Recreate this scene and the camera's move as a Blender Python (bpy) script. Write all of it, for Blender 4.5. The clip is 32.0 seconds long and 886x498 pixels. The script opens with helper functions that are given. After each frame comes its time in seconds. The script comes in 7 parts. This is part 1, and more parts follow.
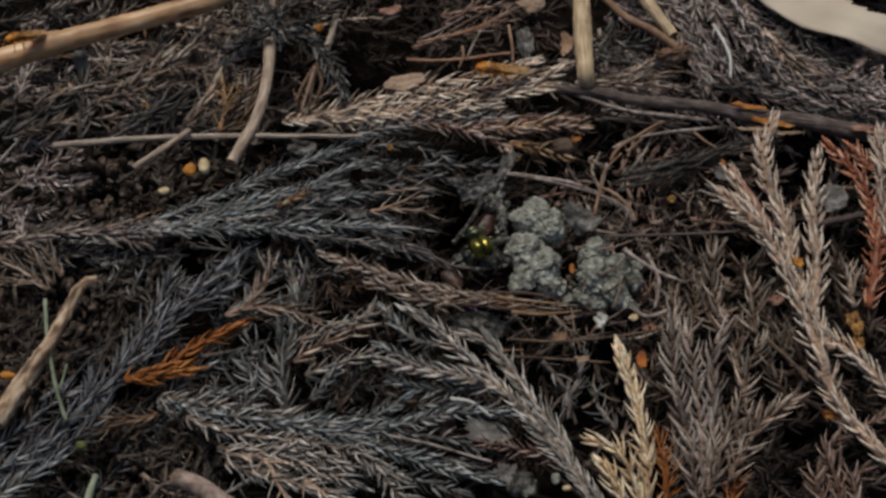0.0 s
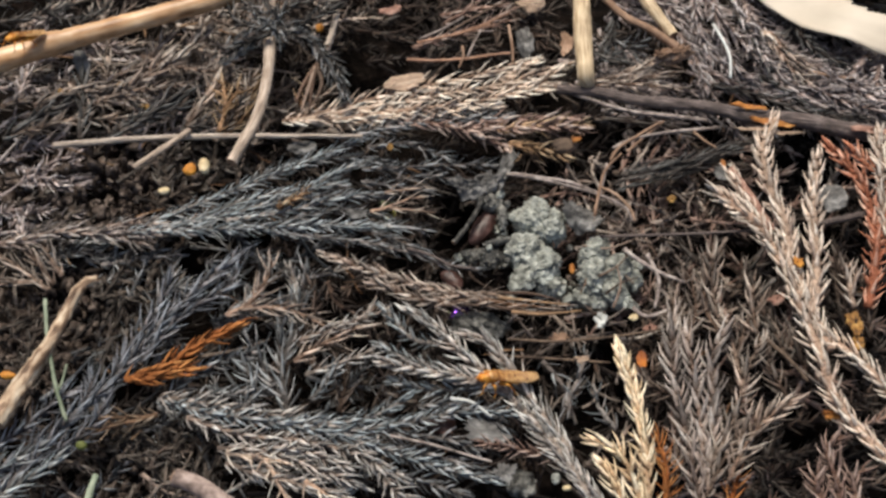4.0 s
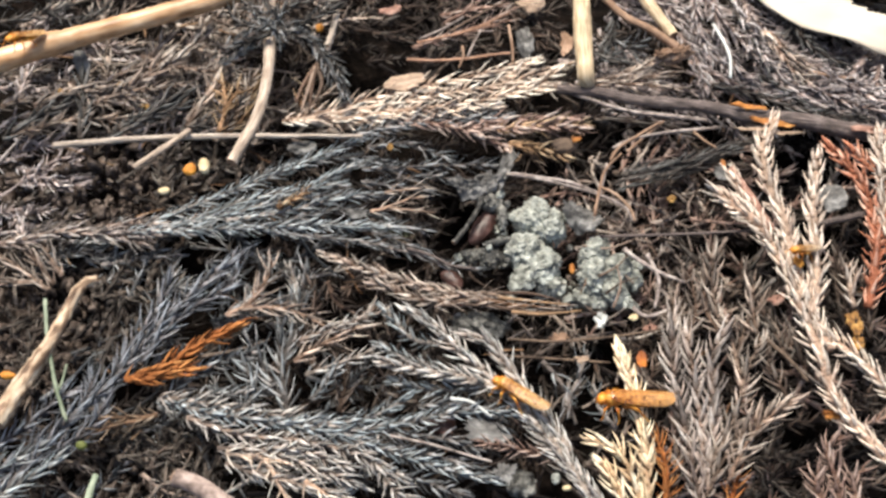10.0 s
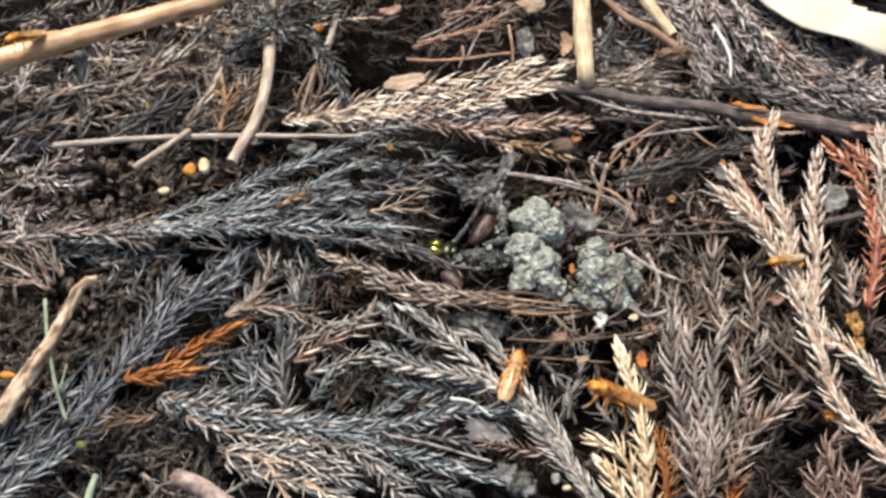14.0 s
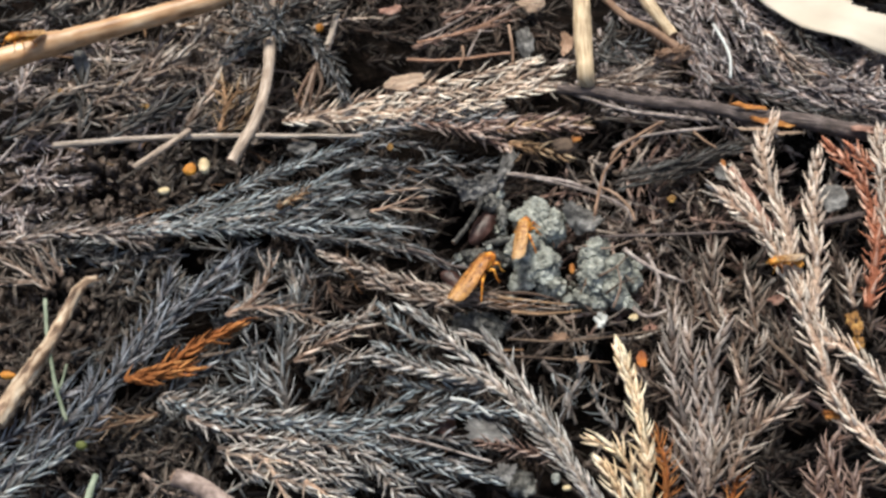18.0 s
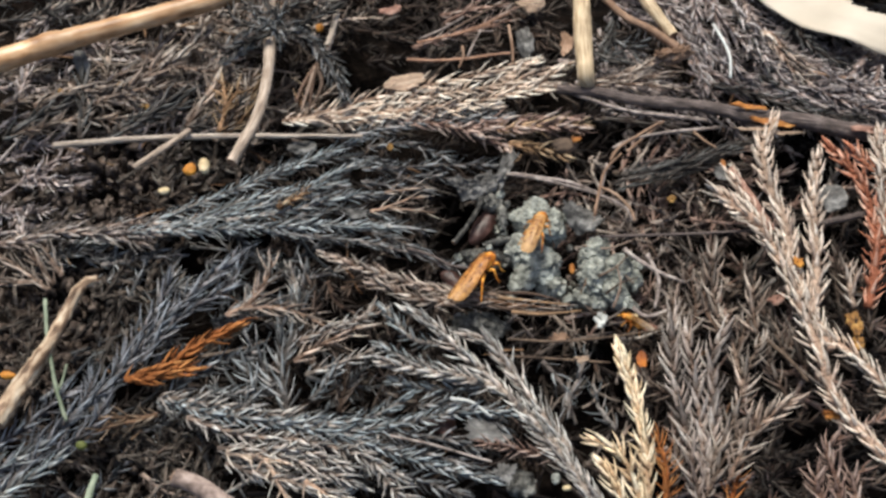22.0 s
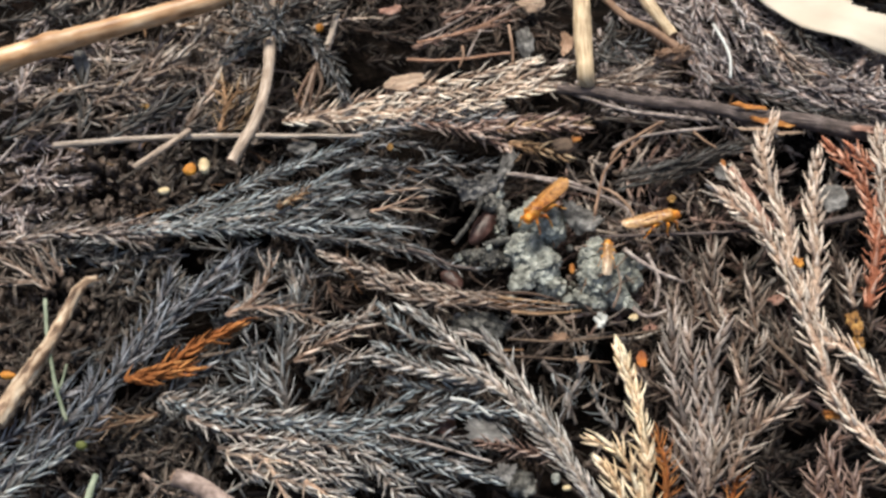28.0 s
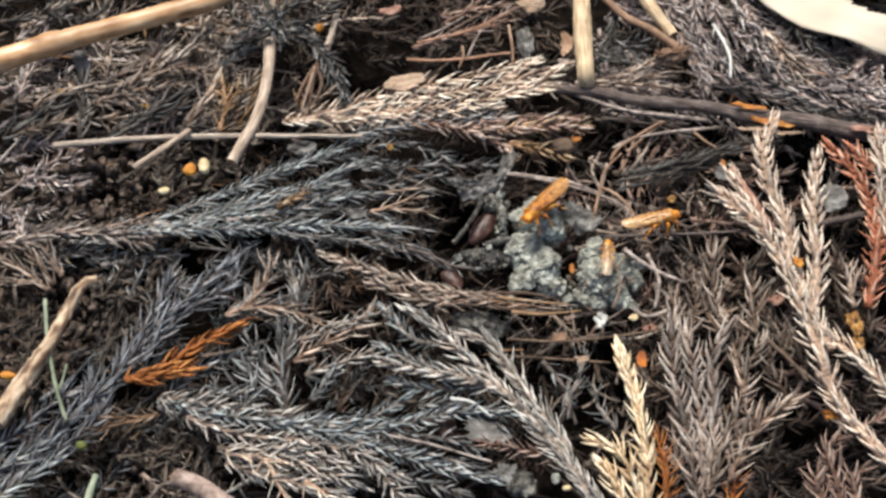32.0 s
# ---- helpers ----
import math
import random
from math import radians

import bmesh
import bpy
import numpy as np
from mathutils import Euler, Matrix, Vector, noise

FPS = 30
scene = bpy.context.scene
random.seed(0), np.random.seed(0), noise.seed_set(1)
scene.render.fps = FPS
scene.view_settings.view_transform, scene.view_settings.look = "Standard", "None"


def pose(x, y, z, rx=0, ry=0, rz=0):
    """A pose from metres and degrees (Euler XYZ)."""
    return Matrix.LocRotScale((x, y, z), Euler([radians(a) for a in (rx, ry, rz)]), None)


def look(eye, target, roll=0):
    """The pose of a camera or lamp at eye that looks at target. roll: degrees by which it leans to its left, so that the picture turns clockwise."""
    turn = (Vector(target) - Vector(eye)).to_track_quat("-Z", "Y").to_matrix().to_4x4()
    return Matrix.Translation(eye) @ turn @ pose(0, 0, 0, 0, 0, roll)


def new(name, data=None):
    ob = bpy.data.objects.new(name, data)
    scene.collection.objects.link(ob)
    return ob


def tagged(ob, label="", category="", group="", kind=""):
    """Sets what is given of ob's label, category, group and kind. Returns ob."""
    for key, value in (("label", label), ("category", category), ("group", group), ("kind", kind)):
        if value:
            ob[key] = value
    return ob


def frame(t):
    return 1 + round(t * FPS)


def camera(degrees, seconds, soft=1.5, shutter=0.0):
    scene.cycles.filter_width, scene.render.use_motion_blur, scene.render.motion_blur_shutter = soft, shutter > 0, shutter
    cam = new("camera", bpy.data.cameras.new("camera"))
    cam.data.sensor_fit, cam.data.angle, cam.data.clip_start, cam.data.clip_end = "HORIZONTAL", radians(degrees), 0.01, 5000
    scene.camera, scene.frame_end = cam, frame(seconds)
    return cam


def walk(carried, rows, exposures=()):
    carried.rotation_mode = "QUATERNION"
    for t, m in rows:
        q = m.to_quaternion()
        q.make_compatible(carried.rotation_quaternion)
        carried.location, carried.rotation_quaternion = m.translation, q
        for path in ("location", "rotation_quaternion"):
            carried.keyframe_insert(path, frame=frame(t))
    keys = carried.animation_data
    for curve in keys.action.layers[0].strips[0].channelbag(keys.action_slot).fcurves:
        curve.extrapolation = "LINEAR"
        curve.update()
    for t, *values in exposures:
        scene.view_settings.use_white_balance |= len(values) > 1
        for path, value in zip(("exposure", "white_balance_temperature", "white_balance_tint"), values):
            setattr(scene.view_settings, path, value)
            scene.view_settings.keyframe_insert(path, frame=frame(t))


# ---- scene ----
cam = camera(32, 32.0, soft=2.9)
EYE = (0.0, -0.12205, 0.2114)
walk(cam, [(0.0, look(EYE, (0, 0, 0))), (32.0, look(EYE, (0, 0, 0)))],
     exposures=[(0.0, -0.37, 6600, 6), (1.0, -0.12, 6600, 6), (2.0, 0.20, 6600, 6), (3.0, 0.45, 6600, 6), (3.5, 0.65, 6600, 6), (5.5, 1.18, 6600, 6), (7.0, 1.42, 6600, 6), (9.0, 1.5, 6600, 6),
                (12.0, 1.44, 6480, 4.5), (14.0, 1.33, 6480, 4.5), (17.0, 1.10, 6400, 4), (19.0, 1.00, 6360, 4), (21.0, 0.98, 6340, 4), (25.0, 0.86, 6320, 4), (28.0, 1.04, 6560, 5), (32.0, 1.14, 6560, 5)])

# ---- sky and sun: bright overcast above the wood ----
world = bpy.data.worlds.new("sky")
scene.world = world
world.use_nodes = True
wn = world.node_tree.nodes
sky = wn.new("ShaderNodeTexSky")
sky.sky_type, sky.sun_disc = "NISHITA", False
sky.sun_elevation, sky.sun_rotation = radians(64), radians(-17)
sky.air_density, sky.dust_density = 1.0, 4.0
wn["Background"].inputs["Strength"].default_value = 0.070
world.node_tree.links.new(sky.outputs[0], wn["Background"].inputs["Color"])
sun = new("sun", bpy.data.lights.new("sun", "SUN"))
sun.data.energy, sun.data.angle, sun.data.color = 2.5, radians(17), (1.0, 0.938, 0.852)
sun.matrix_basis = look((-0.13, 0.42, 0.9), (0, 0, 0))


# ---- materials ----
def shader(name, rough=0.7, metal=0.0):
    m = bpy.data.materials.new(name)
    m.use_nodes = True
    b = m.node_tree.nodes["Principled BSDF"]
    b.inputs["Roughness"].default_value, b.inputs["Metallic"].default_value = rough, metal
    return m, m.node_tree.nodes, m.node_tree.links, b


def ramp(nodes, stops):
    r = nodes.new("ShaderNodeValToRGB")
    while len(r.color_ramp.elements) < len(stops):
        r.color_ramp.elements.new(0.5)
    for e, (p, c) in zip(r.color_ramp.elements, stops):
        e.position, e.color = p, (*c, 1)
    return r


def grain(nodes, links, scale, detail=4, src="Object", stretch=None):
    tc = nodes.new("ShaderNodeTexCoord")
    n = nodes.new("ShaderNodeTexNoise")
    n.inputs["Scale"].default_value, n.inputs["Detail"].default_value = scale, detail
    if stretch:
        mp = nodes.new("ShaderNodeMapping")
        mp.inputs["Scale"].default_value = stretch
        links.new(tc.outputs[src], mp.inputs["Vector"])
        links.new(mp.outputs[0], n.inputs["Vector"])
    else:
        links.new(tc.outputs[src], n.inputs["Vector"])
    return n


def bump(nodes, links, bsdf, height, dist, strength=0.6):
    b = nodes.new("ShaderNodeBump")
    b.inputs["Distance"].default_value, b.inputs["Strength"].default_value = dist, strength
    links.new(height, b.inputs["Height"])
    links.new(b.outputs[0], bsdf.inputs["Normal"])


def needle_material(name, dark, mid, light, rough=0.85):
    """Dead needle: a tone of its own for each needle, weather stains over it."""
    m, nodes, links, b = shader(name, rough)
    b.inputs["Specular IOR Level"].default_value = 0.15
    geo, info = nodes.new("ShaderNodeNewGeometry"), nodes.new("ShaderNodeObjectInfo")
    add = nodes.new("ShaderNodeMath")
    add.operation = "ADD"
    links.new(geo.outputs["Random Per Island"], add.inputs[0])
    links.new(info.outputs["Random"], add.inputs[1])
    fr = nodes.new("ShaderNodeMath")
    fr.operation = "FRACT"
    links.new(add.outputs[0], fr.inputs[0])
    r = ramp(nodes, [(0.0, dark), (0.45, mid), (1.0, light)])
    links.new(fr.outputs[0], r.inputs[0])
    n, n2 = nodes.new("ShaderNodeTexNoise"), nodes.new("ShaderNodeTexNoise")
    for tex, scale, detail in ((n, 1300, 6), (n2, 110, 3)):
        tex.inputs["Scale"].default_value, tex.inputs["Detail"].default_value = scale, detail
        links.new(geo.outputs["Position"], tex.inputs["Vector"])
    s = ramp(nodes, [(0.32, (0.3, 0.28, 0.27)), (0.6, (1.25, 1.25, 1.25))])
    links.new(n.outputs[0], s.inputs[0])
    mul = nodes.new("ShaderNodeMixRGB")
    mul.blend_type, mul.inputs[0].default_value = "MULTIPLY", 0.55
    links.new(r.outputs[0], mul.inputs[1])
    links.new(s.outputs[0], mul.inputs[2])
    s2 = ramp(nodes, [(0.35, (0.65, 0.65, 0.66)), (0.65, (1.15, 1.14, 1.12))])
    links.new(n2.outputs[0], s2.inputs[0])
    mul2 = nodes.new("ShaderNodeMixRGB")
    mul2.blend_type, mul2.inputs[0].default_value = "MULTIPLY", 0.7
    links.new(mul.outputs[0], mul2.inputs[1])
    links.new(s2.outputs[0], mul2.inputs[2])
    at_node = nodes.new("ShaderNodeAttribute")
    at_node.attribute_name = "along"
    # brown root and bleached tip; root also darkened like shade by the stem
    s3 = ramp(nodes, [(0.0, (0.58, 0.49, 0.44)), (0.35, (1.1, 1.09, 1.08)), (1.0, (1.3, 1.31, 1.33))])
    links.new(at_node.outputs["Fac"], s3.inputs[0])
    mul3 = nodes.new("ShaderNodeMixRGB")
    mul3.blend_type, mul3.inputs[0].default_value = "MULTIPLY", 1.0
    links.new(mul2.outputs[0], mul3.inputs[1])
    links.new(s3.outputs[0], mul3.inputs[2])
    spread = nodes.new("ShaderNodeMath")
    spread.operation, spread.inputs[1].default_value = "MULTIPLY", 7.31
    links.new(fr.outputs[0], spread.inputs[0])
    again = nodes.new("ShaderNodeMath")
    again.operation = "FRACT"
    links.new(spread.outputs[0], again.inputs[0])
    hue = ramp(nodes, [(0.0, (0.95, 1.0, 1.02)), (0.5, (1.0, 1.0, 1.0)), (1.0, (1.06, 0.985, 0.95))])
    links.new(again.outputs[0], hue.inputs[0])
    mul4 = nodes.new("ShaderNodeMixRGB")
    mul4.blend_type, mul4.inputs[0].default_value = "MULTIPLY", 1.0
    links.new(mul3.outputs[0], mul4.inputs[1])
    links.new(hue.outputs[0], mul4.inputs[2])
    links.new(mul4.outputs[0], b.inputs["Base Color"])
    bump(nodes, links, b, n.outputs[0], 0.0003, 0.9)
    return m


def stained(name, stops, scale, rough=0.75, dist=0.0004, stretch=None, src="Object", detail=6, metal=0.0, patch=0.17):
    m, nodes, links, b = shader(name, rough, metal)
    b.inputs["Specular IOR Level"].default_value = 0.05 if rough > 0.85 else 0.35
    n = grain(nodes, links, scale, detail, src, stretch)
    r = ramp(nodes, stops)
    links.new(n.outputs[0], r.inputs[0])
    n2 = grain(nodes, links, scale * patch, 3, src)
    s2 = ramp(nodes, [(0.35, (0.52, 0.48, 0.45)), (0.65, (1.15, 1.15, 1.15))])
    links.new(n2.outputs[0], s2.inputs[0])
    mul = nodes.new("ShaderNodeMixRGB")
    mul.blend_type, mul.inputs[0].default_value = "MULTIPLY", 0.8
    links.new(r.outputs[0], mul.inputs[1])
    links.new(s2.outputs[0], mul.inputs[2])
    links.new(mul.outputs[0], b.inputs["Base Color"])
    bump(nodes, links, b, n.outputs[0], dist)
    return m


M = {
    "slate": needle_material("slate_needle", (0.111, 0.123, 0.131), (0.208, 0.230, 0.240), (0.482, 0.518, 0.533)),
    "grey": needle_material("grey_needle", (0.176, 0.164, 0.153), (0.335, 0.313, 0.294), (0.596, 0.561, 0.527)),
    "taupe": needle_material("taupe_needle", (0.111, 0.09, 0.077), (0.213, 0.174, 0.148), (0.435, 0.371, 0.322)),
    "beige": needle_material("beige_needle", (0.345, 0.259, 0.207), (0.667, 0.564, 0.466), (0.874, 0.793, 0.690)),
    "pale": needle_material("pale_needle", (0.43, 0.315, 0.195), (0.68, 0.54, 0.365), (0.84, 0.73, 0.56)),
    "pink": needle_material("pinkish_needle", (0.32, 0.255, 0.215), (0.55, 0.455, 0.38), (0.74, 0.64, 0.55)),
    "rust": needle_material("rust_needle", (0.210, 0.073, 0.023), (0.320, 0.120, 0.038), (0.429, 0.194, 0.069)),
    "red": needle_material("red_brown_needle", (0.28, 0.105, 0.062), (0.5, 0.21, 0.13), (0.76, 0.48, 0.36)),
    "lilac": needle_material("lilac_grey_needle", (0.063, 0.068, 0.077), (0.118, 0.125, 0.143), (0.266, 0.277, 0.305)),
    "rim": needle_material("dark_slate_needle", (0.057, 0.059, 0.062), (0.110, 0.114, 0.119), (0.355, 0.364, 0.373)),
    "rose": needle_material("rose_brown_needle", (0.138, 0.091, 0.076), (0.24, 0.165, 0.138), (0.438, 0.336, 0.291)),
    "ash": needle_material("ash_pink_needle", (0.12, 0.1, 0.091), (0.238, 0.201, 0.182), (0.465, 0.405, 0.368)),
    "tan": needle_material("tan_needle", (0.146, 0.092, 0.052), (0.26, 0.17, 0.1), (0.471, 0.35, 0.23)),
    # near-black tone that puts the shade of deep gaps into the needles
    "dark": needle_material("gap_shade_needle", (0.020, 0.015, 0.014), (0.034, 0.027, 0.024), (0.107, 0.090, 0.078)),
    # brown of decay, its hue also matched to the shadow between sprigs
    "rot": needle_material("rotten_shade_needle", (0.026, 0.019, 0.016), (0.05, 0.038, 0.031), (0.135, 0.104, 0.086)),
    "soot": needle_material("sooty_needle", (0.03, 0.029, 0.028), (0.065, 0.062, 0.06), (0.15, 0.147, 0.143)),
    "fawn": needle_material("fawn_needle", (0.12, 0.09, 0.074), (0.28, 0.222, 0.186), (0.54, 0.455, 0.39)),
    "mist": needle_material("mist_grey_needle", (0.13, 0.145, 0.152), (0.26, 0.285, 0.297), (0.56, 0.6, 0.615)),
    "umber_tan": needle_material("umber_tan_needle", (0.09, 0.062, 0.043), (0.17, 0.12, 0.084), (0.34, 0.26, 0.19)),
    "umber": needle_material("umber_needle", (0.062, 0.048, 0.041), (0.125, 0.1, 0.086), (0.27, 0.224, 0.195)),
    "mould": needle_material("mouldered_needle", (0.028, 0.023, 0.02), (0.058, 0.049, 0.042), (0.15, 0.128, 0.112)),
    "russet": needle_material("russet_needle", (0.13, 0.082, 0.068), (0.32, 0.225, 0.19), (0.58, 0.47, 0.41)),
    "plum": needle_material("grey_plum_needle", (0.156, 0.132, 0.130), (0.287, 0.247, 0.241), (0.523, 0.465, 0.448)),
    "grey_wood": stained("grey_barkless_wood", [(0.3, (0.17, 0.13, 0.105)), (0.48, (0.38, 0.315, 0.265)), (0.7, (0.68, 0.6, 0.51))], 2.2, 0.75, 0.0005, (1.0, 8.0, 1.0), "UV", patch=0.7),
    "ember": stained("ember_orange_flake", [(0.3, (0.14, 0.028, 0.001)), (0.55, (0.32, 0.085, 0.002)), (0.8, (0.5, 0.17, 0.008))], 400, 0.6),
    "ochre": stained("ochre_bark", [(0.3, (0.24, 0.075, 0.018)), (0.55, (0.42, 0.17, 0.035)), (0.8, (0.58, 0.32, 0.1))], 500, 0.7),
    # humus coloured below its own brown to hold the black shade of gaps
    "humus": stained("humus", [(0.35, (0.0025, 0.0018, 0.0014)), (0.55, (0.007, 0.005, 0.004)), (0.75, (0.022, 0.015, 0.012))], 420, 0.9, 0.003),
    "dry_stem": stained("dry_grey_stem", [(0.3, (0.1, 0.08, 0.07)), (0.5, (0.27, 0.22, 0.2)), (0.7, (0.46, 0.4, 0.36))], 700, 0.85),
    "stem": stained("twig_bark", [(0.3, (0.05, 0.032, 0.022)), (0.7, (0.19, 0.13, 0.09))], 500, 0.8),
    "stem_pink": stained("pink_twig_bark", [(0.3, (0.16, 0.075, 0.055)), (0.5, (0.36, 0.2, 0.15)), (0.7, (0.56, 0.36, 0.28))], 500, 0.7),
    "pinkish": stained("pinkish_barkless_wood", [(0.3, (0.12, 0.085, 0.072)), (0.5, (0.3, 0.225, 0.195)), (0.72, (0.5, 0.4, 0.36))], 700, 0.8),
    "peeling": stained("peeling_mottled_bark", [(0.32, (0.05, 0.032, 0.024)), (0.44, (0.2, 0.125, 0.08)), (0.52, (0.44, 0.32, 0.22)), (0.66, (0.66, 0.55, 0.42))], 1.6, 0.8, 0.0008, (1.6, 4.0, 1.0), "UV", patch=0.9),
    "straw": stained("straw_skin", [(0.28, (0.24, 0.16, 0.085)), (0.45, (0.5, 0.37, 0.23)), (0.6, (0.62, 0.49, 0.33)), (0.75, (0.74, 0.63, 0.46))], 3, 0.6, 0.0003, (1.0, 9.0, 1.0), "UV", patch=0.7),
    "barked": stained("tan_bark", [(0.3, (0.2, 0.085, 0.03)), (0.48, (0.5, 0.29, 0.15)), (0.72, (0.76, 0.56, 0.37))], 1.5, 0.42, 0.0002, (1.0, 4.0, 1.0), "UV", patch=0.7),
    "weathered": stained("weathered_bark", [(0.25, (0.18, 0.12, 0.095)), (0.5, (0.42, 0.33, 0.26)), (0.75, (0.66, 0.55, 0.45))], 3, 0.75, 0.0005, (1.0, 8.0, 1.0), "UV", patch=0.7),
    "brown_bark": stained("grey_brown_bark", [(0.3, (0.035, 0.026, 0.024)), (0.5, (0.11, 0.085, 0.078)), (0.7, (0.25, 0.195, 0.18))], 4, 0.8, 0.0009, (1.0, 8.0, 1.0), "UV", patch=0.7),
    "clod": stained("brown_soil_clod", [(0.32, (0.022, 0.015, 0.012)), (0.52, (0.082, 0.064, 0.054)), (0.72, (0.21, 0.168, 0.145))], 700, 0.9, 0.0008),
    "bud_green": stained("yellow_green_bud", [(0.3, (0.06, 0.075, 0.015)), (0.7, (0.2, 0.22, 0.06))], 500, 0.6),
    "dull_amber": stained("dull_amber_bark", [(0.3, (0.14, 0.07, 0.02)), (0.55, (0.32, 0.18, 0.05)), (0.8, (0.46, 0.3, 0.11))], 500, 0.75),
    "amber_bark": stained("amber_bark", [(0.36, (0.08, 0.035, 0.01)), (0.52, (0.27, 0.13, 0.028)), (0.7, (0.48, 0.29, 0.09))], 900, 0.7, 0.0006),
    "crust": stained("dirt_crust", [(0.34, (0.012, 0.011, 0.01)), (0.52, (0.055, 0.052, 0.048)), (0.7, (0.2, 0.195, 0.18))], 1200, 0.85, 0.0008),
    "rust_stem": stained("rusty_twig_skin", [(0.3, (0.2, 0.1, 0.06)), (0.7, (0.46, 0.27, 0.18))], 500, 0.7),
    "dung": stained("crumbly_dung", [(0.3, (0.1, 0.104, 0.094)), (0.5, (0.315, 0.329, 0.298)), (0.72, (0.55, 0.57, 0.52))], 750, 0.9, 0.0009, None, "Object", 9),
    "dung_dull": stained("dull_dung", [(0.3, (0.09, 0.094, 0.085)), (0.5, (0.285, 0.298, 0.268)), (0.72, (0.52, 0.535, 0.485))], 750, 0.9, 0.0009, None, "Object", 9),
    # darker and less rough than the other two dung tones
    "dung_dark": stained("dark_dung", [(0.36, (0.018, 0.017, 0.016)), (0.52, (0.09, 0.088, 0.08)), (0.7, (0.28, 0.275, 0.25))], 900, 0.5, 0.0009, None, "Object", 9),
    "leaf": stained("bleached_leaf", [(0.3, (0.36, 0.3, 0.23)), (0.6, (0.47, 0.405, 0.33)), (0.8, (0.55, 0.49, 0.41))], 60, 0.6, 0.0004),
    "leaf_grey": stained("grey_leaf", [(0.38, (0.03, 0.028, 0.027)), (0.55, (0.13, 0.125, 0.12)), (0.72, (0.32, 0.31, 0.295))], 700, 0.7, 0.0004),
    "bark_tan": stained("tan_bark_chip", [(0.3, (0.22, 0.145, 0.1)), (0.52, (0.4, 0.29, 0.21)), (0.72, (0.56, 0.44, 0.34))], 500, 0.8, 0.0005, (0.4, 3.0, 1.0)),
    "leaf_ash": stained("ash_grey_leaf", [(0.35, (0.075, 0.071, 0.069)), (0.55, (0.15, 0.145, 0.141)), (0.72, (0.25, 0.243, 0.237))], 500, 0.75, 0.0003),
    "chip": stained("bark_chip", [(0.3, (0.16, 0.09, 0.055)), (0.6, (0.34, 0.22, 0.15)), (0.8, (0.48, 0.34, 0.25))], 300, 0.8, 0.0006),
    # reddish brown lowered so the colour stands in for the pit's shade
    "pupa": stained("shade_darkened_pupa_skin", [(0.3, (0.022, 0.011, 0.009)), (0.55, (0.07, 0.034, 0.028)), (0.75, (0.16, 0.09, 0.078))], 500, 0.45, 0.0003),
    "orange": stained("orange_flake", [(0.3, (0.4, 0.14, 0.015)), (0.6, (0.6, 0.27, 0.04)), (0.8, (0.7, 0.42, 0.1))], 300, 0.6),
    "cream": stained("cream_flake", [(0.3, (0.5, 0.38, 0.2)), (0.7, (0.75, 0.63, 0.42))], 300, 0.6),
    "white": stained("white_fibre", [(0.3, (0.5, 0.51, 0.49)), (0.7, (0.76, 0.78, 0.76))], 300, 0.6),
    "moss": stained("green_stem", [(0.3, (0.1, 0.13, 0.08)), (0.7, (0.34, 0.39, 0.29))], 300, 0.6),
}


# ---- builders; plans are given in millimetres ----
MM = 0.001
rng = np.random.default_rng(7)


def mesh_of(name, verts, faces, mat, smooth=True):
    me = bpy.data.meshes.new(name)
    me.from_pydata([tuple(v) for v in verts], [], [tuple(f) for f in faces])
    me.materials.append(mat)
    if smooth:
        me.shade_smooth()
    return me


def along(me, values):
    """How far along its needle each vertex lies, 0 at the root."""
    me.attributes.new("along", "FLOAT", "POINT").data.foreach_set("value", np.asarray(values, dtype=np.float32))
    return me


def part(name, me, parent, label="", m=None):
    """Links a mesh as one object under its thing or part."""
    ob = new(name, me)
    ob.parent = parent
    if m is not None:
        ob.matrix_basis = m
    return tagged(ob, label)


def holder(name, place, label, category, group="", kind=""):
    ob = new(name)
    ob.empty_display_size = 0.002
    ob.location = place
    return tagged(ob, label, category, group, kind)


def spline(points, step):
    """A smooth line through a few points, sampled about every step."""
    p = np.array(points, float)
    if len(p) == 2:
        p = np.array([p[0], p[0] * 0.67 + p[1] * 0.33, p[0] * 0.33 + p[1] * 0.67, p[1]])
    e = np.vstack([2 * p[0] - p[1], p, 2 * p[-1] - p[-2]])
    out = []
    for i in range(1, len(e) - 2):
        n = max(2, int(np.linalg.norm(e[i + 1] - e[i]) / step))
        t = np.linspace(0, 1, n, endpoint=False)[:, None]
        out.append(0.5 * (2 * e[i] + (e[i + 1] - e[i - 1]) * t + (2 * e[i - 1] - 5 * e[i] + 4 * e[i + 1] - e[i + 2]) * t ** 2
                          + (3 * e[i] - e[i - 1] - 3 * e[i + 1] + e[i + 2]) * t ** 3))
    return np.vstack(out + [p[-1:]])


def frames_along(line):
    t = np.gradient(line, axis=0)
    t /= np.linalg.norm(t, axis=1)[:, None] + 1e-12
    side = np.cross(t, (0, 0, 1.0))
    side /= np.linalg.norm(side, axis=1)[:, None] + 1e-12
    return t, side, np.cross(side, t)


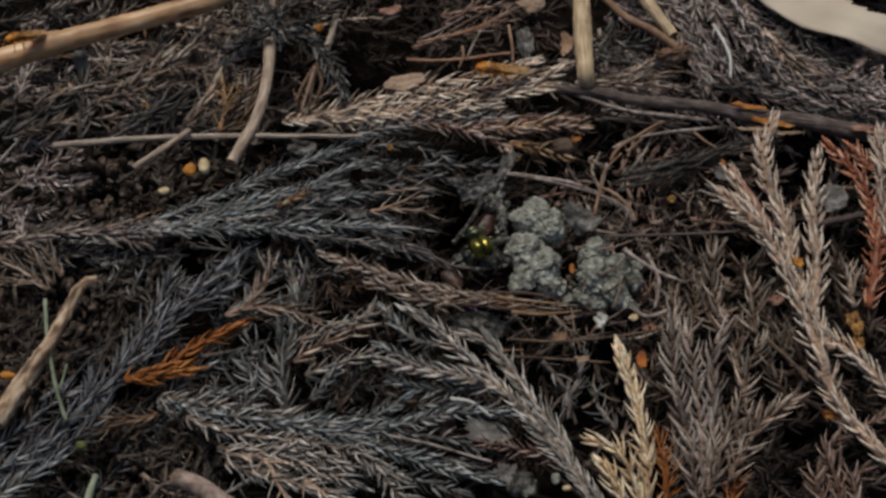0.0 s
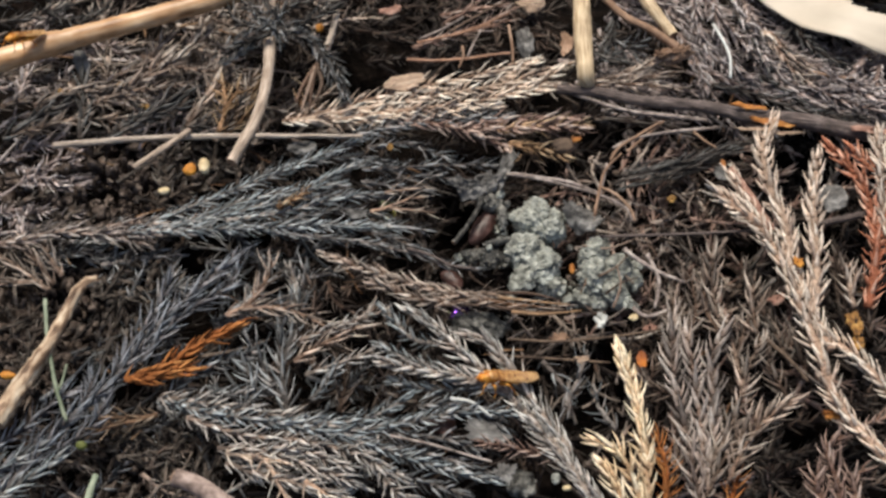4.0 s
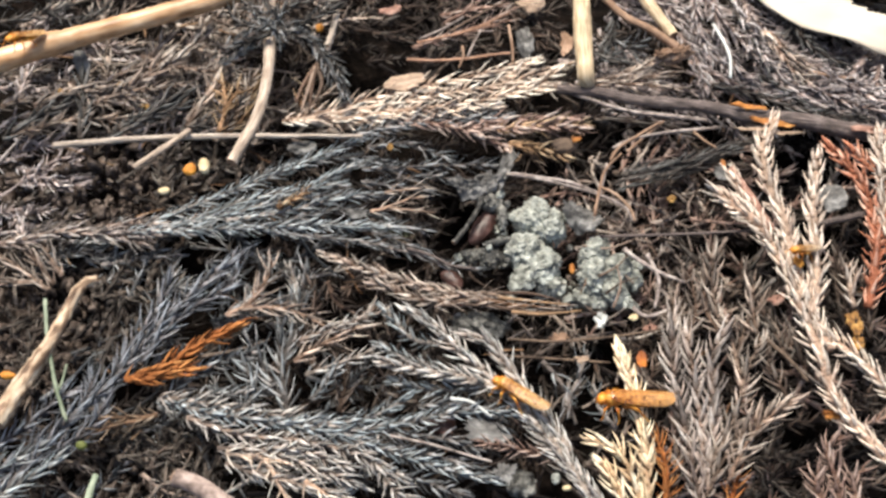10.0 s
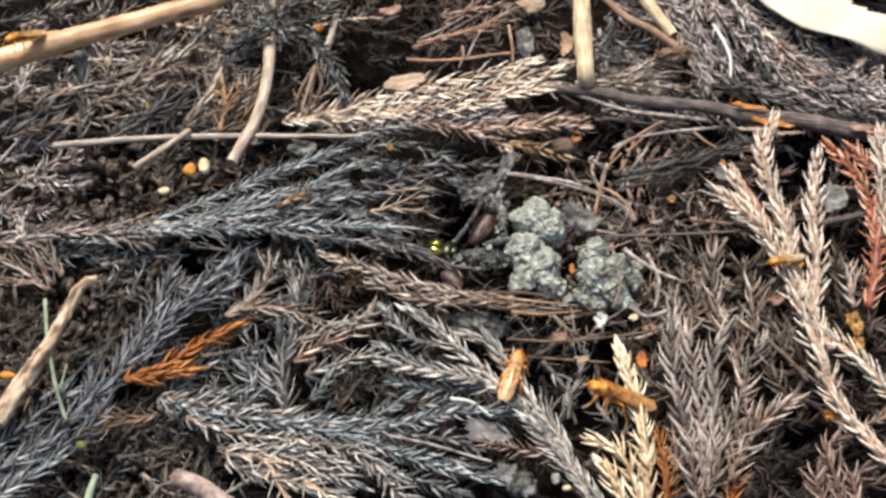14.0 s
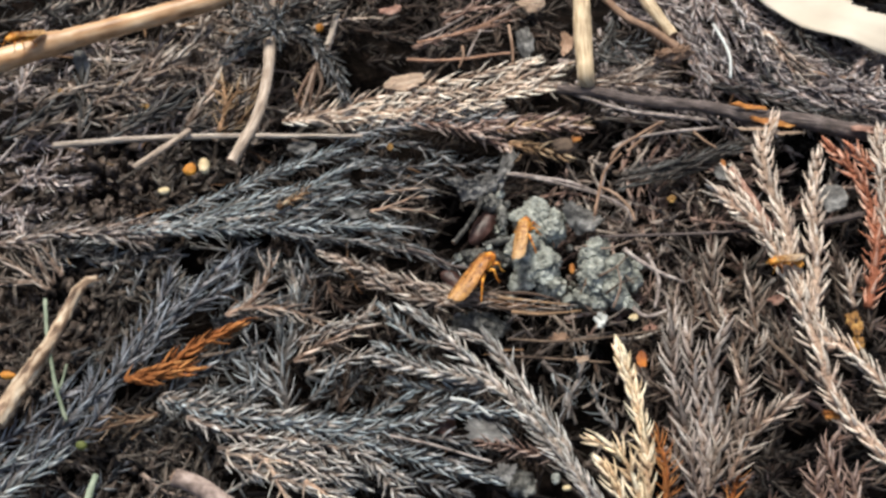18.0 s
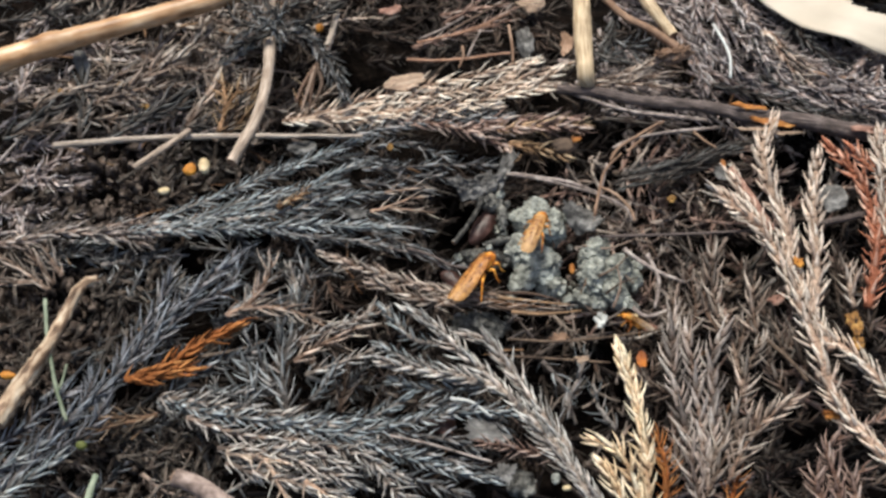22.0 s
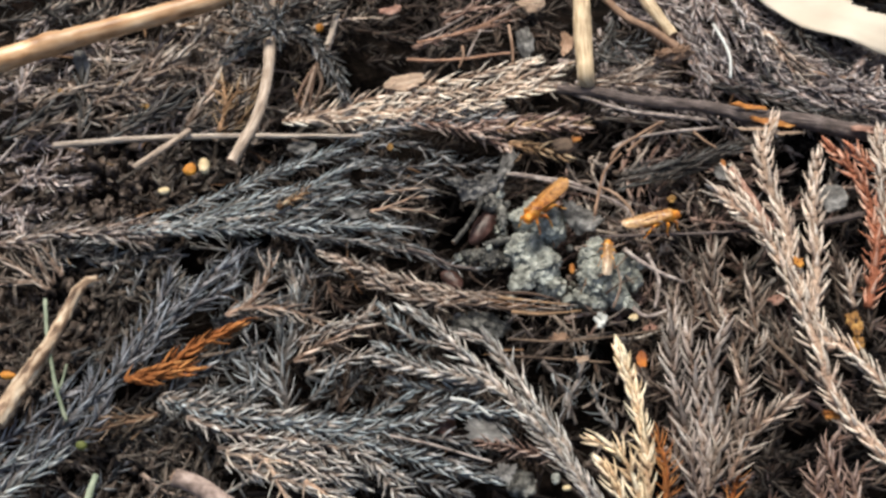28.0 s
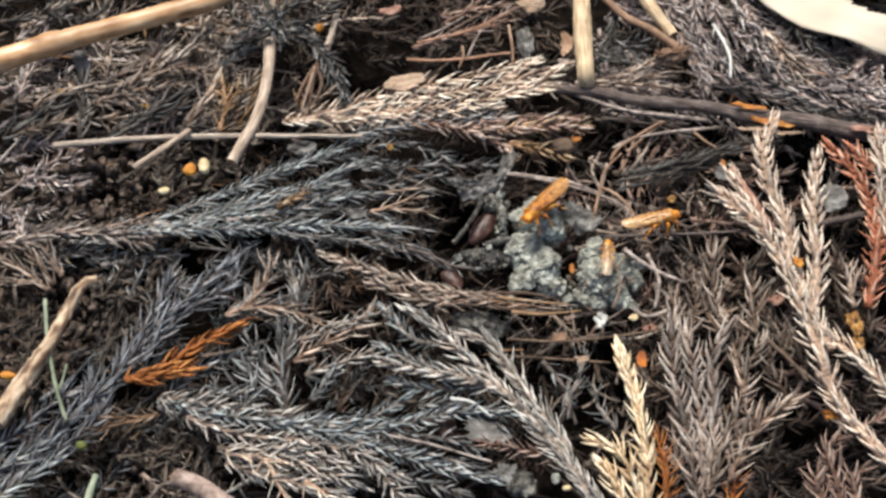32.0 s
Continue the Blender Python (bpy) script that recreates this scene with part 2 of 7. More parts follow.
def tube(line, radii, sides=8, rough=0.0, seed=0):
    """Vertices, faces and (around, along) of a closed tube along a line."""
    line = np.asarray(line, float)
    t, s, u = frames_along(line)
    n = len(line)
    r = np.broadcast_to(np.asarray(radii, float), (n,))
    g = np.random.default_rng(seed)
    wob = 1 + rough * g.normal(size=(n, sides))
    a = np.linspace(0, 2 * np.pi, sides, endpoint=False)
    v = line[:, None] + (r[:, None] * wob)[:, :, None] * (np.cos(a)[None, :, None] * s[:, None] + np.sin(a)[None, :, None] * u[:, None])
    v = v.reshape(-1, 3)
    f = [(i * sides + j, i * sides + (j + 1) % sides, (i + 1) * sides + (j + 1) % sides, (i + 1) * sides + j) for i in range(n - 1) for j in range(sides)]
    f += [tuple(reversed(range(sides))), tuple(range((n - 1) * sides, n * sides))]
    return v, f


def uv_tube(me, sides, count, length):
    uv = me.uv_layers.new(name="UVMap").data
    for poly in me.polygons:
        for li in poly.loop_indices:
            vi = me.loops[li].vertex_index
            uv[li].uv = ((vi // sides) / max(1, count - 1) * length * 0.1, (vi % sides) / sides)


# one needle along x, one unit long, flat-sided, stout at a quarter and bent
def needle_shape(bend, stout=1.0):
    xs = (0.0, 0.22, 0.55, 0.85)
    ws = (0.66, 0.58, 0.38, 0.15)
    v = []
    for x, w in zip(xs, ws):
        z = bend * (x * x)
        v += [(x, w * stout, z), (x, 0, z + 0.62 * w), (x, -w * stout, z), (x, 0, z - 0.5 * w)]
    v.append((1.0, 0, bend))
    f = [(i * 4 + j, i * 4 + (j + 1) % 4, i * 4 + 4 + (j + 1) % 4, i * 4 + 4 + j) for i in range(3) for j in range(4)]
    f += [(12 + j, 12 + (j + 1) % 4, 16) for j in range(4)]
    return np.array(v), f


NEEDLES = [needle_shape(b) for b in (-0.22, -0.14, -0.05, 0.06)]
needle_meshes = {}


def needle_poses(line, L, w, angle, dens, flat, g, r_stem, droop, jit=9):
    """Roots and axes of the needles on one shoot."""
    seg = np.linalg.norm(np.diff(line, axis=0), axis=1)
    s = np.concatenate([[0], np.cumsum(seg)])
    n = max(4, int(s[-1] * dens))
    at = np.sort((np.arange(n) + g.uniform(-0.4, 0.4, n)) / n) * s[-1]
    t, sd, up = frames_along(line)
    pick = lambda arr: np.stack([np.interp(at, s, arr[:, k]) for k in range(3)], 1)
    p, t, sd, up = pick(line), pick(t), pick(sd), pick(up)
    phi = np.arange(n) * 2.39996 + g.normal(0, 0.25, n)
    c, q = np.cos(phi), np.sin(phi) * flat + droop
    rad = c[:, None] * sd + q[:, None] * up
    rad /= np.linalg.norm(rad, axis=1)[:, None] + 1e-9
    a = np.radians(angle + 18 + g.normal(0, jit, n)) * np.interp(at / s[-1], [0, 0.75, 1], [1.05, 1, 0.45])
    x = np.cos(a)[:, None] * t + np.sin(a)[:, None] * rad
    z = np.cos(a)[:, None] * rad - np.sin(a)[:, None] * t
    y = np.cross(z, x)
    ln = L * g.uniform(0.6, 1.15, n) * np.interp(at / s[-1], [0, 0.12, 0.8, 1], [0.75, 1, 1, 0.75])
    wd = w * g.uniform(0.8, 1.2, n)
    return p + rad * r_stem * 0.6, x, y, z, ln, wd, g.integers(0, len(NEEDLES), n)


def needles_mesh(name, poses, mat):
    vs, fs, o = [], [], 0
    for p, x, y, z, ln, wd, k in zip(*poses):
        v, f = NEEDLES[k]
        q = p + v[:, :1] * ln * x + v[:, 1:2] * wd * y + (v[:, 2:] * wd * 0.9 + (v[:, :1] ** 2) * ((k - 4.2) * 0.085) * ln) * z
        vs.append(q)
        fs += [tuple(i + o for i in face) for face in f]
        o += len(v)
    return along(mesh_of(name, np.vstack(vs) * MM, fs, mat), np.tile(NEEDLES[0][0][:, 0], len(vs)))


def needle_mesh(k, mat):
    """The shared mesh of one needle: 1 m long, scaled where it stands."""
    key = (k, mat.name)
    if key not in needle_meshes:
        v, f = NEEDLES[k]
        v = v.copy()
        v[:, 1:] *= 1.0
        v[:, 2] = v[:, 2] * 0.9 + (v[:, 0] ** 2) * (k - 4.2) * 0.42
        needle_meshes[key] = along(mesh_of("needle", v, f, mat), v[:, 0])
    return needle_meshes[key]


shoot_count = 0


def frond(label, tone, shoots, L=3.3, w=0.62, angle=30, dens=2.6, flat=0.75, r=0.45, droop=0.25, jit=8, single=False, group="fallen cedar sprigs"):
    """A dead cedar sprig: a shoot a line, each with its needles; single: every needle an object of its own."""
    global shoot_count
    first = np.array(shoots[0][0], float) * MM
    top = holder("cedar_sprig", first, label, "sprig", group)
    back = Matrix.Translation(-Vector(first))
    for pts in shoots:
        shoot_count += 1
        g = np.random.default_rng(shoot_count)
        line = spline(pts, 0.8)
        line[1:-1] += g.normal(0, 0.05, (len(line) - 2, 3))
        rr = np.linspace(r, r * 0.35, len(line))
        v, f = tube(line, rr, 6, 0.08, shoot_count)
        shoot = part("shoot", mesh_of("shoot", v * MM, f, M[tone]), top, m=back)
        poses = needle_poses(line, L, w, angle, dens, flat, g, r, droop, jit)
        if not single:
            part("needles", needles_mesh("needles", poses, M[tone]), shoot)
            continue
        for p, x, y, z, ln, wd, k in zip(*poses):
            m = Matrix((x * ln, y * wd, z * wd)).transposed().to_4x4()
            m = Matrix.Translation(Vector(p * MM)) @ Matrix.Scale(MM, 4) @ m
            part("needle", needle_mesh(int(k), M[tone]), shoot, m=m)
    return top


def hollow(c):
    """True where the litter sinks into a dark gap."""
    return any(((c[0] - x) / rx) ** 2 + ((c[1] - y) / ry) ** 2 < 1 for x, y, rx, ry in HOLLOWS)


def litter(label, tone, cx, cy, rx, ry, z0, z1, count, flow, wild, L=3.0, length=14, w=0.5, angle=32, dens=2.0, seed=1):
    """A bed of broken sprigs that nobody could count, lying about one direction."""
    g = np.random.default_rng(seed)
    vs, fs, o, al = [], [], 0, []
    for _ in range(count):
        a = radians(flow) + g.normal(0, radians(wild))
        ln = length * g.uniform(0.5, 1.3)
        c = np.array((cx + g.uniform(-rx, rx), cy + g.uniform(-ry, ry), g.uniform(z0, z1)))
        if hollow(c):
            if abs(c[0]) < 24 and g.random() < 0.8:
                continue
            if c[2] > -13:
                c[2] -= 9
        d = np.array((math.cos(a), math.sin(a), g.normal(0, 0.12)))
        n = np.array((-math.sin(a), math.cos(a), 0)) * g.normal(0, 0.16) * ln
        line = spline([c - d * ln / 2, c + n * 0.6, c + d * ln / 2 + n * 0.2], 1.2)
        v, f = tube(line, np.linspace(0.36, 0.15, len(line)), 5, 0.1, 3)
        vs.append(v)
        al += [0.3] * len(v)
        fs += [tuple(i + o for i in face) for face in f]
        o += len(v)
        if g.random() < 0.12:
            continue
        for p, x, y, z, nl, wd, k in zip(*needle_poses(line, L * g.uniform(0.7, 1.15), w, angle + g.normal(0, 8), dens * g.uniform(0.4, 1.2), 0.75, g, 0.3, 0.2)):
            sv, sf = NEEDLES[k]
            vs.append(p + sv[:, :1] * nl * x + sv[:, 1:2] * wd * y + (sv[:, 2:] * wd * 0.9 + (sv[:, :1] ** 2) * ((k - 4.2) * 0.085) * nl) * z)
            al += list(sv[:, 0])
            fs += [tuple(i + o for i in face) for face in sf]
            o += len(sv)
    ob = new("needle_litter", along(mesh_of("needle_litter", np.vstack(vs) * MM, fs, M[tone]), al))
    return tagged(ob, label, "leaf litter", kind="stuff")


def threads(label, tone, cx, cy, rx, ry, z0, z1, count, flow, wild, length=18, r=0.22, curl=0.5, seed=1):
    """Loose bare fibres and shed needles over one stretch."""
    g = np.random.default_rng(seed)
    vs, fs, o = [], [], 0
    for _ in range(count):
        a = radians(flow) + g.normal(0, radians(wild))
        ln = length * g.uniform(0.3, 1.4)
        c = np.array((cx + g.uniform(-rx, rx), cy + g.uniform(-ry, ry), g.uniform(z0, z1)))
        if hollow(c):
            c[2] -= 9
            if abs(c[0]) < 24:
                continue
        d, n = np.array((math.cos(a), math.sin(a), g.normal(0, 0.2))), np.array((-math.sin(a), math.cos(a), g.normal(0, 0.5)))
        b = g.normal(0, curl, 2) * ln * 0.4
        line = spline([c - d * ln / 2, c - d * ln / 6 + n * b[0], c + d * ln / 6 + n * b[1], c + d * ln / 2], 1.4)
        v, f = tube(line, r * g.uniform(0.6, 1.4) * np.linspace(1, 0.5, len(line)), 5, 0.1, 5)
        vs.append(v)
        fs += [tuple(i + o for i in face) for face in f]
        o += len(v)
    ob = new("fibre_litter", mesh_of("fibre_litter", np.vstack(vs) * MM, fs, M[tone]))
    return tagged(ob, label, "leaf litter", kind="stuff")


def clods(name, label, tone, cx, cy, rx, ry, z0, z1, count, small, large, seed=1, category="soil"):
    """Loose crumbs heaped over an oval stretch, too many to count."""
    g = np.random.default_rng(seed)
    bm = bmesh.new()
    bmesh.ops.create_icosphere(bm, subdivisions=2, radius=1)
    ball, faces = [q.co.copy() for q in bm.verts], [tuple(q.index for q in p.verts) for p in bm.faces]
    bm.free()
    vs, fs = [], []
    for k in range(count):
        a, q = g.uniform(0, 2 * math.pi), math.sqrt(g.random())
        c = Vector((cx + rx * q * math.cos(a), cy + ry * q * math.sin(a), z0 + (z1 - z0) * g.random() * (1 - 0.6 * q * q)))
        r = small + (large - small) * g.random() ** 2.2
        size = Vector((r * g.uniform(0.8, 1.9), r * g.uniform(0.5, 1.1), r * g.uniform(0.4, 0.9)))
        turn = Euler(g.uniform(0, 3, 3)).to_matrix()
        o = len(vs)
        for u in ball:
            h = 1 + 0.7 * noise.noise(u * 1.5 + Vector((k * 1.3, seed, 0))) + 0.45 * noise.noise(u * 3.3 + Vector((seed, k, 0)))
            vs.append(c + turn @ Vector((u.x * size.x, u.y * size.y, u.z * size.z)) * h)
        fs += [tuple(i + o for i in p) for p in faces]
    ob = new(name, mesh_of(name, np.array(vs) * MM, fs, M[tone]))
    return tagged(ob, label, category, kind="stuff")


def stick(name, label, tone, pts, r0, r1, category="stick", knots=(), rough=0.02, sides=20):
    """A bare stick with uneven girth, nodes and broken ends."""
    line = spline(pts, 0.7)
    n = len(line)
    g = np.random.default_rng(n)
    rr = np.linspace(r0, r1, n) * (1 + 0.05 * np.sin(np.linspace(0, 9, n) + n) + 0.02 * g.normal(size=n))
    for k, h in knots:
        rr *= 1 + h * np.exp(-((np.linspace(0, 1, n) - k) / 0.022) ** 2)
    v, f = tube(line, rr, sides, rough, n)
    me = mesh_of(name, v * MM, f[:-2], M[tone])
    uv_tube(me, sides, n, np.linalg.norm(line[-1] - line[0]))
    top = holder(name, line[0] * MM, label, category)
    bark = part("bark", me, top, m=Matrix.Translation(-Vector(line[0] * MM)))
    t, s, u = frames_along(line)
    for i, sign in ((0, -1), (n - 1, 1)):
        ring = [(0.99 * rr[i] * (math.cos(a) * s[i] + math.sin(a) * u[i]) + line[i]) for a in np.linspace(0, 2 * np.pi, 12, endpoint=False)]
        mid = [(0.55 * (q - line[i]) + line[i] + sign * t[i] * rr[i] * g.uniform(0.1, 0.5)) for q in ring]
        vv = np.array(ring + mid + [line[i] + sign * t[i] * rr[i] * 0.12])
        ff = [(j, (j + 1) % 12, 12 + (j + 1) % 12, 12 + j) for j in range(12)] + [(12 + j, 12 + (j + 1) % 12, 24) for j in range(12)]
        part("broken_end", mesh_of("broken_end", vv * MM, ff, M["chip"]), bark, "splintered pale wood")
    return top


def fibre(name, label, tone, pts, r0, r1, category="stem"):
    line = spline(pts, 0.8)
    v, f = tube(line, np.linspace(r0, r1, len(line)), 8, 0.08, len(line))
    ob = new(name, mesh_of(name, v * MM, f, M[tone]))
    return tagged(ob, label, category)


def blob(name, label, tone, pos, size, turn=0, crumb=0.25, scale=0.35, level=4, category="crumb", tilt=0, parent=None):
    """A crumbly or lumpy body: a sphere worked over with noise."""
    bm = bmesh.new()
    bmesh.ops.create_icosphere(bm, subdivisions=level, radius=1)
    off = Vector((pos[0] * 0.37, pos[1] * 0.41, pos[2]))
    for v in bm.verts:
        q = Vector((v.co.x * size[0], v.co.y * size[1], v.co.z * size[2]))
        h = noise.fractal(q * scale * 0.7 + off, 0.8, 2.1, 5) * crumb * 0.75 + abs(noise.noise(q * scale * 1.9 + off)) * crumb * 0.45
        h += noise.noise(q * scale * 4.5 + off) * crumb * 0.16
        if level > 5:
            d = noise.voronoi(q * 1.5 + off)[0]
            h += (min(d[1] - d[0], 0.35) - 0.2) * crumb * 0.34 + noise.noise(q * 7 + off) * crumb * 0.1
        v.co = q * (1 + h)
    bm.transform(Matrix.Scale(MM, 4) @ Euler((radians(tilt), 0, radians(turn))).to_matrix().to_4x4())
    me = bpy.data.meshes.new(name)
    bm.to_mesh(me)
    bm.free()
    me.materials.append(M[tone])
    me.shade_smooth()
    if parent:
        return part(name, me, parent, label, Matrix.Translation(Vector(pos) * MM - parent.location))
    ob = new(name, me)
    ob.location = Vector(pos) * MM
    return tagged(ob, label, category)


def flake(name, label, tone, pos, size, turn, tilt=(0, 0), curl=0.25, ragged=0.18, thick=0.18, crumple=0.12, category="leaf fragment", seed=1, holes=()):
    """A thin curled piece of leaf or bark with a ragged edge."""
    g = np.random.default_rng(seed)
    rings, segs = 20, 72
    ph = g.uniform(0, 6.28, 5)
    def edge(a):
        c = Vector((math.cos(a), math.sin(a), seed * 1.7))
        return 1 + ragged * (1.1 * noise.noise(c * 1.1) + 0.9 * noise.noise(c * 2.9) + 0.5 * noise.noise(c * 8))
    v = [(0, 0, 0)]
    for i in range(1, rings + 1):
        for j in range(segs):
            a = 2 * math.pi * j / segs
            q = i / rings * edge(a)
            x, y = q * math.cos(a), q * math.sin(a)
            v.append((x, y, curl * (x * x * 0.8 - y * y * 0.5) + 0.05 * math.sin(5 * x + ph[4]) + crumple * noise.fractal(Vector((x * 2.5, y * 2.5, seed)), 0.8, 2.0, 4)))
    bm = bmesh.new()
    vs = [bm.verts.new((x * size[0] * MM, y * size[1] * MM, z * size[0] * MM)) for x, y, z in v]
    for j in range(segs):
        bm.faces.new((vs[0], vs[1 + j], vs[1 + (j + 1) % segs]))
        for i in range(rings - 1):
            k = 1 + i * segs
            bm.faces.new((vs[k + j], vs[k + segs + j], vs[k + segs + (j + 1) % segs], vs[k + (j + 1) % segs]))
    for hx, hy, hr in holes:
        gone = [q for q in bm.verts if ((q.co.x / MM / size[0] - hx) ** 2 + (q.co.y / MM / size[1] - hy) ** 2) ** 0.5 < hr * (1 + 0.3 * noise.noise(q.co * 900))]
        bmesh.ops.delete(bm, geom=gone, context="VERTS")
    bmesh.ops.recalc_face_normals(bm, faces=bm.faces)
    geom = bmesh.ops.solidify(bm, geom=bm.faces[:], thickness=thick * MM)
    me = bpy.data.meshes.new(name)
    bm.to_mesh(me)
    bm.free()
    me.materials.append(M[tone])
    me.shade_smooth()
    ob = new(name, me)
    ob.matrix_basis = Matrix.Translation(Vector(pos) * MM) @ Euler((radians(tilt[0]), radians(tilt[1]), radians(turn))).to_matrix().to_4x4()
    return tagged(ob, label, category)


# ---- ground: one sheet of humus, coloured dark for gap shade, hollow under the litter, out to the horizon ----
def ground():
    k = np.linspace(-1, 1, 221)
    c = np.sign(k) * (0.16 * np.abs(k) + 400 * np.abs(k) ** 22)
    v = []
    for y in c:
        for x in c:
            d = math.hypot(x, y)
            q = Vector((x, y, 0))
            z = -0.025 + 0.004 * noise.fractal(q * 55, 1.0, 2.0, 4) + 0.0016 * noise.noise(q * 420)
            if d > 0.25:
                z = z + min(1, (d - 0.25) / 3) * 0.05 * noise.fractal(q * 0.8, 1.0, 2.0, 3)
            v.append((x, y, z))
    n = len(c)
    f = [(j * n + i, j * n + i + 1, (j + 1) * n + i + 1, (j + 1) * n + i) for j in range(n - 1) for i in range(n - 1)]
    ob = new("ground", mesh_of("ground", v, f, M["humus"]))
    tagged(ob, "forest floor humus, coloured darker for the shade in gaps", "ground", kind="structure")


ground()

HOLLOWS = [(-21.2, 42.6, 9, 6.5),
           (-14.2, 38.3, 6, 4.5),
           (-25.8, 34.1, 5, 3.5),
           (34.1, 46.9, 6.5, 5),
           (38.8, 42.6, 4, 2.6),
           (75, 38.9, 3.5, 2),
           (-31.9, 24.0, 4.5, 2.3),
           (-45.2, 45.9, 4.0, 1.9),
           (-19.4, 47.4, 5.4, 3.6),
           (-8.4, 50.5, 6.3, 3.1),
           (32.1, 40.6, 4.9, 3.1),
           (32.2, 49.9, 3.6, 3.6),
           (31.2, 24.6, 5.4, 1.9),
           (43.5, 23.2, 5.8, 1.6),
           (-39.1, -16.8, 4.5, 3.3),
           (-49.5, -35.5, 5.4, 3.9),
           (51.6, -16.8, 4.5, 2.9),
           (49.6, -35.5, 5.4, 4.1),
           (61.6, -28.2, 3.6, 2.7),
           (-62.2, 13.9, 7.1, 2.3),
           (1.5, 8.9, 7.1, 7.7),
           (16.7, 20.2, 7.1, 2.1),
           (-4.0, 0.4, 5.4, 2.1),
           (20.4, 0.4, 1.8, 4.6),
           (8.6, -7.3, 4.5, 1.4),
           (47.6, 15.5, 3.6, 4.1),
           (60.6, 22.8, 4.5, 2.6),
           (61.3, 4.6, 3.6, 4.1),
           (5.5, -2.7, 5.4, 2.6),
           (-30.5, 0.9, 11.6, 2.6),
           (-20.8, -21.6, 4.0, 5.7),
           (-31.1, -18.2, 4.0, 3.1),
           (51.6, -33.3, 7.1, 8.2),
           (48.4, 4.6, 5.4, 3.6),
           (65.4, 7.9, 5.4, 3.1),
           (31.4, 27.5, 8.0, 2.3),
           (67.4, 23.6, 9.8, 1.4),
           (-15.6, 38.1, 4.0, 4.6),
           (6.3, 23.2, 5.4, 1.4),
           (-60.9, -4.3, 8.9, 3.6),
           (-5.7, -12.8, 4.5, 2.6),
           (15.4, -19.2, 5.4, 4.1),
           (22.5, -17.8, 4.0, 3.6),
           (21.2, -28.2, 4.9, 3.6),
           (-60.3, 21.7, 11.6, 1.6),
           (8.1, -34.6, 3.6, 4.1),
           (-8.3, 44.3, 6.7, 6.2),
           (3.6, 43.0, 9.8, 1.6),
           (17.5, 43.7, 4.5, 6.2),
           (42.0, 4.6, 5.4, 2.6),
           (-14.4, 43.9, 6, 4),
           (-24.5, 36, 3.5, 4.5),
           (-17.1, 36, 3, 4),
           (-1.4, 45.8, 8, 2.2),
           (-9.5, 50.9, 5, 2.5),
           (30.6, 45.2, 4, 3),
           (20.9, 27.1, 6, 2),
           (-41.9, 3.1, 7, 2),
           (52.2, -31.1, 6, 6)]


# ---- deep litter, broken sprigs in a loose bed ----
# the deepest layer carries the shade between sprigs in its colour
litter("decayed cedar needles, darkened for the shade deep in litter", "dark", 9.2, 15.1, 83.6, 58.2, -20, -10, 620, 10, 60, length=16, seed=11, w=0.7)
litter("rotten brown needle litter, toned also for shadow between sprigs", "rot", 9.0, 12.6, 82.1, 57.2, -14, -7.8, 300, 15, 60, length=13, seed=10)
litter("grey and brown weathered cedar needle litter", "taupe", -45.3, 41.6, 30.5, 15.4, -11, -5.8, 60, 15, 40, seed=12, L=3.3, w=0.6)
litter("grey-brown cedar needle litter among brown", "plum", -55.9, 36.6, 19.4, 11.5, -9, -4.8, 30, 20, 35, seed=13, L=3.4, w=0.6)
litter("grey weathered cedar needle litter", "umber", -38.1, 42.4, 23.4, 14.2, -10, -5.8, 26, 25, 50, seed=14)
litter("dark red-brown rotting needle litter", "mould", -52.2, 11.5, 19.2, 13.7, -7.5, -4.2, 46, 20, 70, seed=15, length=8, w=0.7, L=2.4)
litter("grey-brown weathered cedar needle litter", "rim", -39.3, -15.5, 27.7, 22.4, -12, -7.8, 34, 30, 60, seed=17)
litter("grey weathered cedar needle litter", "grey", -23.1, -16.5, 11.5, 21.3, -12, -7.8, 12, 60, 60, seed=18)
# hollow needles get their blackness from colour, in place of shade
litter("cedar needles coloured dark for the shade of a hollow", "dark", 0.9, 10.2, 13.2, 48.0, -13, -6.8, 70, -10, 50, seed=19)
litter("grey-plum cedar needle litter", "plum", 53.2, 41.8, 26.6, 14.1, -10, -4.3, 110, -38, 20, seed=20, length=18)
litter("red-brown cedar needle litter", "rose", 47.5, -4.7, 29.0, 33.1, -12, -7.8, 38, 60, 50, seed=21, w=0.6)
litter("dull brown weathered needle litter", "rot", 44.6, -7.2, 14.9, 13.8, -11, -7.8, 12, 80, 35, seed=22, w=0.6)
litter("rusty needle litter", "rose", 53.2, -8.7, 22.0, 29.5, -11, -6.8, 20, 70, 50, seed=23)
litter("red-brown decayed sprigs with sparse needles", "rose", 33.8, 7.5, 15.7, 15.7, -9, -5.8, 34, 20, 70, seed=36, length=9, dens=1.3, L=2.8, w=0.4)
litter("dull grey decayed sprigs with sparse needles", "taupe", 35.1, 5.4, 17.2, 17.7, -9, -5.3, 30, 20, 70, seed=37, length=9, dens=1.3, L=2.8, w=0.4)
threads("bare brown root fibres and shed needles", "umber", 30.5, 2.7, 20.3, 20.5, -6.5, -3, 50, 20, 70, length=5, r=0.2, curl=0.1, seed=24)
threads("thin grey stems and shed needles", "grey", 18.2, -20.8, 10.0, 11.5, -7, -3, 60, 60, 50, length=5, r=0.24, curl=0.08, seed=25)
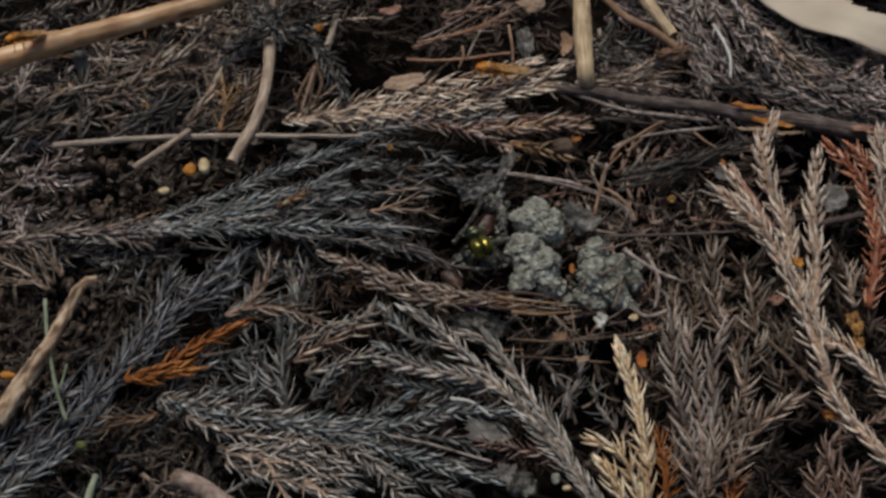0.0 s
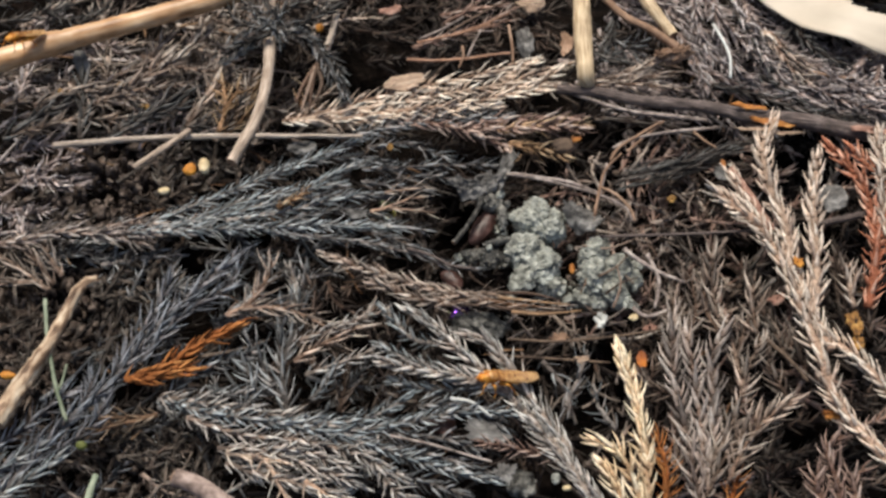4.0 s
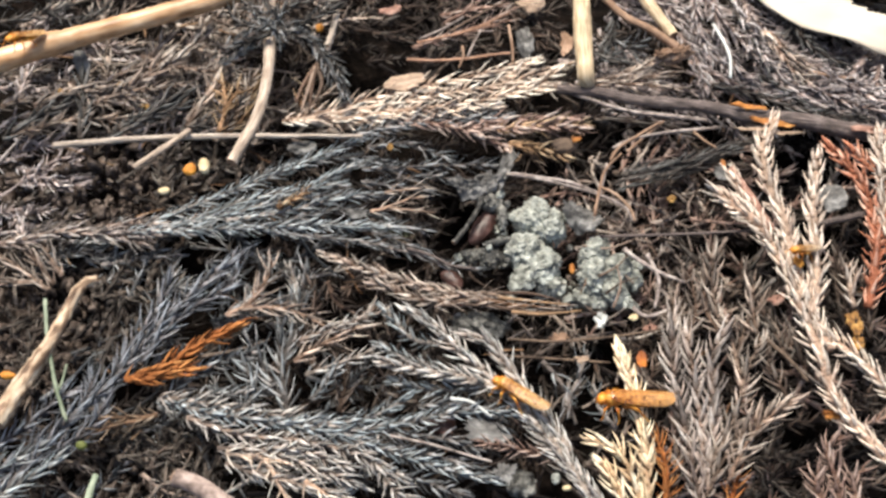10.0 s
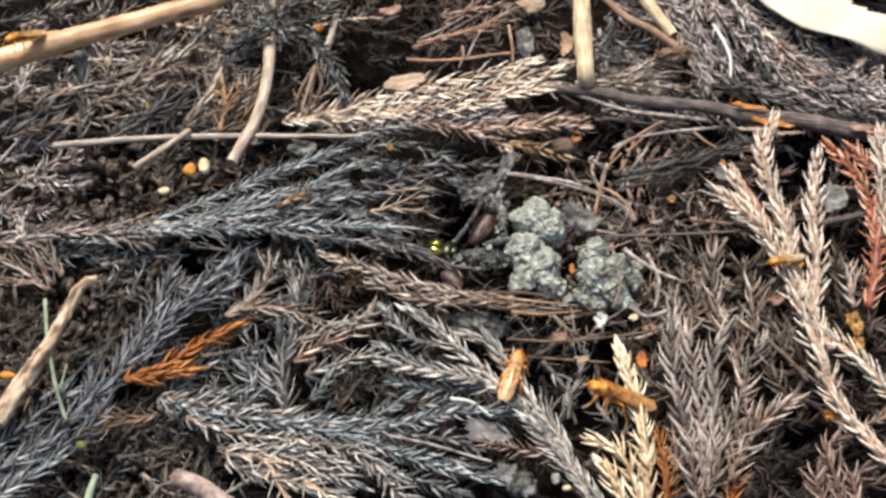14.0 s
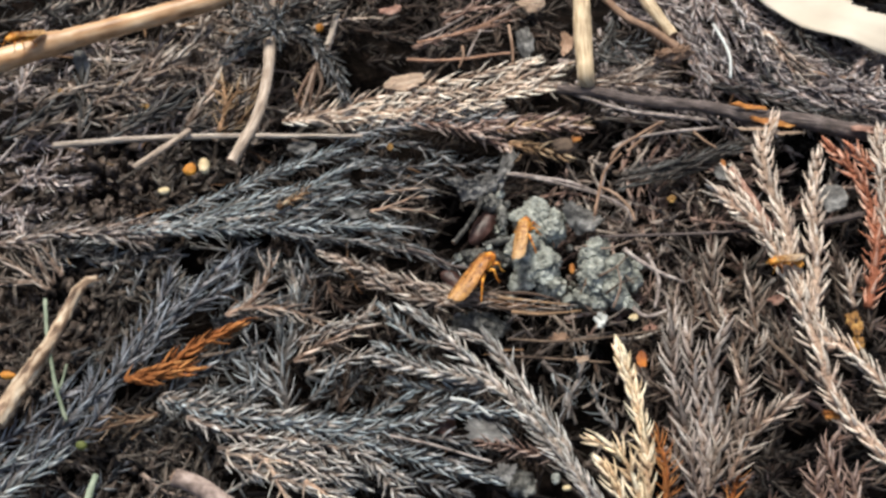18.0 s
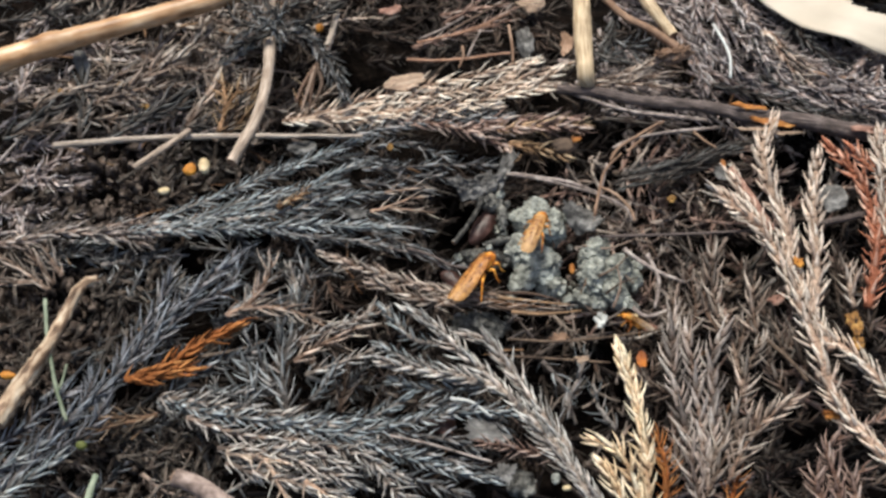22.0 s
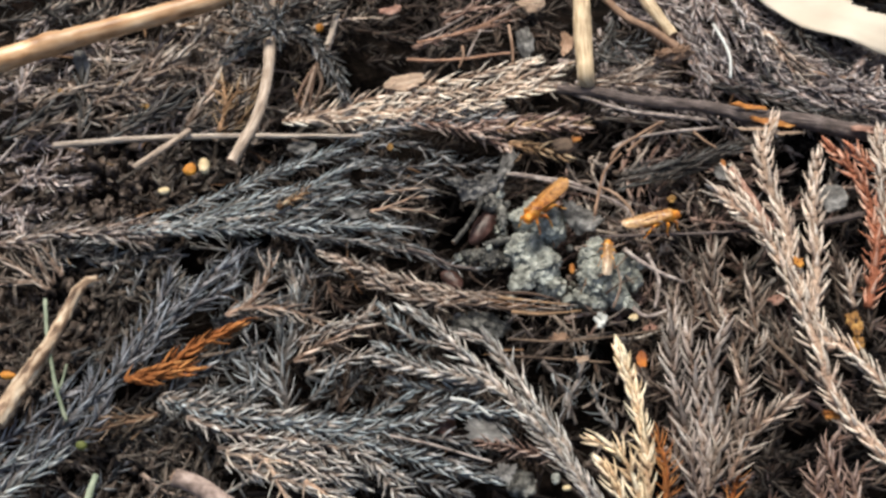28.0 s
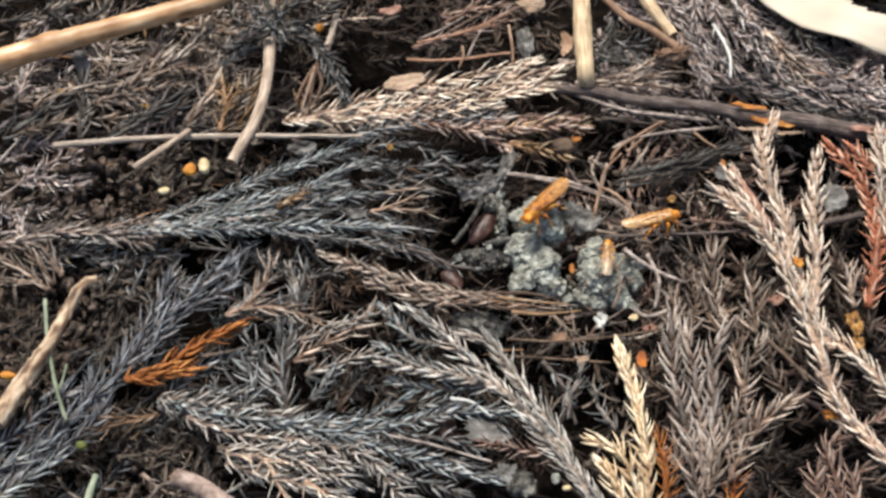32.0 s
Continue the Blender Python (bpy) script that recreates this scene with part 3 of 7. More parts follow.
threads("loose dry needles and fibres", "tan", 6.7, 6.7, 71.9, 46.7, -6, -2, 90, 10, 70, length=4, r=0.2, curl=0.08, seed=26)
# threads share the near-black tone that paints the hollow's shade
threads("root threads coloured black for the shade of a hollow", "dark", 0.8, 7.3, 10.2, 11.8, -9, -4, 60, -20, 50, length=10, seed=27)
litter("brown cedar litter round about", "taupe", 15.8, 119.2, 193.4, 51.3, -16, -7.8, 260, 10, 70, seed=31, length=20, dens=1.2, w=0.7)
litter("brown cedar litter round about", "taupe", 6.9, -64.9, 136.7, 22.5, -16, -7.8, 220, 10, 70, seed=32, length=20, dens=1.2, w=0.7)
litter("brown cedar litter round about", "taupe", -115.3, 12.7, 28.4, 55.2, -16, -7.8, 160, 10, 70, seed=33, length=20, dens=1.2, w=0.7)
litter("brown cedar litter round about", "taupe", 123.9, 12.7, 53.7, 55.2, -16, -7.8, 160, 10, 70, seed=34, length=20, dens=1.2, w=0.7)
litter("brown cedar litter farther out", "taupe", 0, 330, 520, 170, -20, -10, 330, 10, 80, L=6, length=34, w=1.2, dens=0.7, seed=41)
litter("brown cedar litter farther out", "taupe", 0, -320, 520, 180, -20, -10, 330, 10, 80, L=6, length=34, w=1.2, dens=0.7, seed=42)
litter("brown cedar litter farther out", "taupe", -330, 0, 180, 160, -20, -10, 110, 10, 80, L=6, length=34, w=1.2, dens=0.7, seed=43)
litter("brown cedar litter farther out", "taupe", 330, 0, 180, 160, -20, -10, 110, 10, 80, L=6, length=34, w=1.2, dens=0.7, seed=44)


litter("dull broken cedar bits, tangled", "umber", 31.7, 8.7, 11, 10, -6, -2.4, 20, 30, 70, seed=81, length=6, L=2.6, w=0.5, dens=1.1)
litter("grey-brown broken cedar bits, tangled", "umber", 34.6, -0.8, 11, 11, -6, -2.6, 14, 20, 70, seed=82, length=6, L=2.8, w=0.5, dens=1.1)
litter("grey-brown dusty litter beside soil", "plum", -69.2, 14.9, 6, 9, -8, -4.5, 26, 10, 50, seed=84, length=9, L=3.0, w=0.6)
# shade under the fan is put into these shoots by a darker tone
litter("grey-green shoots coloured dim as if in shade", "rim", -46.6, -1.2, 17, 5, -8, -4.5, 22, 15, 40, seed=85, length=12, L=3.2, w=0.5)

litter("brown fibrous cedar litter", "mould", -45.2, -34.1, 11, 7, -8, -4.5, 46, 40, 60, seed=86, length=8, L=2.6, w=0.45)
litter("dusty brown cedar litter", "umber", -45.9, -35, 10, 6, -7, -4, 12, 40, 60, seed=87, length=7, L=2.8, w=0.4, dens=1.4)

litter("brown matted needle litter", "mould", -56.5, -9.4, 12, 8, -7.5, -4.2, 40, 30, 60, seed=88, length=8, L=2.6, w=0.5)

litter("grey-plum litter under a pale leaf", "plum", 69.2, 35.3, 12, 5, -6, -2, 34, -30, 30, seed=121, length=12, L=3.2, w=0.5)

# ---- pale sprigs across the top ----
frond("bleached beige cedar sprig fanned over dark litter", "beige", [[(-26.8, 25.4, -1.5), (-21.1, 26.2, -0.5), (-8.0, 30.6, -0.5), (6.3, 34.5, -0.5), (16.0, 37.5, -0.5)], [(-24.8, 24.7, -0.5), (-13.6, 27.1, -0.5), (-0.4, 30.2, -0.5), (11.1, 32.8, -0.5), (20.7, 36.1, -0.5)], [(-17.3, 25.2, -0.5), (-6.0, 27.0, -0.5), (5.3, 28.8, -0.5), (11.0, 30.2, -0.5), (20.6, 32.3, -0.5)]], single=True, L=3.7, w=0.66, angle=21, dens=1.5, flat=0.25, jit=4)
frond("bleached beige cedar sprig fanned over dark litter", "beige", [[(-23.0, 25.4, -1.2), (-13.6, 25.4, -1.2), (-2.3, 26.7, -1.2), (9.1, 28.4, -1.2)]], L=3.2, angle=25, single=True)
frond("dark slate cedar sprig tucked under a pale one", "rim", [[(-15.4, 22.6, -1.4), (-7.9, 24.6, -1.4), (-0.4, 25.8, -1.4), (11.0, 26.2, -1.4)]], angle=28)
frond("rose-brown cedar sprig with tight needles", "russet", [[(-7.9, 25.8, -1.4), (-0.4, 24.6, -1.4), (6.2, 22.6, -1.4), (11.3, 19.4, -1.4)], [(3.4, 24.0, -1.4), (10.9, 24.0, -1.4), (17.5, 24.3, -1.4), (24.1, 24.0, -1.4)], [(6.2, 25.4, -1.4), (13.8, 25.8, -1.4), (23.2, 25.8, -1.4)]], L=3.0, angle=24, single=True)
frond("tan cedar sprig with tight needles", "tan", [[(9.0, 23.8, -1.8), (15.7, 24.9, -1.8), (24.2, 24.9, -1.8)], [(10.9, 21.2, -1.8), (15.5, 20.4, -1.8), (20.2, 18.9, -1.8)]], L=2.8, single=True)
frond("thin red-brown cedar shoots with pale tips", "russet", [[(-5.2, 40.5, -1.2), (1.6, 43.2, -1.2), (6.5, 45.5, -1.2), (12.6, 49.6, -1.2)], [(-0.4, 47.4, -1.2), (4.5, 48.9, -1.2), (11.5, 50.1, -1.2)], [(-1.9, 42.2, -1.2), (4.5, 43.9, -1.2), (11.9, 46.7, -1.2)], [(0.1, 45.9, -1.2), (4.5, 48.6, -1.2), (7.5, 52.4, -1.2)]], L=2.6, w=0.35, dens=1.5, angle=22, single=True)
frond("dark slate cedar shoot", "dark", [[(-13.0, 38.9, -3.0), (-8.2, 39.5, -3.0), (-1.4, 39.4, -3.0)], [(-12.2, 45.1, -3.0), (-4.3, 43.3, -3.0), (1.6, 43.8, -3.0)]], L=2.4, w=0.4)
frond("dark brown cedar sprig under the straw", "rot", [[(11.5, 50.0, -3.0), (14.4, 46.3, -3.0), (18.2, 41.4, -3.0)], [(17.1, 36.5, -3.0), (19.9, 34.2, -3.0), (22.0, 37.7, -3.0)], [(13.5, 48.8, -3.0), (17.4, 47.5, -3.0), (19.7, 43.8, -3.0)]], L=2.8)
stick("thin_twig", "thin bare red-brown twig with rough bark", "rust_stem", [(-6.1, 37, 0.2), (-1.3, 36.8, 0.2), (4.4, 37.3, 0.2), (8.1, 38, 0.2), (11.4, 38.4, 0.2)], 0.3, 0.24, category='twig', rough=0.1, sides=10, knots=[(0.12, 0.4), (0.55, 0.3), (0.8, 0.4)])

fibre("thin_twig", "thin bare twig over a dark gap", "rust_stem", [(-4.4, 40.3, 0.6), (1.5, 42, 0.6), (6.4, 44, 0.6), (11.5, 46.7, 0.6)], 0.24, 0.15, "twig")
fibre("thin_twig", "thin bare twig over a dark gap", "fawn", [(1.2, 42.7, 0.6), (5.9, 46.2, 0.6), (10.7, 49.4, 0.6)], 0.24, 0.15, "twig")
fibre("thin_twig", "thin bare twig over a dark gap", "dry_stem", [(-4.1, 41, 0.6), (0.6, 43.7, 0.6), (3.5, 45.9, 0.6)], 0.24, 0.15, "twig")
fibre("thin_twig", "thin bare twig over a dark gap", "rust_stem", [(1.5, 41.8, 0.6), (5.4, 43.2, 0.6), (8.2, 44.4, 0.6)], 0.24, 0.15, "twig")
fibre("thin_twig", "thin bare twig over a dark gap", "dry_stem", [(4.2, 37.4, 0.6), (5.2, 40.1, 0.6), (6.6, 43.2, 0.6)], 0.24, 0.15, "twig")
fibre("thin_twig", "thin bare twig over a dark gap", "chip", [(3.3, 39.6, 0.6), (3.5, 37.7, 0.6), (2.7, 35.1, 0.6)], 0.24, 0.15, "twig")
flake("leaf_fragment", "curled ochre leaf at the edge of a gap", "bark_tan", (15.3, 49, 0.5), (2.9, 1.5), 24, seed=61, ragged=0.3, curl=0.5)
flake("leaf_fragment", "folded orange-brown leaf under a straw", "chip", (38.5, 38, 0.2), (3.2, 1.3), 12, tilt=(24, 0), seed=62, ragged=0.35, curl=0.7, crumple=0.25)
flake("leaf_fragment", "small tan leaf curled behind a straw", "chip", (21.3, 40.8, -0.4), (1.1, 2.1), -14, seed=63, ragged=0.3, curl=0.5)
frond("bleached beige tips of a cedar sprig", "beige", [[(9.2, 33.3, -0.6), (12.6, 35.2, -0.6), (16.6, 37.7, -0.6)], [(10.6, 31.5, -0.6), (15.4, 32.2, -0.6), (19.8, 31.2, -0.6)], [(14.4, 31.2, -0.6), (18, 34, -0.6), (21.6, 36.9, -0.6)]], L=2.8, w=0.52, angle=18, dens=1.9, single=True)
frond("fawn cedar sprig frayed into tan fibres", "fawn", [[(24.4, 32.7, -0.4), (28.8, 33.7, -0.4), (34.2, 36, -0.4), (39.6, 38.2, -0.4)], [(24.9, 32, -0.4), (31.1, 32.3, -0.4), (36.3, 32, -0.4), (40.1, 31.3, -0.4)], [(28.2, 32.3, -0.4), (34, 33.7, -0.4), (39.8, 34.8, -0.4)]], L=3.2, w=0.42, angle=12, dens=2.2, jit=12, single=True)

# ---- slate-blue fan ----
frond("pale slate-grey cedar frond spread in a fan", "mist", [[(-50.5, 3.8, -1.4), (-44.0, 4.0, -1.0), (-34.7, 4.2, -1.0), (-20.3, 4.9, -1.0), (-12.1, 4.7, -1.0), (-6.2, 4.4, -1.0)]], L=2.6, angle=22, dens=3.8, w=0.45, single=True)
frond("slate-grey cedar frond spread in a fan", "slate", [[(-47.6, 5.4, -1.6), (-38.8, 9.7, -1.6), (-28.1, 14.7, -1.6), (-17.2, 20.2, -1.6), (-11.7, 23.0, -1.6)], [(-41.2, 5.8, -1.6), (-30.6, 10.3, -1.6), (-20.6, 12.5, -1.6), (-15.9, 13.2, -1.6)], [(-34.9, 6.1, -1.6), (-25.9, 7.8, -1.6), (-16.9, 10.3, -1.6), (-12.8, 11.0, -1.6)], [(-43.9, 5.2, -1.6), (-35.0, 7.3, -1.6), (-24.2, 11.0, -1.6), (-17.0, 15.6, -1.6), (-12.9, 17.3, -1.6)]], L=2.7, angle=18, w=0.39, dens=3.0, single=True)
frond("dark slate-grey cedar frond spread in a fan", "rim", [[(-39.5, 5.7, -2.0), (-32.4, 8.4, -2.0), (-22.4, 10.6, -2.0), (-13.2, 11.4, -2.0), (-8.6, 10.8, -2.0)], [(-33.6, 13.0, -2.0), (-24.6, 17.2, -2.0), (-17.2, 18.5, -2.0), (-7.8, 17.4, -2.0)], [(-25.8, 6.0, -2.0), (-17.7, 8.4, -2.0), (-11.3, 7.6, -2.0), (-7.7, 6.5, -2.0)], [(-27.6, 4.2, -2.0), (-20.3, 3.4, -2.0), (-13.0, 2.5, -2.0), (-7.6, 1.3, -2.0)]], L=2.7, angle=18, w=0.36, dens=3.0, single=True)
frond("dark slate cedar shoots at the rim of a hollow", "rim", [[(-13.3, 15.8, -1.2), (-5.9, 16.2, -1.2), (1.5, 16.6, -1.2), (9.6, 16.4, -1.2)], [(-13.3, 13.4, -1.2), (-7.7, 12.5, -1.2), (-1.7, 11.2, -1.2)], [(-11.7, 5.2, -1.2), (-6.7, 4.8, -1.2), (-2.2, 4.1, -1.2)], [(-11.2, 3.7, -1.2), (-6.7, 2.0, -1.2), (-2.1, -0.4, -1.2)], [(-8.4, 0.8, -1.2), (-3.9, -0.4, -1.2), (0.5, -2.3, -1.2), (5.9, -3.3, -1.2)], [(-12.5, 20.2, -1.2), (-6.0, 20.8, -1.2), (1.5, 17.4, -1.2)], [(-7.7, 13.8, -1.2), (-2.2, 14.4, -1.2), (3.3, 13.4, -1.2)]], L=3.0, w=0.33, dens=1.9, angle=18, jit=12, r=0.25, single=True)
frond("pale split shoot with bare needles", "pink", [[(-11.7, 7.6, -1.0), (-8.6, 8.5, -1.0), (-5.4, 10.0, -1.0), (-2.9, 10.2, -1.0)], [(-8.6, 8.3, -1.0), (-5.4, 7.8, -1.0), (-1.3, 7.4, -1.0)], [(-9.5, 11.1, -1.0), (-5.9, 11.7, -1.0), (-2.2, 12.4, -1.0)]], L=3.2, w=0.3, dens=0.9, angle=14, r=0.3, single=True)
frond("small rusty cedar tip on grey needles", "tan", [[(-26.7, 8.0, -0.5), (-24.5, 9.3, -0.5), (-21.9, 11.2, -0.5)]], L=1.8)

frond("dull pinkish-grey cedar shoot, matted with dust", "ash", [[(-70.7, 1.9, -1.6), (-65.4, 3.1, -1.6), (-61, 4, -1.6), (-53.7, 3.7, -1.6), (-46.5, 3.8, -1.6), (-41.1, 4, -1.6)], [(-57.4, 4.2, -1.6), (-51.4, 3.1, -1.6), (-47.2, 1.9, -1.6)], [(-53.9, 5, -1.6), (-49.4, 5.6, -1.6), (-44.8, 5.4, -1.6)]], L=3.4, w=0.6, angle=20, dens=2.6, single=True)
frond("dull brown broom of cedar needles", "taupe", [[(-61.6, -4.9, -3), (-65.4, 0.3, -3), (-68.6, 3.9, -3)], [(-62.3, -5.9, -3), (-67.9, -1.3, -3), (-71.8, 0.8, -3)], [(-63.4, -4.4, -3), (-68.8, -4.4, -3), (-73, -3.3, -3)], [(-60.4, -3.3, -3), (-63.2, 0.8, -3), (-64.3, 2.9, -3)]], L=4.2, w=0.5, angle=12, dens=1.6)
frond("dim sparse cedar shoots under a pale one", "rim", [[(-60.6, 2.5, -5), (-53.2, 1.7, -5), (-45.1, 2.4, -5)], [(-54.9, -0.2, -5), (-48.6, 1.1, -5), (-42.3, 1.9, -5)]], L=3.2, w=0.4, dens=1.3)
# shoots made dark by tone to look shaded
frond("olive cedar shoots coloured dark as if in shade", "soot", [[(-43.1, -7.9, -4), (-47.1, -12.4, -4), (-49.7, -17.8, -4)], [(-51.4, -13.8, -4), (-52.4, -16.8, -4), (-52.6, -20.6, -4)]], L=3.4, w=0.45, dens=1.4)

# ---- brown sprigs in the middle ----
frond("grey-brown cedar sprig with stout tight needles", "fawn", [[(10.2, -9.5, -0.6), (3.2, -8.6, 0.4), (-3.9, -6.8, 0.4), (-11.0, -4.4, 0.4), (-19.0, -1.2, 0.4)], [(1.4, -9.8, 0.4), (-3.8, -9.2, 0.4), (-8.3, -7.4, 0.4), (-11.4, -6.2, 0.4)]], single=True, L=2.5, w=0.68, angle=27, dens=2.9, flat=0.65, jit=7)
frond("tan bare needle tuft of a cedar sprig", "taupe", [[(-0.4, -9.0, 0.3), (4.9, -8.4, 0.3), (9.3, -7.8, 0.3)], [(-1.2, -10.2, 0.3), (5.8, -10.2, 0.3), (10.1, -10.7, 0.3), (19.7, -10.4, 0.3)], [(0.5, -9.6, 0.3), (5.8, -9.2, 0.3), (12.8, -9.6, 0.3)]], L=4.2, w=0.26, dens=1.0, angle=8, r=0.3, single=True)
frond("grey cedar sprig with stout needles, forked", "grey", [[(22.5, -43.1, -0.2), (15.5, -32.5, 0.8), (9.0, -24.9, 0.8), (3.9, -19.7, 0.8), (-1.2, -14.3, 0.8), (-6.0, -10.9, 0.8)], [(8.5, -24.8, 0.8), (3.1, -22.7, 0.8), (-2.9, -21.5, 0.8), (-9.7, -20.1, 0.8)]], single=True, L=3.1, w=0.72, angle=25, dens=2.6, flat=0.65, jit=7, r=0.6)
frond("grey cedar sprig with long stout needles", "grey", [[(18.7, -34.5, 0.2), (14.0, -27.4, 0.2), (9.9, -20.7, 0.2), (7.0, -16.9, 0.2), (3.1, -15.0, 0.2)], [(23.6, -43.6, 0.2), (17.8, -36.1, 0.2), (14.7, -32.0, 0.2), (11.9, -27.3, 0.2)]], L=3.5, w=0.72, angle=22, flat=0.65, single=True)
frond("slate cedar sprig in shade", "slate", [[(6.5, -21.8, -1.6), (0.5, -20.8, -1.6), (-5.5, -18.5, -1.6), (-10.3, -16.0, -1.6)], [(5.6, -23.6, -1.6), (-2.1, -23.6, -1.6), (-8.1, -22.0, -1.6)], [(-0.3, -16.0, -1.6), (-4.7, -15.1, -1.6), (-8.2, -11.1, -1.6), (-10.0, -9.1, -1.6)]], L=2.4, w=0.5, angle=32, jit=10, single=True)
# near-black copy of the slate sprig above, shade in its colour
frond("slate cedar sprig coloured dark as if in shade", "dark", [[(-2.1, -14.4, -3.0), (-5.6, -18.2, -3.0), (-8.9, -23.0, -3.0)], [(3.1, -23.9, -3.0), (-3.8, -25.1, -3.0), (-8.1, -23.9, -3.0)]], L=2.8, single=True)
fibre("grass_blade", "curved bleached grass blade", "white", [(1.1, -26.3, 1.0), (4.3, -26.9, 1.0), (7.2, -29.3, 1.0)], 0.31, 0.18, "grass")
flake("leaf_fragment", "pale grey ragged scrap of dead leaf", "leaf_ash", (6.5, -31.0, -0.4), (3.57, 1.70), -20, seed=5, ragged=0.45, crumple=0.06, curl=0.1)
flake("leaf_fragment", "small grey scrap of dead leaf", "leaf_ash", (8.9, -37.6, -0.4), (1.43, 1.52), 20, seed=51, ragged=0.5)

# ---- bottom sprigs ----
frond("slate-grey cedar frond with curved tips", "slate", [[(-42.8, -25.6, -1.0), (-34.0, -28.3, 0.0), (-23.8, -29.9, 0.0), (-15.4, -31.9, 0.0), (-7.8, -34.4, 0.0), (-0.3, -36.9, 0.0), (7.9, -39.0, 0.0)], [(-25.5, -29.7, 0.0), (-15.4, -29.7, 0.0), (-10.4, -28.8, 0.0), (-5.2, -25.5, 0.0)], [(-18.7, -31.4, 0.0), (-12.0, -31.0, 0.0), (-7.0, -30.1, 0.0), (-1.2, -28.8, 0.0), (3.9, -27.9, 0.0), (12.3, -28.5, 0.0)]], L=2.7, w=0.58, angle=28, dens=2.7, jit=9, single=True)
frond("grey cedar frond matted at its foot", "grey", [[(-42.3, -25.2, -0.6), (-32.5, -27.1, -0.6), (-22.2, -28.9, -0.6), (-12.1, -31.5, -0.6)], [(-38.2, -28.7, -0.6), (-29.6, -31.5, -0.6), (-20.4, -32.5, -0.6), (-12.0, -35.0, -0.6), (-5.3, -38.6, -0.6)], [(-15.4, -32.4, -0.6), (-10.3, -35.9, -0.6), (-6.9, -40.3, -0.6), (-3.6, -42.9, -0.6)]], L=3.2, single=True)
frond("slate cedar shoots with upturned tips", "rim", [[(-12.0, -33.2, -0.8), (-5.3, -34.1, -0.8), (1.3, -35.4, -0.8), (8.7, -38.5, -0.8)], [(-10.3, -36.7, -0.8), (-3.6, -38.5, -0.8), (3.8, -41.1, -0.8)], [(-3.7, -26.8, -0.8), (1.4, -26.6, -0.8), (6.4, -28.2, -0.8), (9.7, -30.9, -0.8)], [(-11.3, -30.5, -0.8), (-5.4, -31.4, -0.8), (1.3, -32.3, -0.8), (5.5, -34.1, -0.8)]], L=2.6, angle=30, w=0.55, dens=2.4, jit=10, single=True)
frond("ashen tan cedar sprig, dry and curled", "grey", [[(-33.2, -33.8, -0.3), (-26.1, -34.3, -0.3), (-18.5, -36.9, -0.3), (-11.8, -39.6, -0.3)], [(-31.8, -36.1, -0.3), (-25.0, -38.3, -0.3), (-17.6, -40.3, -0.3), (-11.7, -43.0, -0.3)], [(-26.1, -33.4, -0.3), (-20.3, -34.3, -0.3), (-13.5, -36.9, -0.3)]], L=3.2, w=0.55, angle=22, single=True)
frond("pale grey cedar needles in a tuft", "beige", [[(-26.0, -35.6, 0.3), (-24.1, -38.9, 0.3), (-22.3, -42.4, 0.3)], [(-31.8, -34.5, 0.3), (-28.5, -35.4, 0.3), (-23.5, -35.9, 0.3)], [(-20.0, -39.1, 0.3), (-16.6, -41.5, 0.3), (-14.9, -43.7, 0.3)]], L=3.6, w=0.5, dens=1.5, single=True)
frond("rusty brown cedar sprig beside a leaf scrap", "rose", [[(17.9, -35.3, -0.3), (12.1, -34.1, -0.3), (7.2, -33.0, -0.3), (5.1, -32.8, -0.3)]], L=2.4, w=0.45, single=True)
fibre("thin_twig", "thin bare grey twig", "dry_stem", [(-7.8, -32.1, 0.6), (-2.0, -33.4, 0.6), (3.8, -35.2, 0.6), (7.1, -36.2, 0.6)], 0.23, 0.18, "twig")
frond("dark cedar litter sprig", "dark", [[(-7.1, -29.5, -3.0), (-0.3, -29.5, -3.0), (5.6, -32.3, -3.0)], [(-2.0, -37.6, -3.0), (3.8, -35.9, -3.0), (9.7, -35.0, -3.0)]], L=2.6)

# ---- sprigs at the lower left ----
frond("slate-blue cedar frond, long and arched", "lilac", [[(-66.2, -41.5, -2.0), (-60.9, -36.2, -1.0), (-56.0, -29.0, -1.0), (-49.9, -22.2, -1.0), (-45.5, -15.4, -1.0), (-40.0, -8.5, -1.0), (-32.2, -0.1, -1.0)], [(-56.7, -29.9, -1.0), (-53.7, -26.7, -1.0), (-53.0, -22.0, -1.0)]], L=4.2, w=0.6, angle=18, dens=2.2, flat=0.5, single=True)
frond("pale slate cedar sprig at the edge", "slate", [[(-67.3, -42.9, -0.6), (-62.0, -39.4, -0.6), (-56.0, -34.7, -0.6)], [(-67.9, -38.6, -0.6), (-63.3, -35.9, -0.6), (-59.5, -33.3, -0.6)]], L=3.6, w=0.5, angle=18, single=True)
frond("slate-blue cedar frond lying in the litter", "lilac", [[(-50.1, -21.8, -1.6), (-47.3, -15.1, -1.6), (-44.0, -9.1, -1.6), (-43.1, -4.1, -1.6)], [(-46.1, -18.9, -1.6), (-40.7, -11.1, -1.6), (-34.0, -6.1, -1.6), (-32.5, -2.1, -1.6)], [(-67.1, -39.9, -1.6), (-62.9, -35.1, -1.6), (-59.2, -31.0, -1.6)]], L=4.2, w=0.58, angle=18, dens=1.9, flat=0.5, single=True)
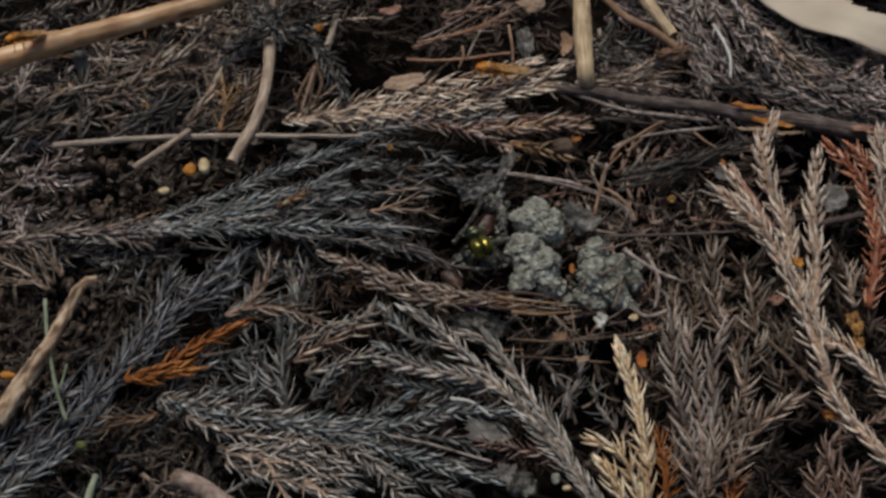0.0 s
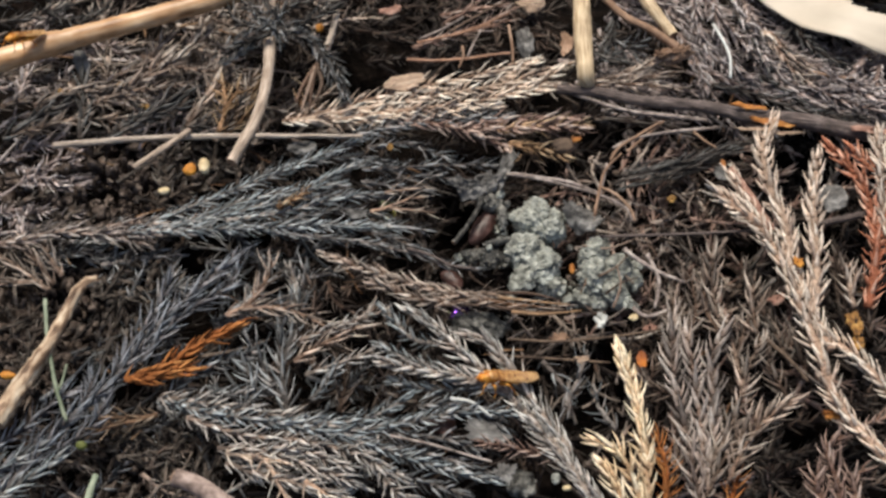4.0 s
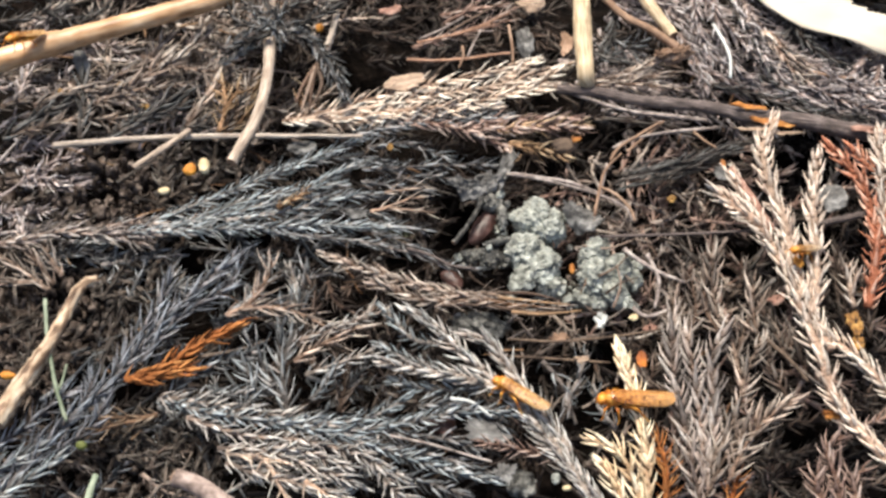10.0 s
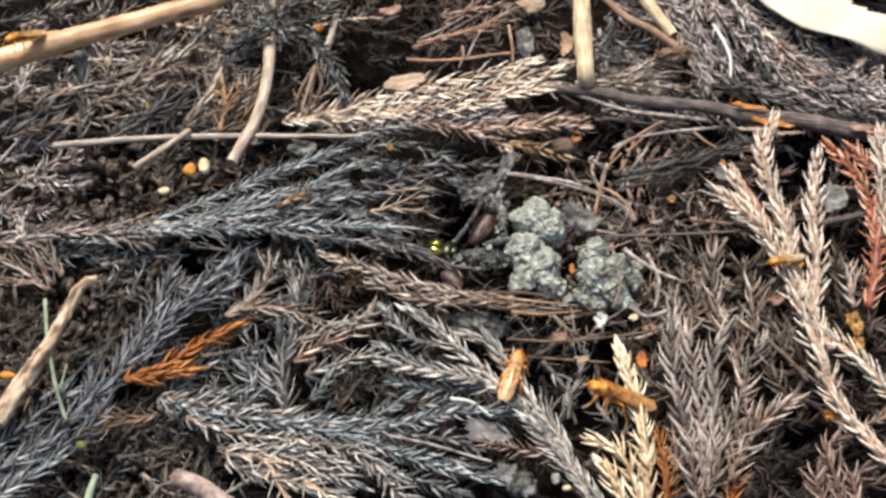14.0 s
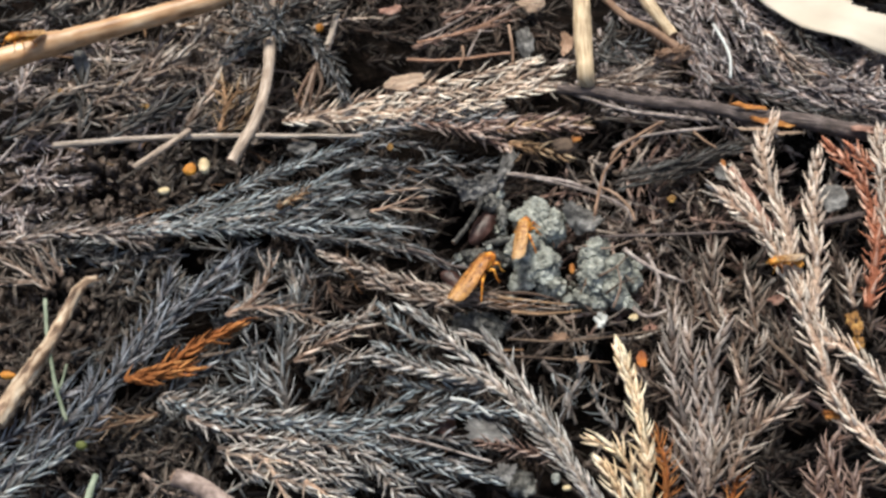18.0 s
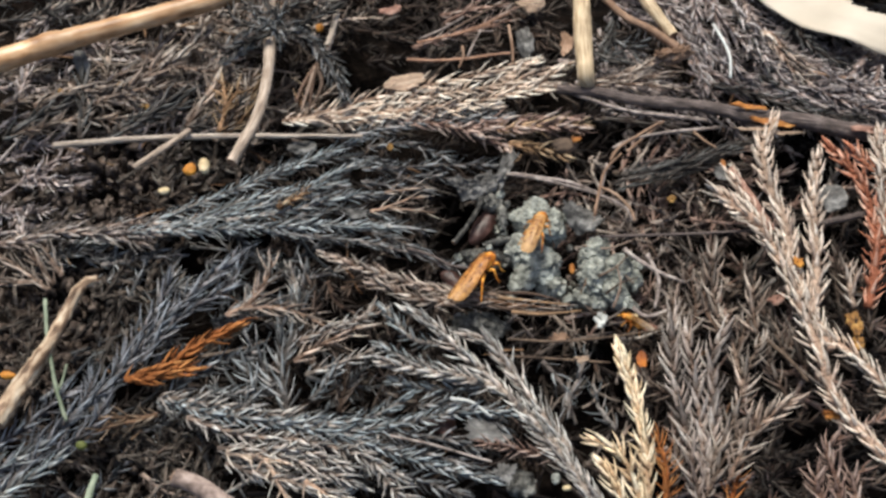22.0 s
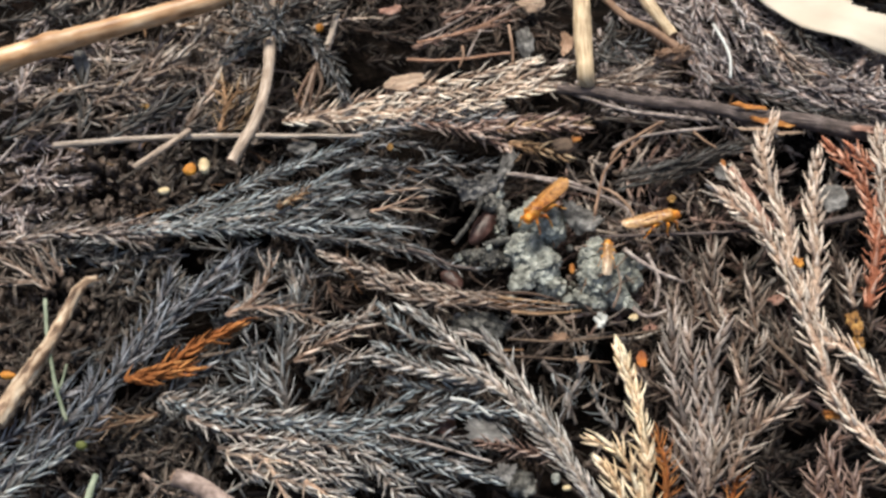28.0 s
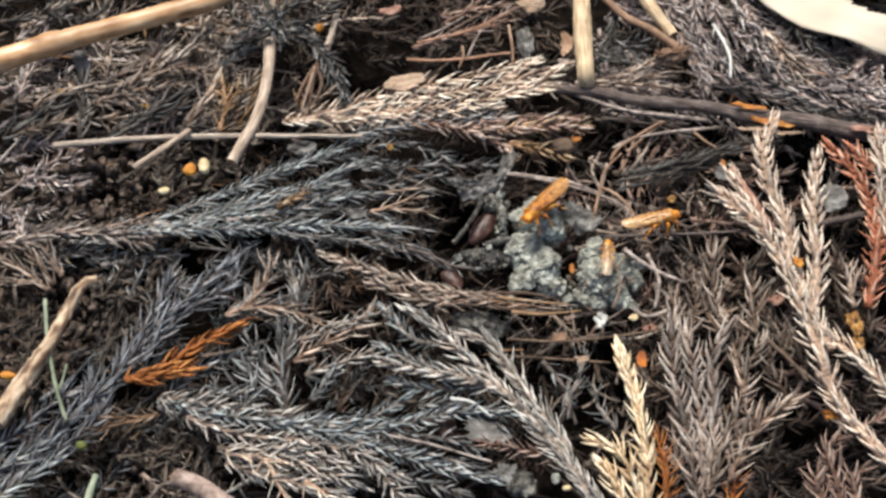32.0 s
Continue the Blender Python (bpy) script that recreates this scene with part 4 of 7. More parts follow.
frond("bright rusty cedar sprig", "rust", [[(-47.7, -23.4, 1.2), (-42.0, -21.2, 1.2), (-37.2, -17.6, 1.2), (-30.4, -13.8, 1.2)], [(-46.0, -23.5, 1.2), (-41.9, -22.5, 1.2), (-37.3, -21.2, 1.2)]], L=3.2, w=0.8, angle=17, r=0.5, dens=2.2, single=True, flat=0.5)
frond("grey-green dull cedar sprig", "rim", [[(-23.3, -28.3, -2.6), (-24.5, -21.3, -2.6), (-25.2, -15.5, -2.6), (-24.2, -6.6, -2.6)], [(-23.9, -25.1, -2.6), (-27.1, -20.3, -2.6), (-29.6, -14.6, -2.6)], [(-24.6, -18.4, -2.6), (-22.4, -10.6, -2.6), (-21.9, -1.5, -2.6)]], L=4.4, w=0.55, angle=18, dens=1.5, flat=0.4, single=True)
frond("grey-brown cedar sprig with pale needles", "fawn", [[(-33.7, -11.1, -1.6), (-30.3, -9.6, -1.6), (-23.2, -10.3, -1.6), (-16.0, -14.1, -1.6)], [(-22.8, -18.9, -1.6), (-18.6, -16.0, -1.6), (-12.6, -12.6, -1.6), (-10.0, -9.1, -1.6)], [(-31.1, -10.1, -1.6), (-27.9, -5.1, -1.6), (-27.2, -1.0, -1.6)]], L=4.4, w=0.55, angle=20, dens=1.5, flat=0.4, single=True)
frond("grey dry cedar sprig, short", "grey", [[(-22.0, -15.7, -1.0), (-16.9, -13.8, -1.0), (-11.3, -11.6, -1.0)], [(-20.9, -21.5, -1.0), (-15.8, -19.6, -1.0), (-10.5, -17.5, -1.0)]], L=2.8, w=0.45, angle=20, dens=2, single=True)
frond("brown cedar sprig in a hollow", "rot", [[(-19.3, -20.4, -2.5), (-21.3, -14.6, -2.5), (-19.8, -8.7, -2.5), (-20.9, -4.6, -2.5)], [(-15.7, -27.0, -2.5), (-15.0, -22.3, -2.5), (-16.0, -18.5, -2.5)], [(-18.2, -4.6, -2.5), (-16.3, -8.7, -2.5), (-11.8, -10.7, -2.5)]], L=3.6, w=0.5)
frond("grey cedar sprig crossing beneath", "rim", [[(-41.5, -24.2, -2.5), (-37.5, -20.4, -2.5), (-33.3, -18.5, -2.5), (-28.2, -16.5, -2.5)], [(-37.2, -24.2, -2.5), (-31.2, -24.2, -2.5), (-26.1, -23.2, -2.5)], [(-30.9, -27.9, -2.5), (-28.7, -23.2, -2.5), (-30.7, -18.5, -2.5)]], L=3.2)
frond("tan cedar sprig, sparse", "umber_tan", [[(-42.7, -27.9, -1.5), (-49.2, -29.7, -1.5), (-54.1, -31.5, -1.5)], [(-44.3, -28.3, -1.5), (-50.2, -28.3, -1.5), (-52.7, -28.8, -1.5)]], L=3.2, dens=1.2, w=0.4)
frond("slate cedar sprig at the edge", "lilac", [[(-67.2, -33.8, -1.4), (-62.6, -30.2, -1.4), (-57.4, -24.7, -1.4), (-54.1, -23.7, -1.4)], [(-57.1, -33.8, -1.4), (-52.5, -30.2, -1.4), (-50.6, -24.7, -1.4)]], L=3.4, single=True)
fibre("green_stem", "thin pale green upright stem", "moss", [(-61.3, -9.8, 1.5), (-60.0, -16.6, 1.5), (-57.6, -25.1, 1.5), (-55.5, -30.1, 1.5)], 0.31, 0.31, "stem")
fibre("green_stem", "thin pale green upright stem", "moss", [(-56.6, -20.9, 1.5), (-57.0, -24.2, 1.5), (-57.5, -25.5, 1.5)], 0.22, 0.22, "stem")
fibre("green_stem", "short dark green stem with a pale top", "moss", [(-50.4, -38.2, 0.5), (-50.8, -39.7, 0.5), (-51.4, -43.2, 0.5)], 0.5, 0.66, "stem")
blob("bud", "tiny yellow-green bud on a stem", "bud_green", (-53.1, -33.5, 0.4), (0.8, 0.6, 0.6), level=3, crumb=0.35, scale=0.7, category="bud")
frond("pale twiglet of sea-green needles", "slate", [[(-19.8, -26.1, 0.0), (-17.8, -23.5, 0.0), (-15.7, -20.4, 0.0)]], L=2.4, w=0.4)

# ---- pink-beige frond at the right ----
frond("big pinkish-beige cedar frond, branched", "pink", [[(66.3, -37.3, 0.5), (59.0, -28.3, 1.5), (57.1, -20.4, 1.5), (53.9, -6.8, 1.5), (50.2, 3.4, 1.5), (46.4, 14.0, 1.5)], [(53.9, -6.8, 1.5), (54.3, 2.3, 1.5), (52.5, 10.8, 1.5), (52.1, 17.8, 1.5), (54.8, 24.2, 1.5)], [(56.7, -12.7, 1.5), (58.2, -3.8, 1.5), (58.9, 5.5, 1.5), (60.8, 17.1, 1.5)], [(50.6, 3.2, 1.5), (47.3, 6.3, 1.5), (43.3, 10.2, 1.5)]], L=3.5, w=0.72, angle=21, dens=2.3, flat=0.5, jit=6, r=0.9, single=True)
frond("big pinkish-beige cedar frond, branched", "pink", [[(68.4, -27.9, 1.2), (64.2, -21.7, 1.2), (60.5, -17.6, 1.2), (57.4, -15.0, 1.2)], [(58.7, -18.4, 1.2), (56.8, -12.6, 1.2), (55.1, -4.7, 1.2), (54.9, 1.5, 1.2)], [(74.2, 11.0, 1.2), (71.3, 15.3, 1.2), (71.6, 21.7, 1.2)]], L=3.6, w=0.72, angle=21, dens=2.3, flat=0.5, jit=6, r=0.7, single=True)
frond("brown cedar shoot beside a red one", "rot", [[(63.6, -17.4, -0.8), (63.0, -11.5, -0.8), (62.5, -5.6, -0.8), (62.3, -0.5, -0.8)], [(65.6, -15.5, -0.8), (65.8, -7.6, -0.8), (63.8, -2.5, -0.8)]], L=3.4, single=True)
stick("bare_shoot", "bare pink-brown shoot among pale needles", "stem_pink", [(46.4, 14.1, 1.8), (48, 11.2, 1.6), (50, 7.4, 1.2), (51.9, 2.7, 0.8)], 0.45, 0.8, category="twig", rough=0.06)
frond("brick-red cedar shoot lying in the litter", "red", [[(65.6, -10.7, 0.4), (67.2, -5.2, 0.4), (68.5, 1.2, 0.4), (68.1, 10.7, 0.4), (65.8, 15.3, 0.4), (63, 19.5, 0.4)], [(68.3, 0.9, 0.4), (70.2, 6.1, 0.4), (71.9, 11.5, 0.4)]], L=3.0, r=0.8, single=True)
frond("brick-red cedar shoot lying in the litter", "red", [[(73.2, 11.7, 0), (70, 15, 0), (66.9, 19.2, 0)], [(71.5, -3, 0), (70.3, 1.1, 0), (69.1, 5.3, 0)]], L=3.0, single=True)
frond("pale cream cedar shoot over a red one", "pink", [[(70.1, 1.2, 1.6), (70, 7.9, 1.6), (70.8, 15, 1.6), (71.3, 21.7, 1.6)]], L=3.0, w=0.6, angle=20, dens=2.4, jit=6, single=True)
frond("pale cedar tip beside an amber flake", "fawn", [[(63.1, -11.3, 1.6), (62.8, -7.4, 1.6), (62.9, -3.4, 1.6)], [(62.9, -8.9, 1.6), (64, -6.4, 1.6), (64.5, -4.7, 1.6)]], L=3.0, w=0.5, dens=1.5, single=True)
frond("rusty pink cedar sprig", "rose", [[(57.6, -42.9, -0.5), (57.3, -38.6, -0.5), (56.6, -34.2, -0.5), (59.1, -31.5, -0.5)], [(55.2, -42.9, -0.5), (54.3, -39.5, -0.5), (55.1, -36.9, -0.5)], [(60.0, -42.9, -0.5), (59.8, -38.6, -0.5), (61.7, -36.9, -0.5)]], L=3.4, single=True)

# ---- grey herringbone fan at the lower right ----
frond("grey-taupe cedar frond, wide herringbone fan", "ash", [[(37.2, -42.9, -0.6), (36.3, -34.6, 0.4), (35.4, -27.3, 0.4), (34.7, -19.9, 0.4), (35.4, -11.0, 0.4)], [(38.0, -37.2, 0.4), (38.1, -31.0, 0.4), (37.9, -24.6, 0.4), (37.5, -18.9, 0.4), (37.0, -15.1, 0.4)], [(38.2, -39.8, 0.4), (39.4, -32.8, 0.4), (40.4, -25.5, 0.4), (40.5, -19.9, 0.4), (43.4, -14.1, 0.4)]], L=4.5, w=0.84, angle=22, dens=1.5, flat=0.3, jit=4, r=0.3, single=True)
frond("grey-taupe cedar frond, wide herringbone fan", "taupe", [[(37.9, -41.7, 0.8), (41.8, -34.7, 0.8), (46.5, -29.8, 0.8), (52.9, -26.1, 0.8)], [(38.7, -37.4, 0.8), (43.2, -29.3, 0.8), (45.3, -22.9, 0.8), (48.2, -16.7, 0.8)]], L=4.5, w=0.82, angle=24, dens=1.2, flat=0.3, jit=5, r=0.3, single=True)
frond("dull brown cedar frond behind the fan", "umber", [[(43.3, -13.7, -3.4), (41.1, -7.8, -3.4), (42.9, 2.5, -3.4)], [(57.6, -22.4, -3.4), (53.3, -14.7, -3.4), (49.9, -8.8, -3.4), (48.4, -1.6, -3.4)], [(53.0, -25.3, -3.4), (50.2, -18.6, -3.4), (50.8, -12.8, -3.4)], [(35.9, -23.4, -3.4), (31.7, -22.4, -3.4), (33.9, -15.7, -3.4)]], L=4.4, w=0.66, angle=22, dens=1.3, flat=0.3, jit=6, r=0.28, single=True)
frond("brown cedar frond behind the fan", "umber", [[(45.1, -17.7, -3.4), (48.5, -9.8, -3.4), (55.3, -4.7, -3.4)], [(36.5, -15.7, -3.4), (39.6, -9.8, -3.4), (39.3, -2.7, -3.4)], [(55.5, -18.6, -3.4), (54.5, -11.8, -3.4), (56.7, -7.8, -3.4)], [(33.0, -39.8, -3.4), (35.2, -32.7, -3.4), (34.8, -27.1, -3.4)]], L=4.2, w=0.64, angle=22, dens=1.3, flat=0.3, jit=6, r=0.28)
frond("grey-brown cedar tips with broad needles", "taupe", [[(42.6, -11.3, -2), (42.4, -5.3, -2), (43.1, 1.8, -2)], [(37.1, -19.1, -2), (35.6, -13.8, -2), (36.2, -7.4, -2)], [(45.3, -21, -2), (44.6, -15.7, -2), (44.1, -11.3, -2)], [(48.7, -15.3, -2), (48.3, -9.9, -2), (48.9, -5.3, -2)]], L=4.2, w=0.8, angle=20, dens=1.1, flat=0.3, jit=7, r=0.28, single=True)
frond("dull brown cedar tips with broad needles", "mould", [[(52.9, -18.5, -2.4), (51.5, -13.7, -2.4), (49.9, -10.7, -2.4)], [(40.9, -1.6, -2.4), (38.9, 1.5, -2.4), (36.8, 3.1, -2.4)], [(55.8, -20.4, -2.4), (57.2, -15.6, -2.4), (57, -11.7, -2.4)], [(46.9, -4.7, -2.4), (49, -1.6, -2.4), (51.1, -0.1, -2.4)]], L=4.0, w=0.75, angle=20, dens=1.3, flat=0.3, jit=8, r=0.28, single=True)
frond("pale feathery cedar shoot with long needles", "fawn", [[(41.3, -39.3, 1.2), (44.2, -34, 1.2), (47.6, -30, 1.2), (51.7, -27, 1.2)]], L=4.6, w=0.7, angle=24, dens=1.5, flat=0.3, jit=8, r=0.3, single=True)
frond("pale yellow cedar sprig standing up", "pale", [[(30.0, -37.5, 1.2), (29.1, -29.5, 1.2), (28.0, -23.1, 1.2), (26.6, -17.6, 1.2)]], L=3.4, w=0.85, angle=22, dens=2.9, flat=0.6, jit=7, single=True)
frond("pale yellow cedar sprig, bushy", "pale", [[(28.8, -44.3, 0.8), (27.5, -39.1, 0.8), (25.7, -34.7, 0.8), (22.1, -33.0, 0.8)], [(29.7, -43.4, 0.8), (29.6, -39.1, 0.8), (29.4, -34.7, 0.8)], [(26.4, -43.9, 0.8), (24.6, -39.1, 0.8), (22.8, -36.1, 0.8)]], L=4.0, w=0.75, angle=22, dens=1.8, jit=7, single=True)
frond("rusty cedar sprig between pale ones", "rust", [[(31.9, -42.9, -0.6), (32.7, -37.7, -0.6), (31.5, -31.5, -0.6)], [(41.3, -42.9, -0.6), (42.4, -39.9, -0.6), (43.4, -37.7, -0.6)]], L=3.4, w=0.45, single=True)
frond("slate needles in a hollow", "rim", [[(18.5, -25.9, -2.8), (20.3, -22.1, -2.8), (22.3, -16.4, -2.8)], [(25.9, -29.6, -2.8), (23.6, -25.9, -2.8), (22.9, -22.1, -2.8)], [(15.3, -18.3, -2.8), (18.6, -23.1, -2.8), (19.2, -27.8, -2.8)]], L=3.0, w=0.45, dens=1.3)
litter("dull red needle litter under a branch", "rot", 36.2, 19.8, 6.4, 3.8, -8, -5.3, 10, 20, 50, seed=52, length=7, dens=1.0, L=2.4, w=0.4)

# ---- grey-plum mass at the upper right ----
frond("grey-plum cedar frond, sweeping", "plum", [[(39.1, 48.8, -1.5), (44.5, 42.7, -1.5), (49.7, 35.4, -1.5), (58.7, 30.7, -1.5), (67.8, 27.2, -1.5)], [(45.3, 52.6, -1.5), (50.5, 43.9, -1.5), (55.6, 36.6, -1.5), (63.8, 33.1, -1.5), (73.8, 29.5, -1.5)], [(51.4, 53.9, -1.5), (55.5, 45.1, -1.5), (59.8, 39.6, -1.5), (63.4, 37.8, -1.5)], [(42.1, 37.8, -1.5), (48.5, 33.6, -1.5), (56.7, 29.5, -1.5), (65.6, 24.9, -1.5)]], L=3.6, angle=22, w=0.5, dens=2.4, single=True)
frond("grey-plum cedar frond, sweeping", "plum", [[(56.2, 43.5, -1.0), (59.5, 38.6, -1.0), (65.7, 33.9, -1.0), (74.9, 32.7, -1.0)], [(40.6, 43.5, -1.0), (43.1, 38.6, -1.0), (44.4, 31.5, -1.0)], [(58.9, 32.7, -1.0), (65.3, 30.9, -1.0), (71.1, 31.5, -1.0), (75.4, 28.0, -1.0)], [(52.9, 49.7, -1.0), (54.0, 41.1, -1.0), (58.0, 33.9, -1.0)]], L=3.4, angle=22, w=0.5, single=True)
frond("dark slate cedar shoots beneath a branch", "dark", [[(36.9, 16.6, -2.5), (44.6, 20.0, -2.5), (51.4, 22.2, -2.5)], [(25.3, 26.8, -2.5), (31.9, 26.2, -2.5), (39.3, 24.5, -2.5)], [(50.8, 16.6, -2.5), (44.4, 17.7, -2.5), (38.6, 15.5, -2.5)]], L=4.0, angle=8)
frond("sooty cedar shoot with pressed needles", "soot", [[(27.5, 13.0, -1.2), (32.9, 14.9, -1.2), (40.5, 17.5, -1.2), (49.9, 21.3, -1.2)], [(28.1, 11.9, -1.2), (34.7, 13.8, -1.2), (42.3, 16.9, -1.2), (49.1, 19.8, -1.2)]], L=4.2, angle=-2, w=0.36, dens=1.3, r=0.3, jit=4, single=True)
frond("slate cedar shoot, dull", "soot", [[(29.3, 15.2, -2.0), (38.7, 17.4, -2.0), (48.3, 20.5, -2.0)], [(56.1, 40.6, -2.0), (60.4, 44.3, -2.0), (64.7, 39.4, -2.0)], [(30.3, 49.2, -2.0), (29.0, 44.3, -2.0), (27.8, 40.6, -2.0)], [(34.4, 37.0, -2.0), (29.7, 38.2, -2.0), (26.9, 40.6, -2.0)]], L=3.6, angle=10)
frond("grey-plum cedar frond, sweeping", "plum", [[(63.0, 36.2, -0.2), (68.2, 32.3, -0.2), (75.5, 30.4, -0.2)], [(61.5, 32.1, -0.2), (67.7, 28.4, -0.2), (74.9, 25.7, -0.2)]], L=3.4, angle=22, w=0.5, single=True)
frond("pale pinkish cedar shoot on grey-plum needles", "pink", [[(55.1, 43.6, -0.4), (58.1, 39.4, -0.4), (62.5, 35.8, -0.4)]], L=2.6, angle=20, single=True)
frond("dim curled cedar shoot in shade", "plum", [[(71.9, 37.7, -0.6), (69.5, 34.2, -0.6), (70.8, 30.1, -0.6), (74.3, 28.9, -0.6)], [(75.6, 38.3, -0.6), (73.2, 33.6, -0.6), (73.7, 30.1, -0.6)]], L=2.4, r=0.8)
fibre("thin_twig", "pale thin twig on grey-plum needles", "chip", [(61.9, 34.6, 0.0), (65.5, 33.8, 0.0), (69.4, 33.1, 0.0)], 0.36, 0.27, "twig")
flake("leaf_fragment", "curled grey-brown leaf standing on edge", "leaf_grey", (14.0, 41.3, -0.5), (1.43, 3.57), 4, seed=31, curl=0.9, crumple=0.2)
fibre("thin_twig", "thin tan stalk of grass", "chip", [(11.3, 44.6, 0.0), (11.8, 40.3, 0.0), (11.9, 36.5, 0.0)], 0.27, 0.22, "twig")

# ---- sprigs at the upper left ----
frond("slate cedar cluster with radiating shoots", "soot", [[(-29.1, 40.2, 3.2), (-33.9, 38.6, 2.2), (-37.5, 35.6, 2.2)], [(-28.3, 42.2, 2.2), (-23.4, 39.8, 2.2), (-18.4, 35.0, 2.2), (-16.2, 29.2, 2.2)], [(-28.7, 41.0, 2.2), (-27.5, 45.9, 2.2), (-23.8, 48.3, 2.2)], [(-30.2, 42.2, 2.2), (-35.1, 43.4, 2.2), (-37.3, 47.1, 2.2)], [(-29.3, 43.4, 2.2), (-33.4, 47.1, 2.2), (-35.5, 49.6, 2.2)], [(-27.3, 41.0, 2.2), (-21.7, 44.6, 2.2), (-17.9, 47.1, 2.2)]], L=3.2, w=0.5, single=True)
frond("grey-brown cedar sprig lying in the litter", "taupe", [[(-51.9, 39.4, -2.0), (-44.9, 37.0, -2.0), (-37.0, 35.8, -2.0)], [(-56.2, 34.6, -2.0), (-50.8, 38.2, -2.0), (-47.4, 44.3, -2.0)], [(-60.9, 33.4, -2.0), (-52.1, 32.2, -2.0), (-43.6, 33.4, -2.0)], [(-43.3, 41.8, -2.0), (-38.2, 38.2, -2.0), (-33.0, 33.4, -2.0)], [(-37.9, 21.9, -2.0), (-34.6, 28.7, -2.0), (-32.2, 35.8, -2.0)]], L=3.2, w=0.5, single=True)
frond("taupe cedar sprig lying in the litter", "taupe", [[(-74.7, 28.9, -2.2), (-67.4, 31.2, -2.2), (-59.8, 31.8, -2.2), (-50.0, 30.0, -2.2)], [(-72.0, 23.1, -2.2), (-62.9, 26.0, -2.2), (-52.5, 26.6, -2.2)], [(-69.7, 34.8, -2.2), (-62.9, 33.6, -2.2), (-55.6, 28.9, -2.2)]], L=3.2, w=0.5, single=True)
# grey sprig given a darker tone in place of shade
frond("grey cedar sprig coloured dark as if in shade", "soot", [[(-77.3, 47.1, -2.4), (-71.6, 48.3, -2.4), (-66.0, 50.8, -2.4)], [(-69.8, 49.6, -2.4), (-63.5, 47.1, -2.4), (-59.0, 50.8, -2.4)], [(-55.2, 24.4, -2.4), (-47.9, 27.9, -2.4), (-40.5, 30.2, -2.4)], [(-43.9, 24.4, -2.4), (-37.4, 26.7, -2.4), (-32.9, 30.2, -2.4)], [(-77.9, 50.8, -2.4), (-74.2, 53.4, -2.4), (-69.4, 54.6, -2.4)]], L=3.2, w=0.5)
frond("tan curled cedar tip", "tan", [[(-21.2, 27.3, -0.8), (-22.8, 31.4, -0.8), (-21.1, 36.1, -0.8)], [(-23.6, 27.9, -0.8), (-24.1, 30.2, -0.8), (-22.4, 33.7, -0.8)]], L=3.4, w=0.3, dens=0.8)
frond("tan cedar sprig lying in the litter", "tan", [[(-37.7, 36.5, -3.0), (-36.8, 30.6, -3.0), (-35.6, 27.1, -3.0)], [(-34.8, 29.4, -3.0), (-32.2, 33.0, -3.0), (-30.4, 35.3, -3.0)], [(-36.3, 23.7, -3.0), (-33.7, 27.1, -3.0), (-31.6, 31.2, -3.0)]], L=3.0, w=0.4)
fibre("thin_twig", "pale lichened twig stub", "dry_stem", [(-18.4, 47.4, 0.0), (-18.7, 43.3, 0.0), (-19.7, 39.1, 0.0)], 0.31, 0.40, "twig")

frond("dusty grey-brown cedar plume", "soot", [[(-73.2, 22.4, -2), (-68.6, 26.2, -2), (-62.4, 30.5, -2)], [(-60.5, 22.4, -2), (-60.5, 28.7, -2), (-62, 37, -2)], [(-55.4, 22.4, -2), (-50.1, 26.7, -2), (-43.4, 31.7, -2)]], L=4.6, w=0.8, angle=16, dens=1.7, jit=12)
frond("dusty taupe cedar plume", "taupe", [[(-58.5, 29.3, -2), (-52.7, 33.4, -2), (-47.1, 40, -2)], [(-51.8, 34, -2), (-46.4, 37.9, -2), (-40.6, 44.9, -2)], [(-68.9, 28.7, -2), (-63.5, 31.7, -2), (-56.9, 32.5, -2)], [(-42.9, 24.7, -2), (-39.6, 31.7, -2), (-37.7, 38.2, -2)]], L=4.4, w=0.8, angle=16, dens=1.7, jit=12)
frond("pale yellowish dry cedar tip", "tan", [[(-37, 22.4, 0.2), (-36.2, 27.2, 0.2), (-37.3, 33, 0.2)], [(-36.6, 26, 0.2), (-34.9, 29.5, 0.2), (-34.1, 31.8, 0.2)]], L=3.2, w=0.5, dens=1.2)
frond("mist-grey cedar shoot hanging over a gap", "mist", [[(-25.6, 43.2, 1.2), (-22.7, 40.8, 1.2), (-20.5, 37.9, 1.2), (-18.3, 34.4, 1.2), (-16.2, 29.3, 1.2)]], L=2.4, w=0.42, angle=20, dens=2.2, single=True)
fibre("dry_needle", "curved dry yellowish needle", "fawn", [(-21.3, 36.1, 0.4), (-23.4, 31.9, 0.4), (-24.6, 28, 0.4)], 0.42, 0.2, "needle")
fibre("dry_needle", "curved dry yellowish needle", "fawn", [(-21.4, 35.9, 0.4), (-20.4, 31.7, 0.4), (-21.9, 26.8, 0.4)], 0.42, 0.2, "needle")
fibre("dry_needle", "curved dry yellowish needle", "fawn", [(-21.4, 35.7, 0.4), (-22, 31.1, 0.4), (-22.2, 26.1, 0.4)], 0.42, 0.2, "needle")
fibre("dry_needle", "curved dry yellowish needle", "fawn", [(-21.6, 35.2, 0.4), (-22.8, 29.9, 0.4), (-23.6, 26.1, 0.4)], 0.42, 0.2, "needle")

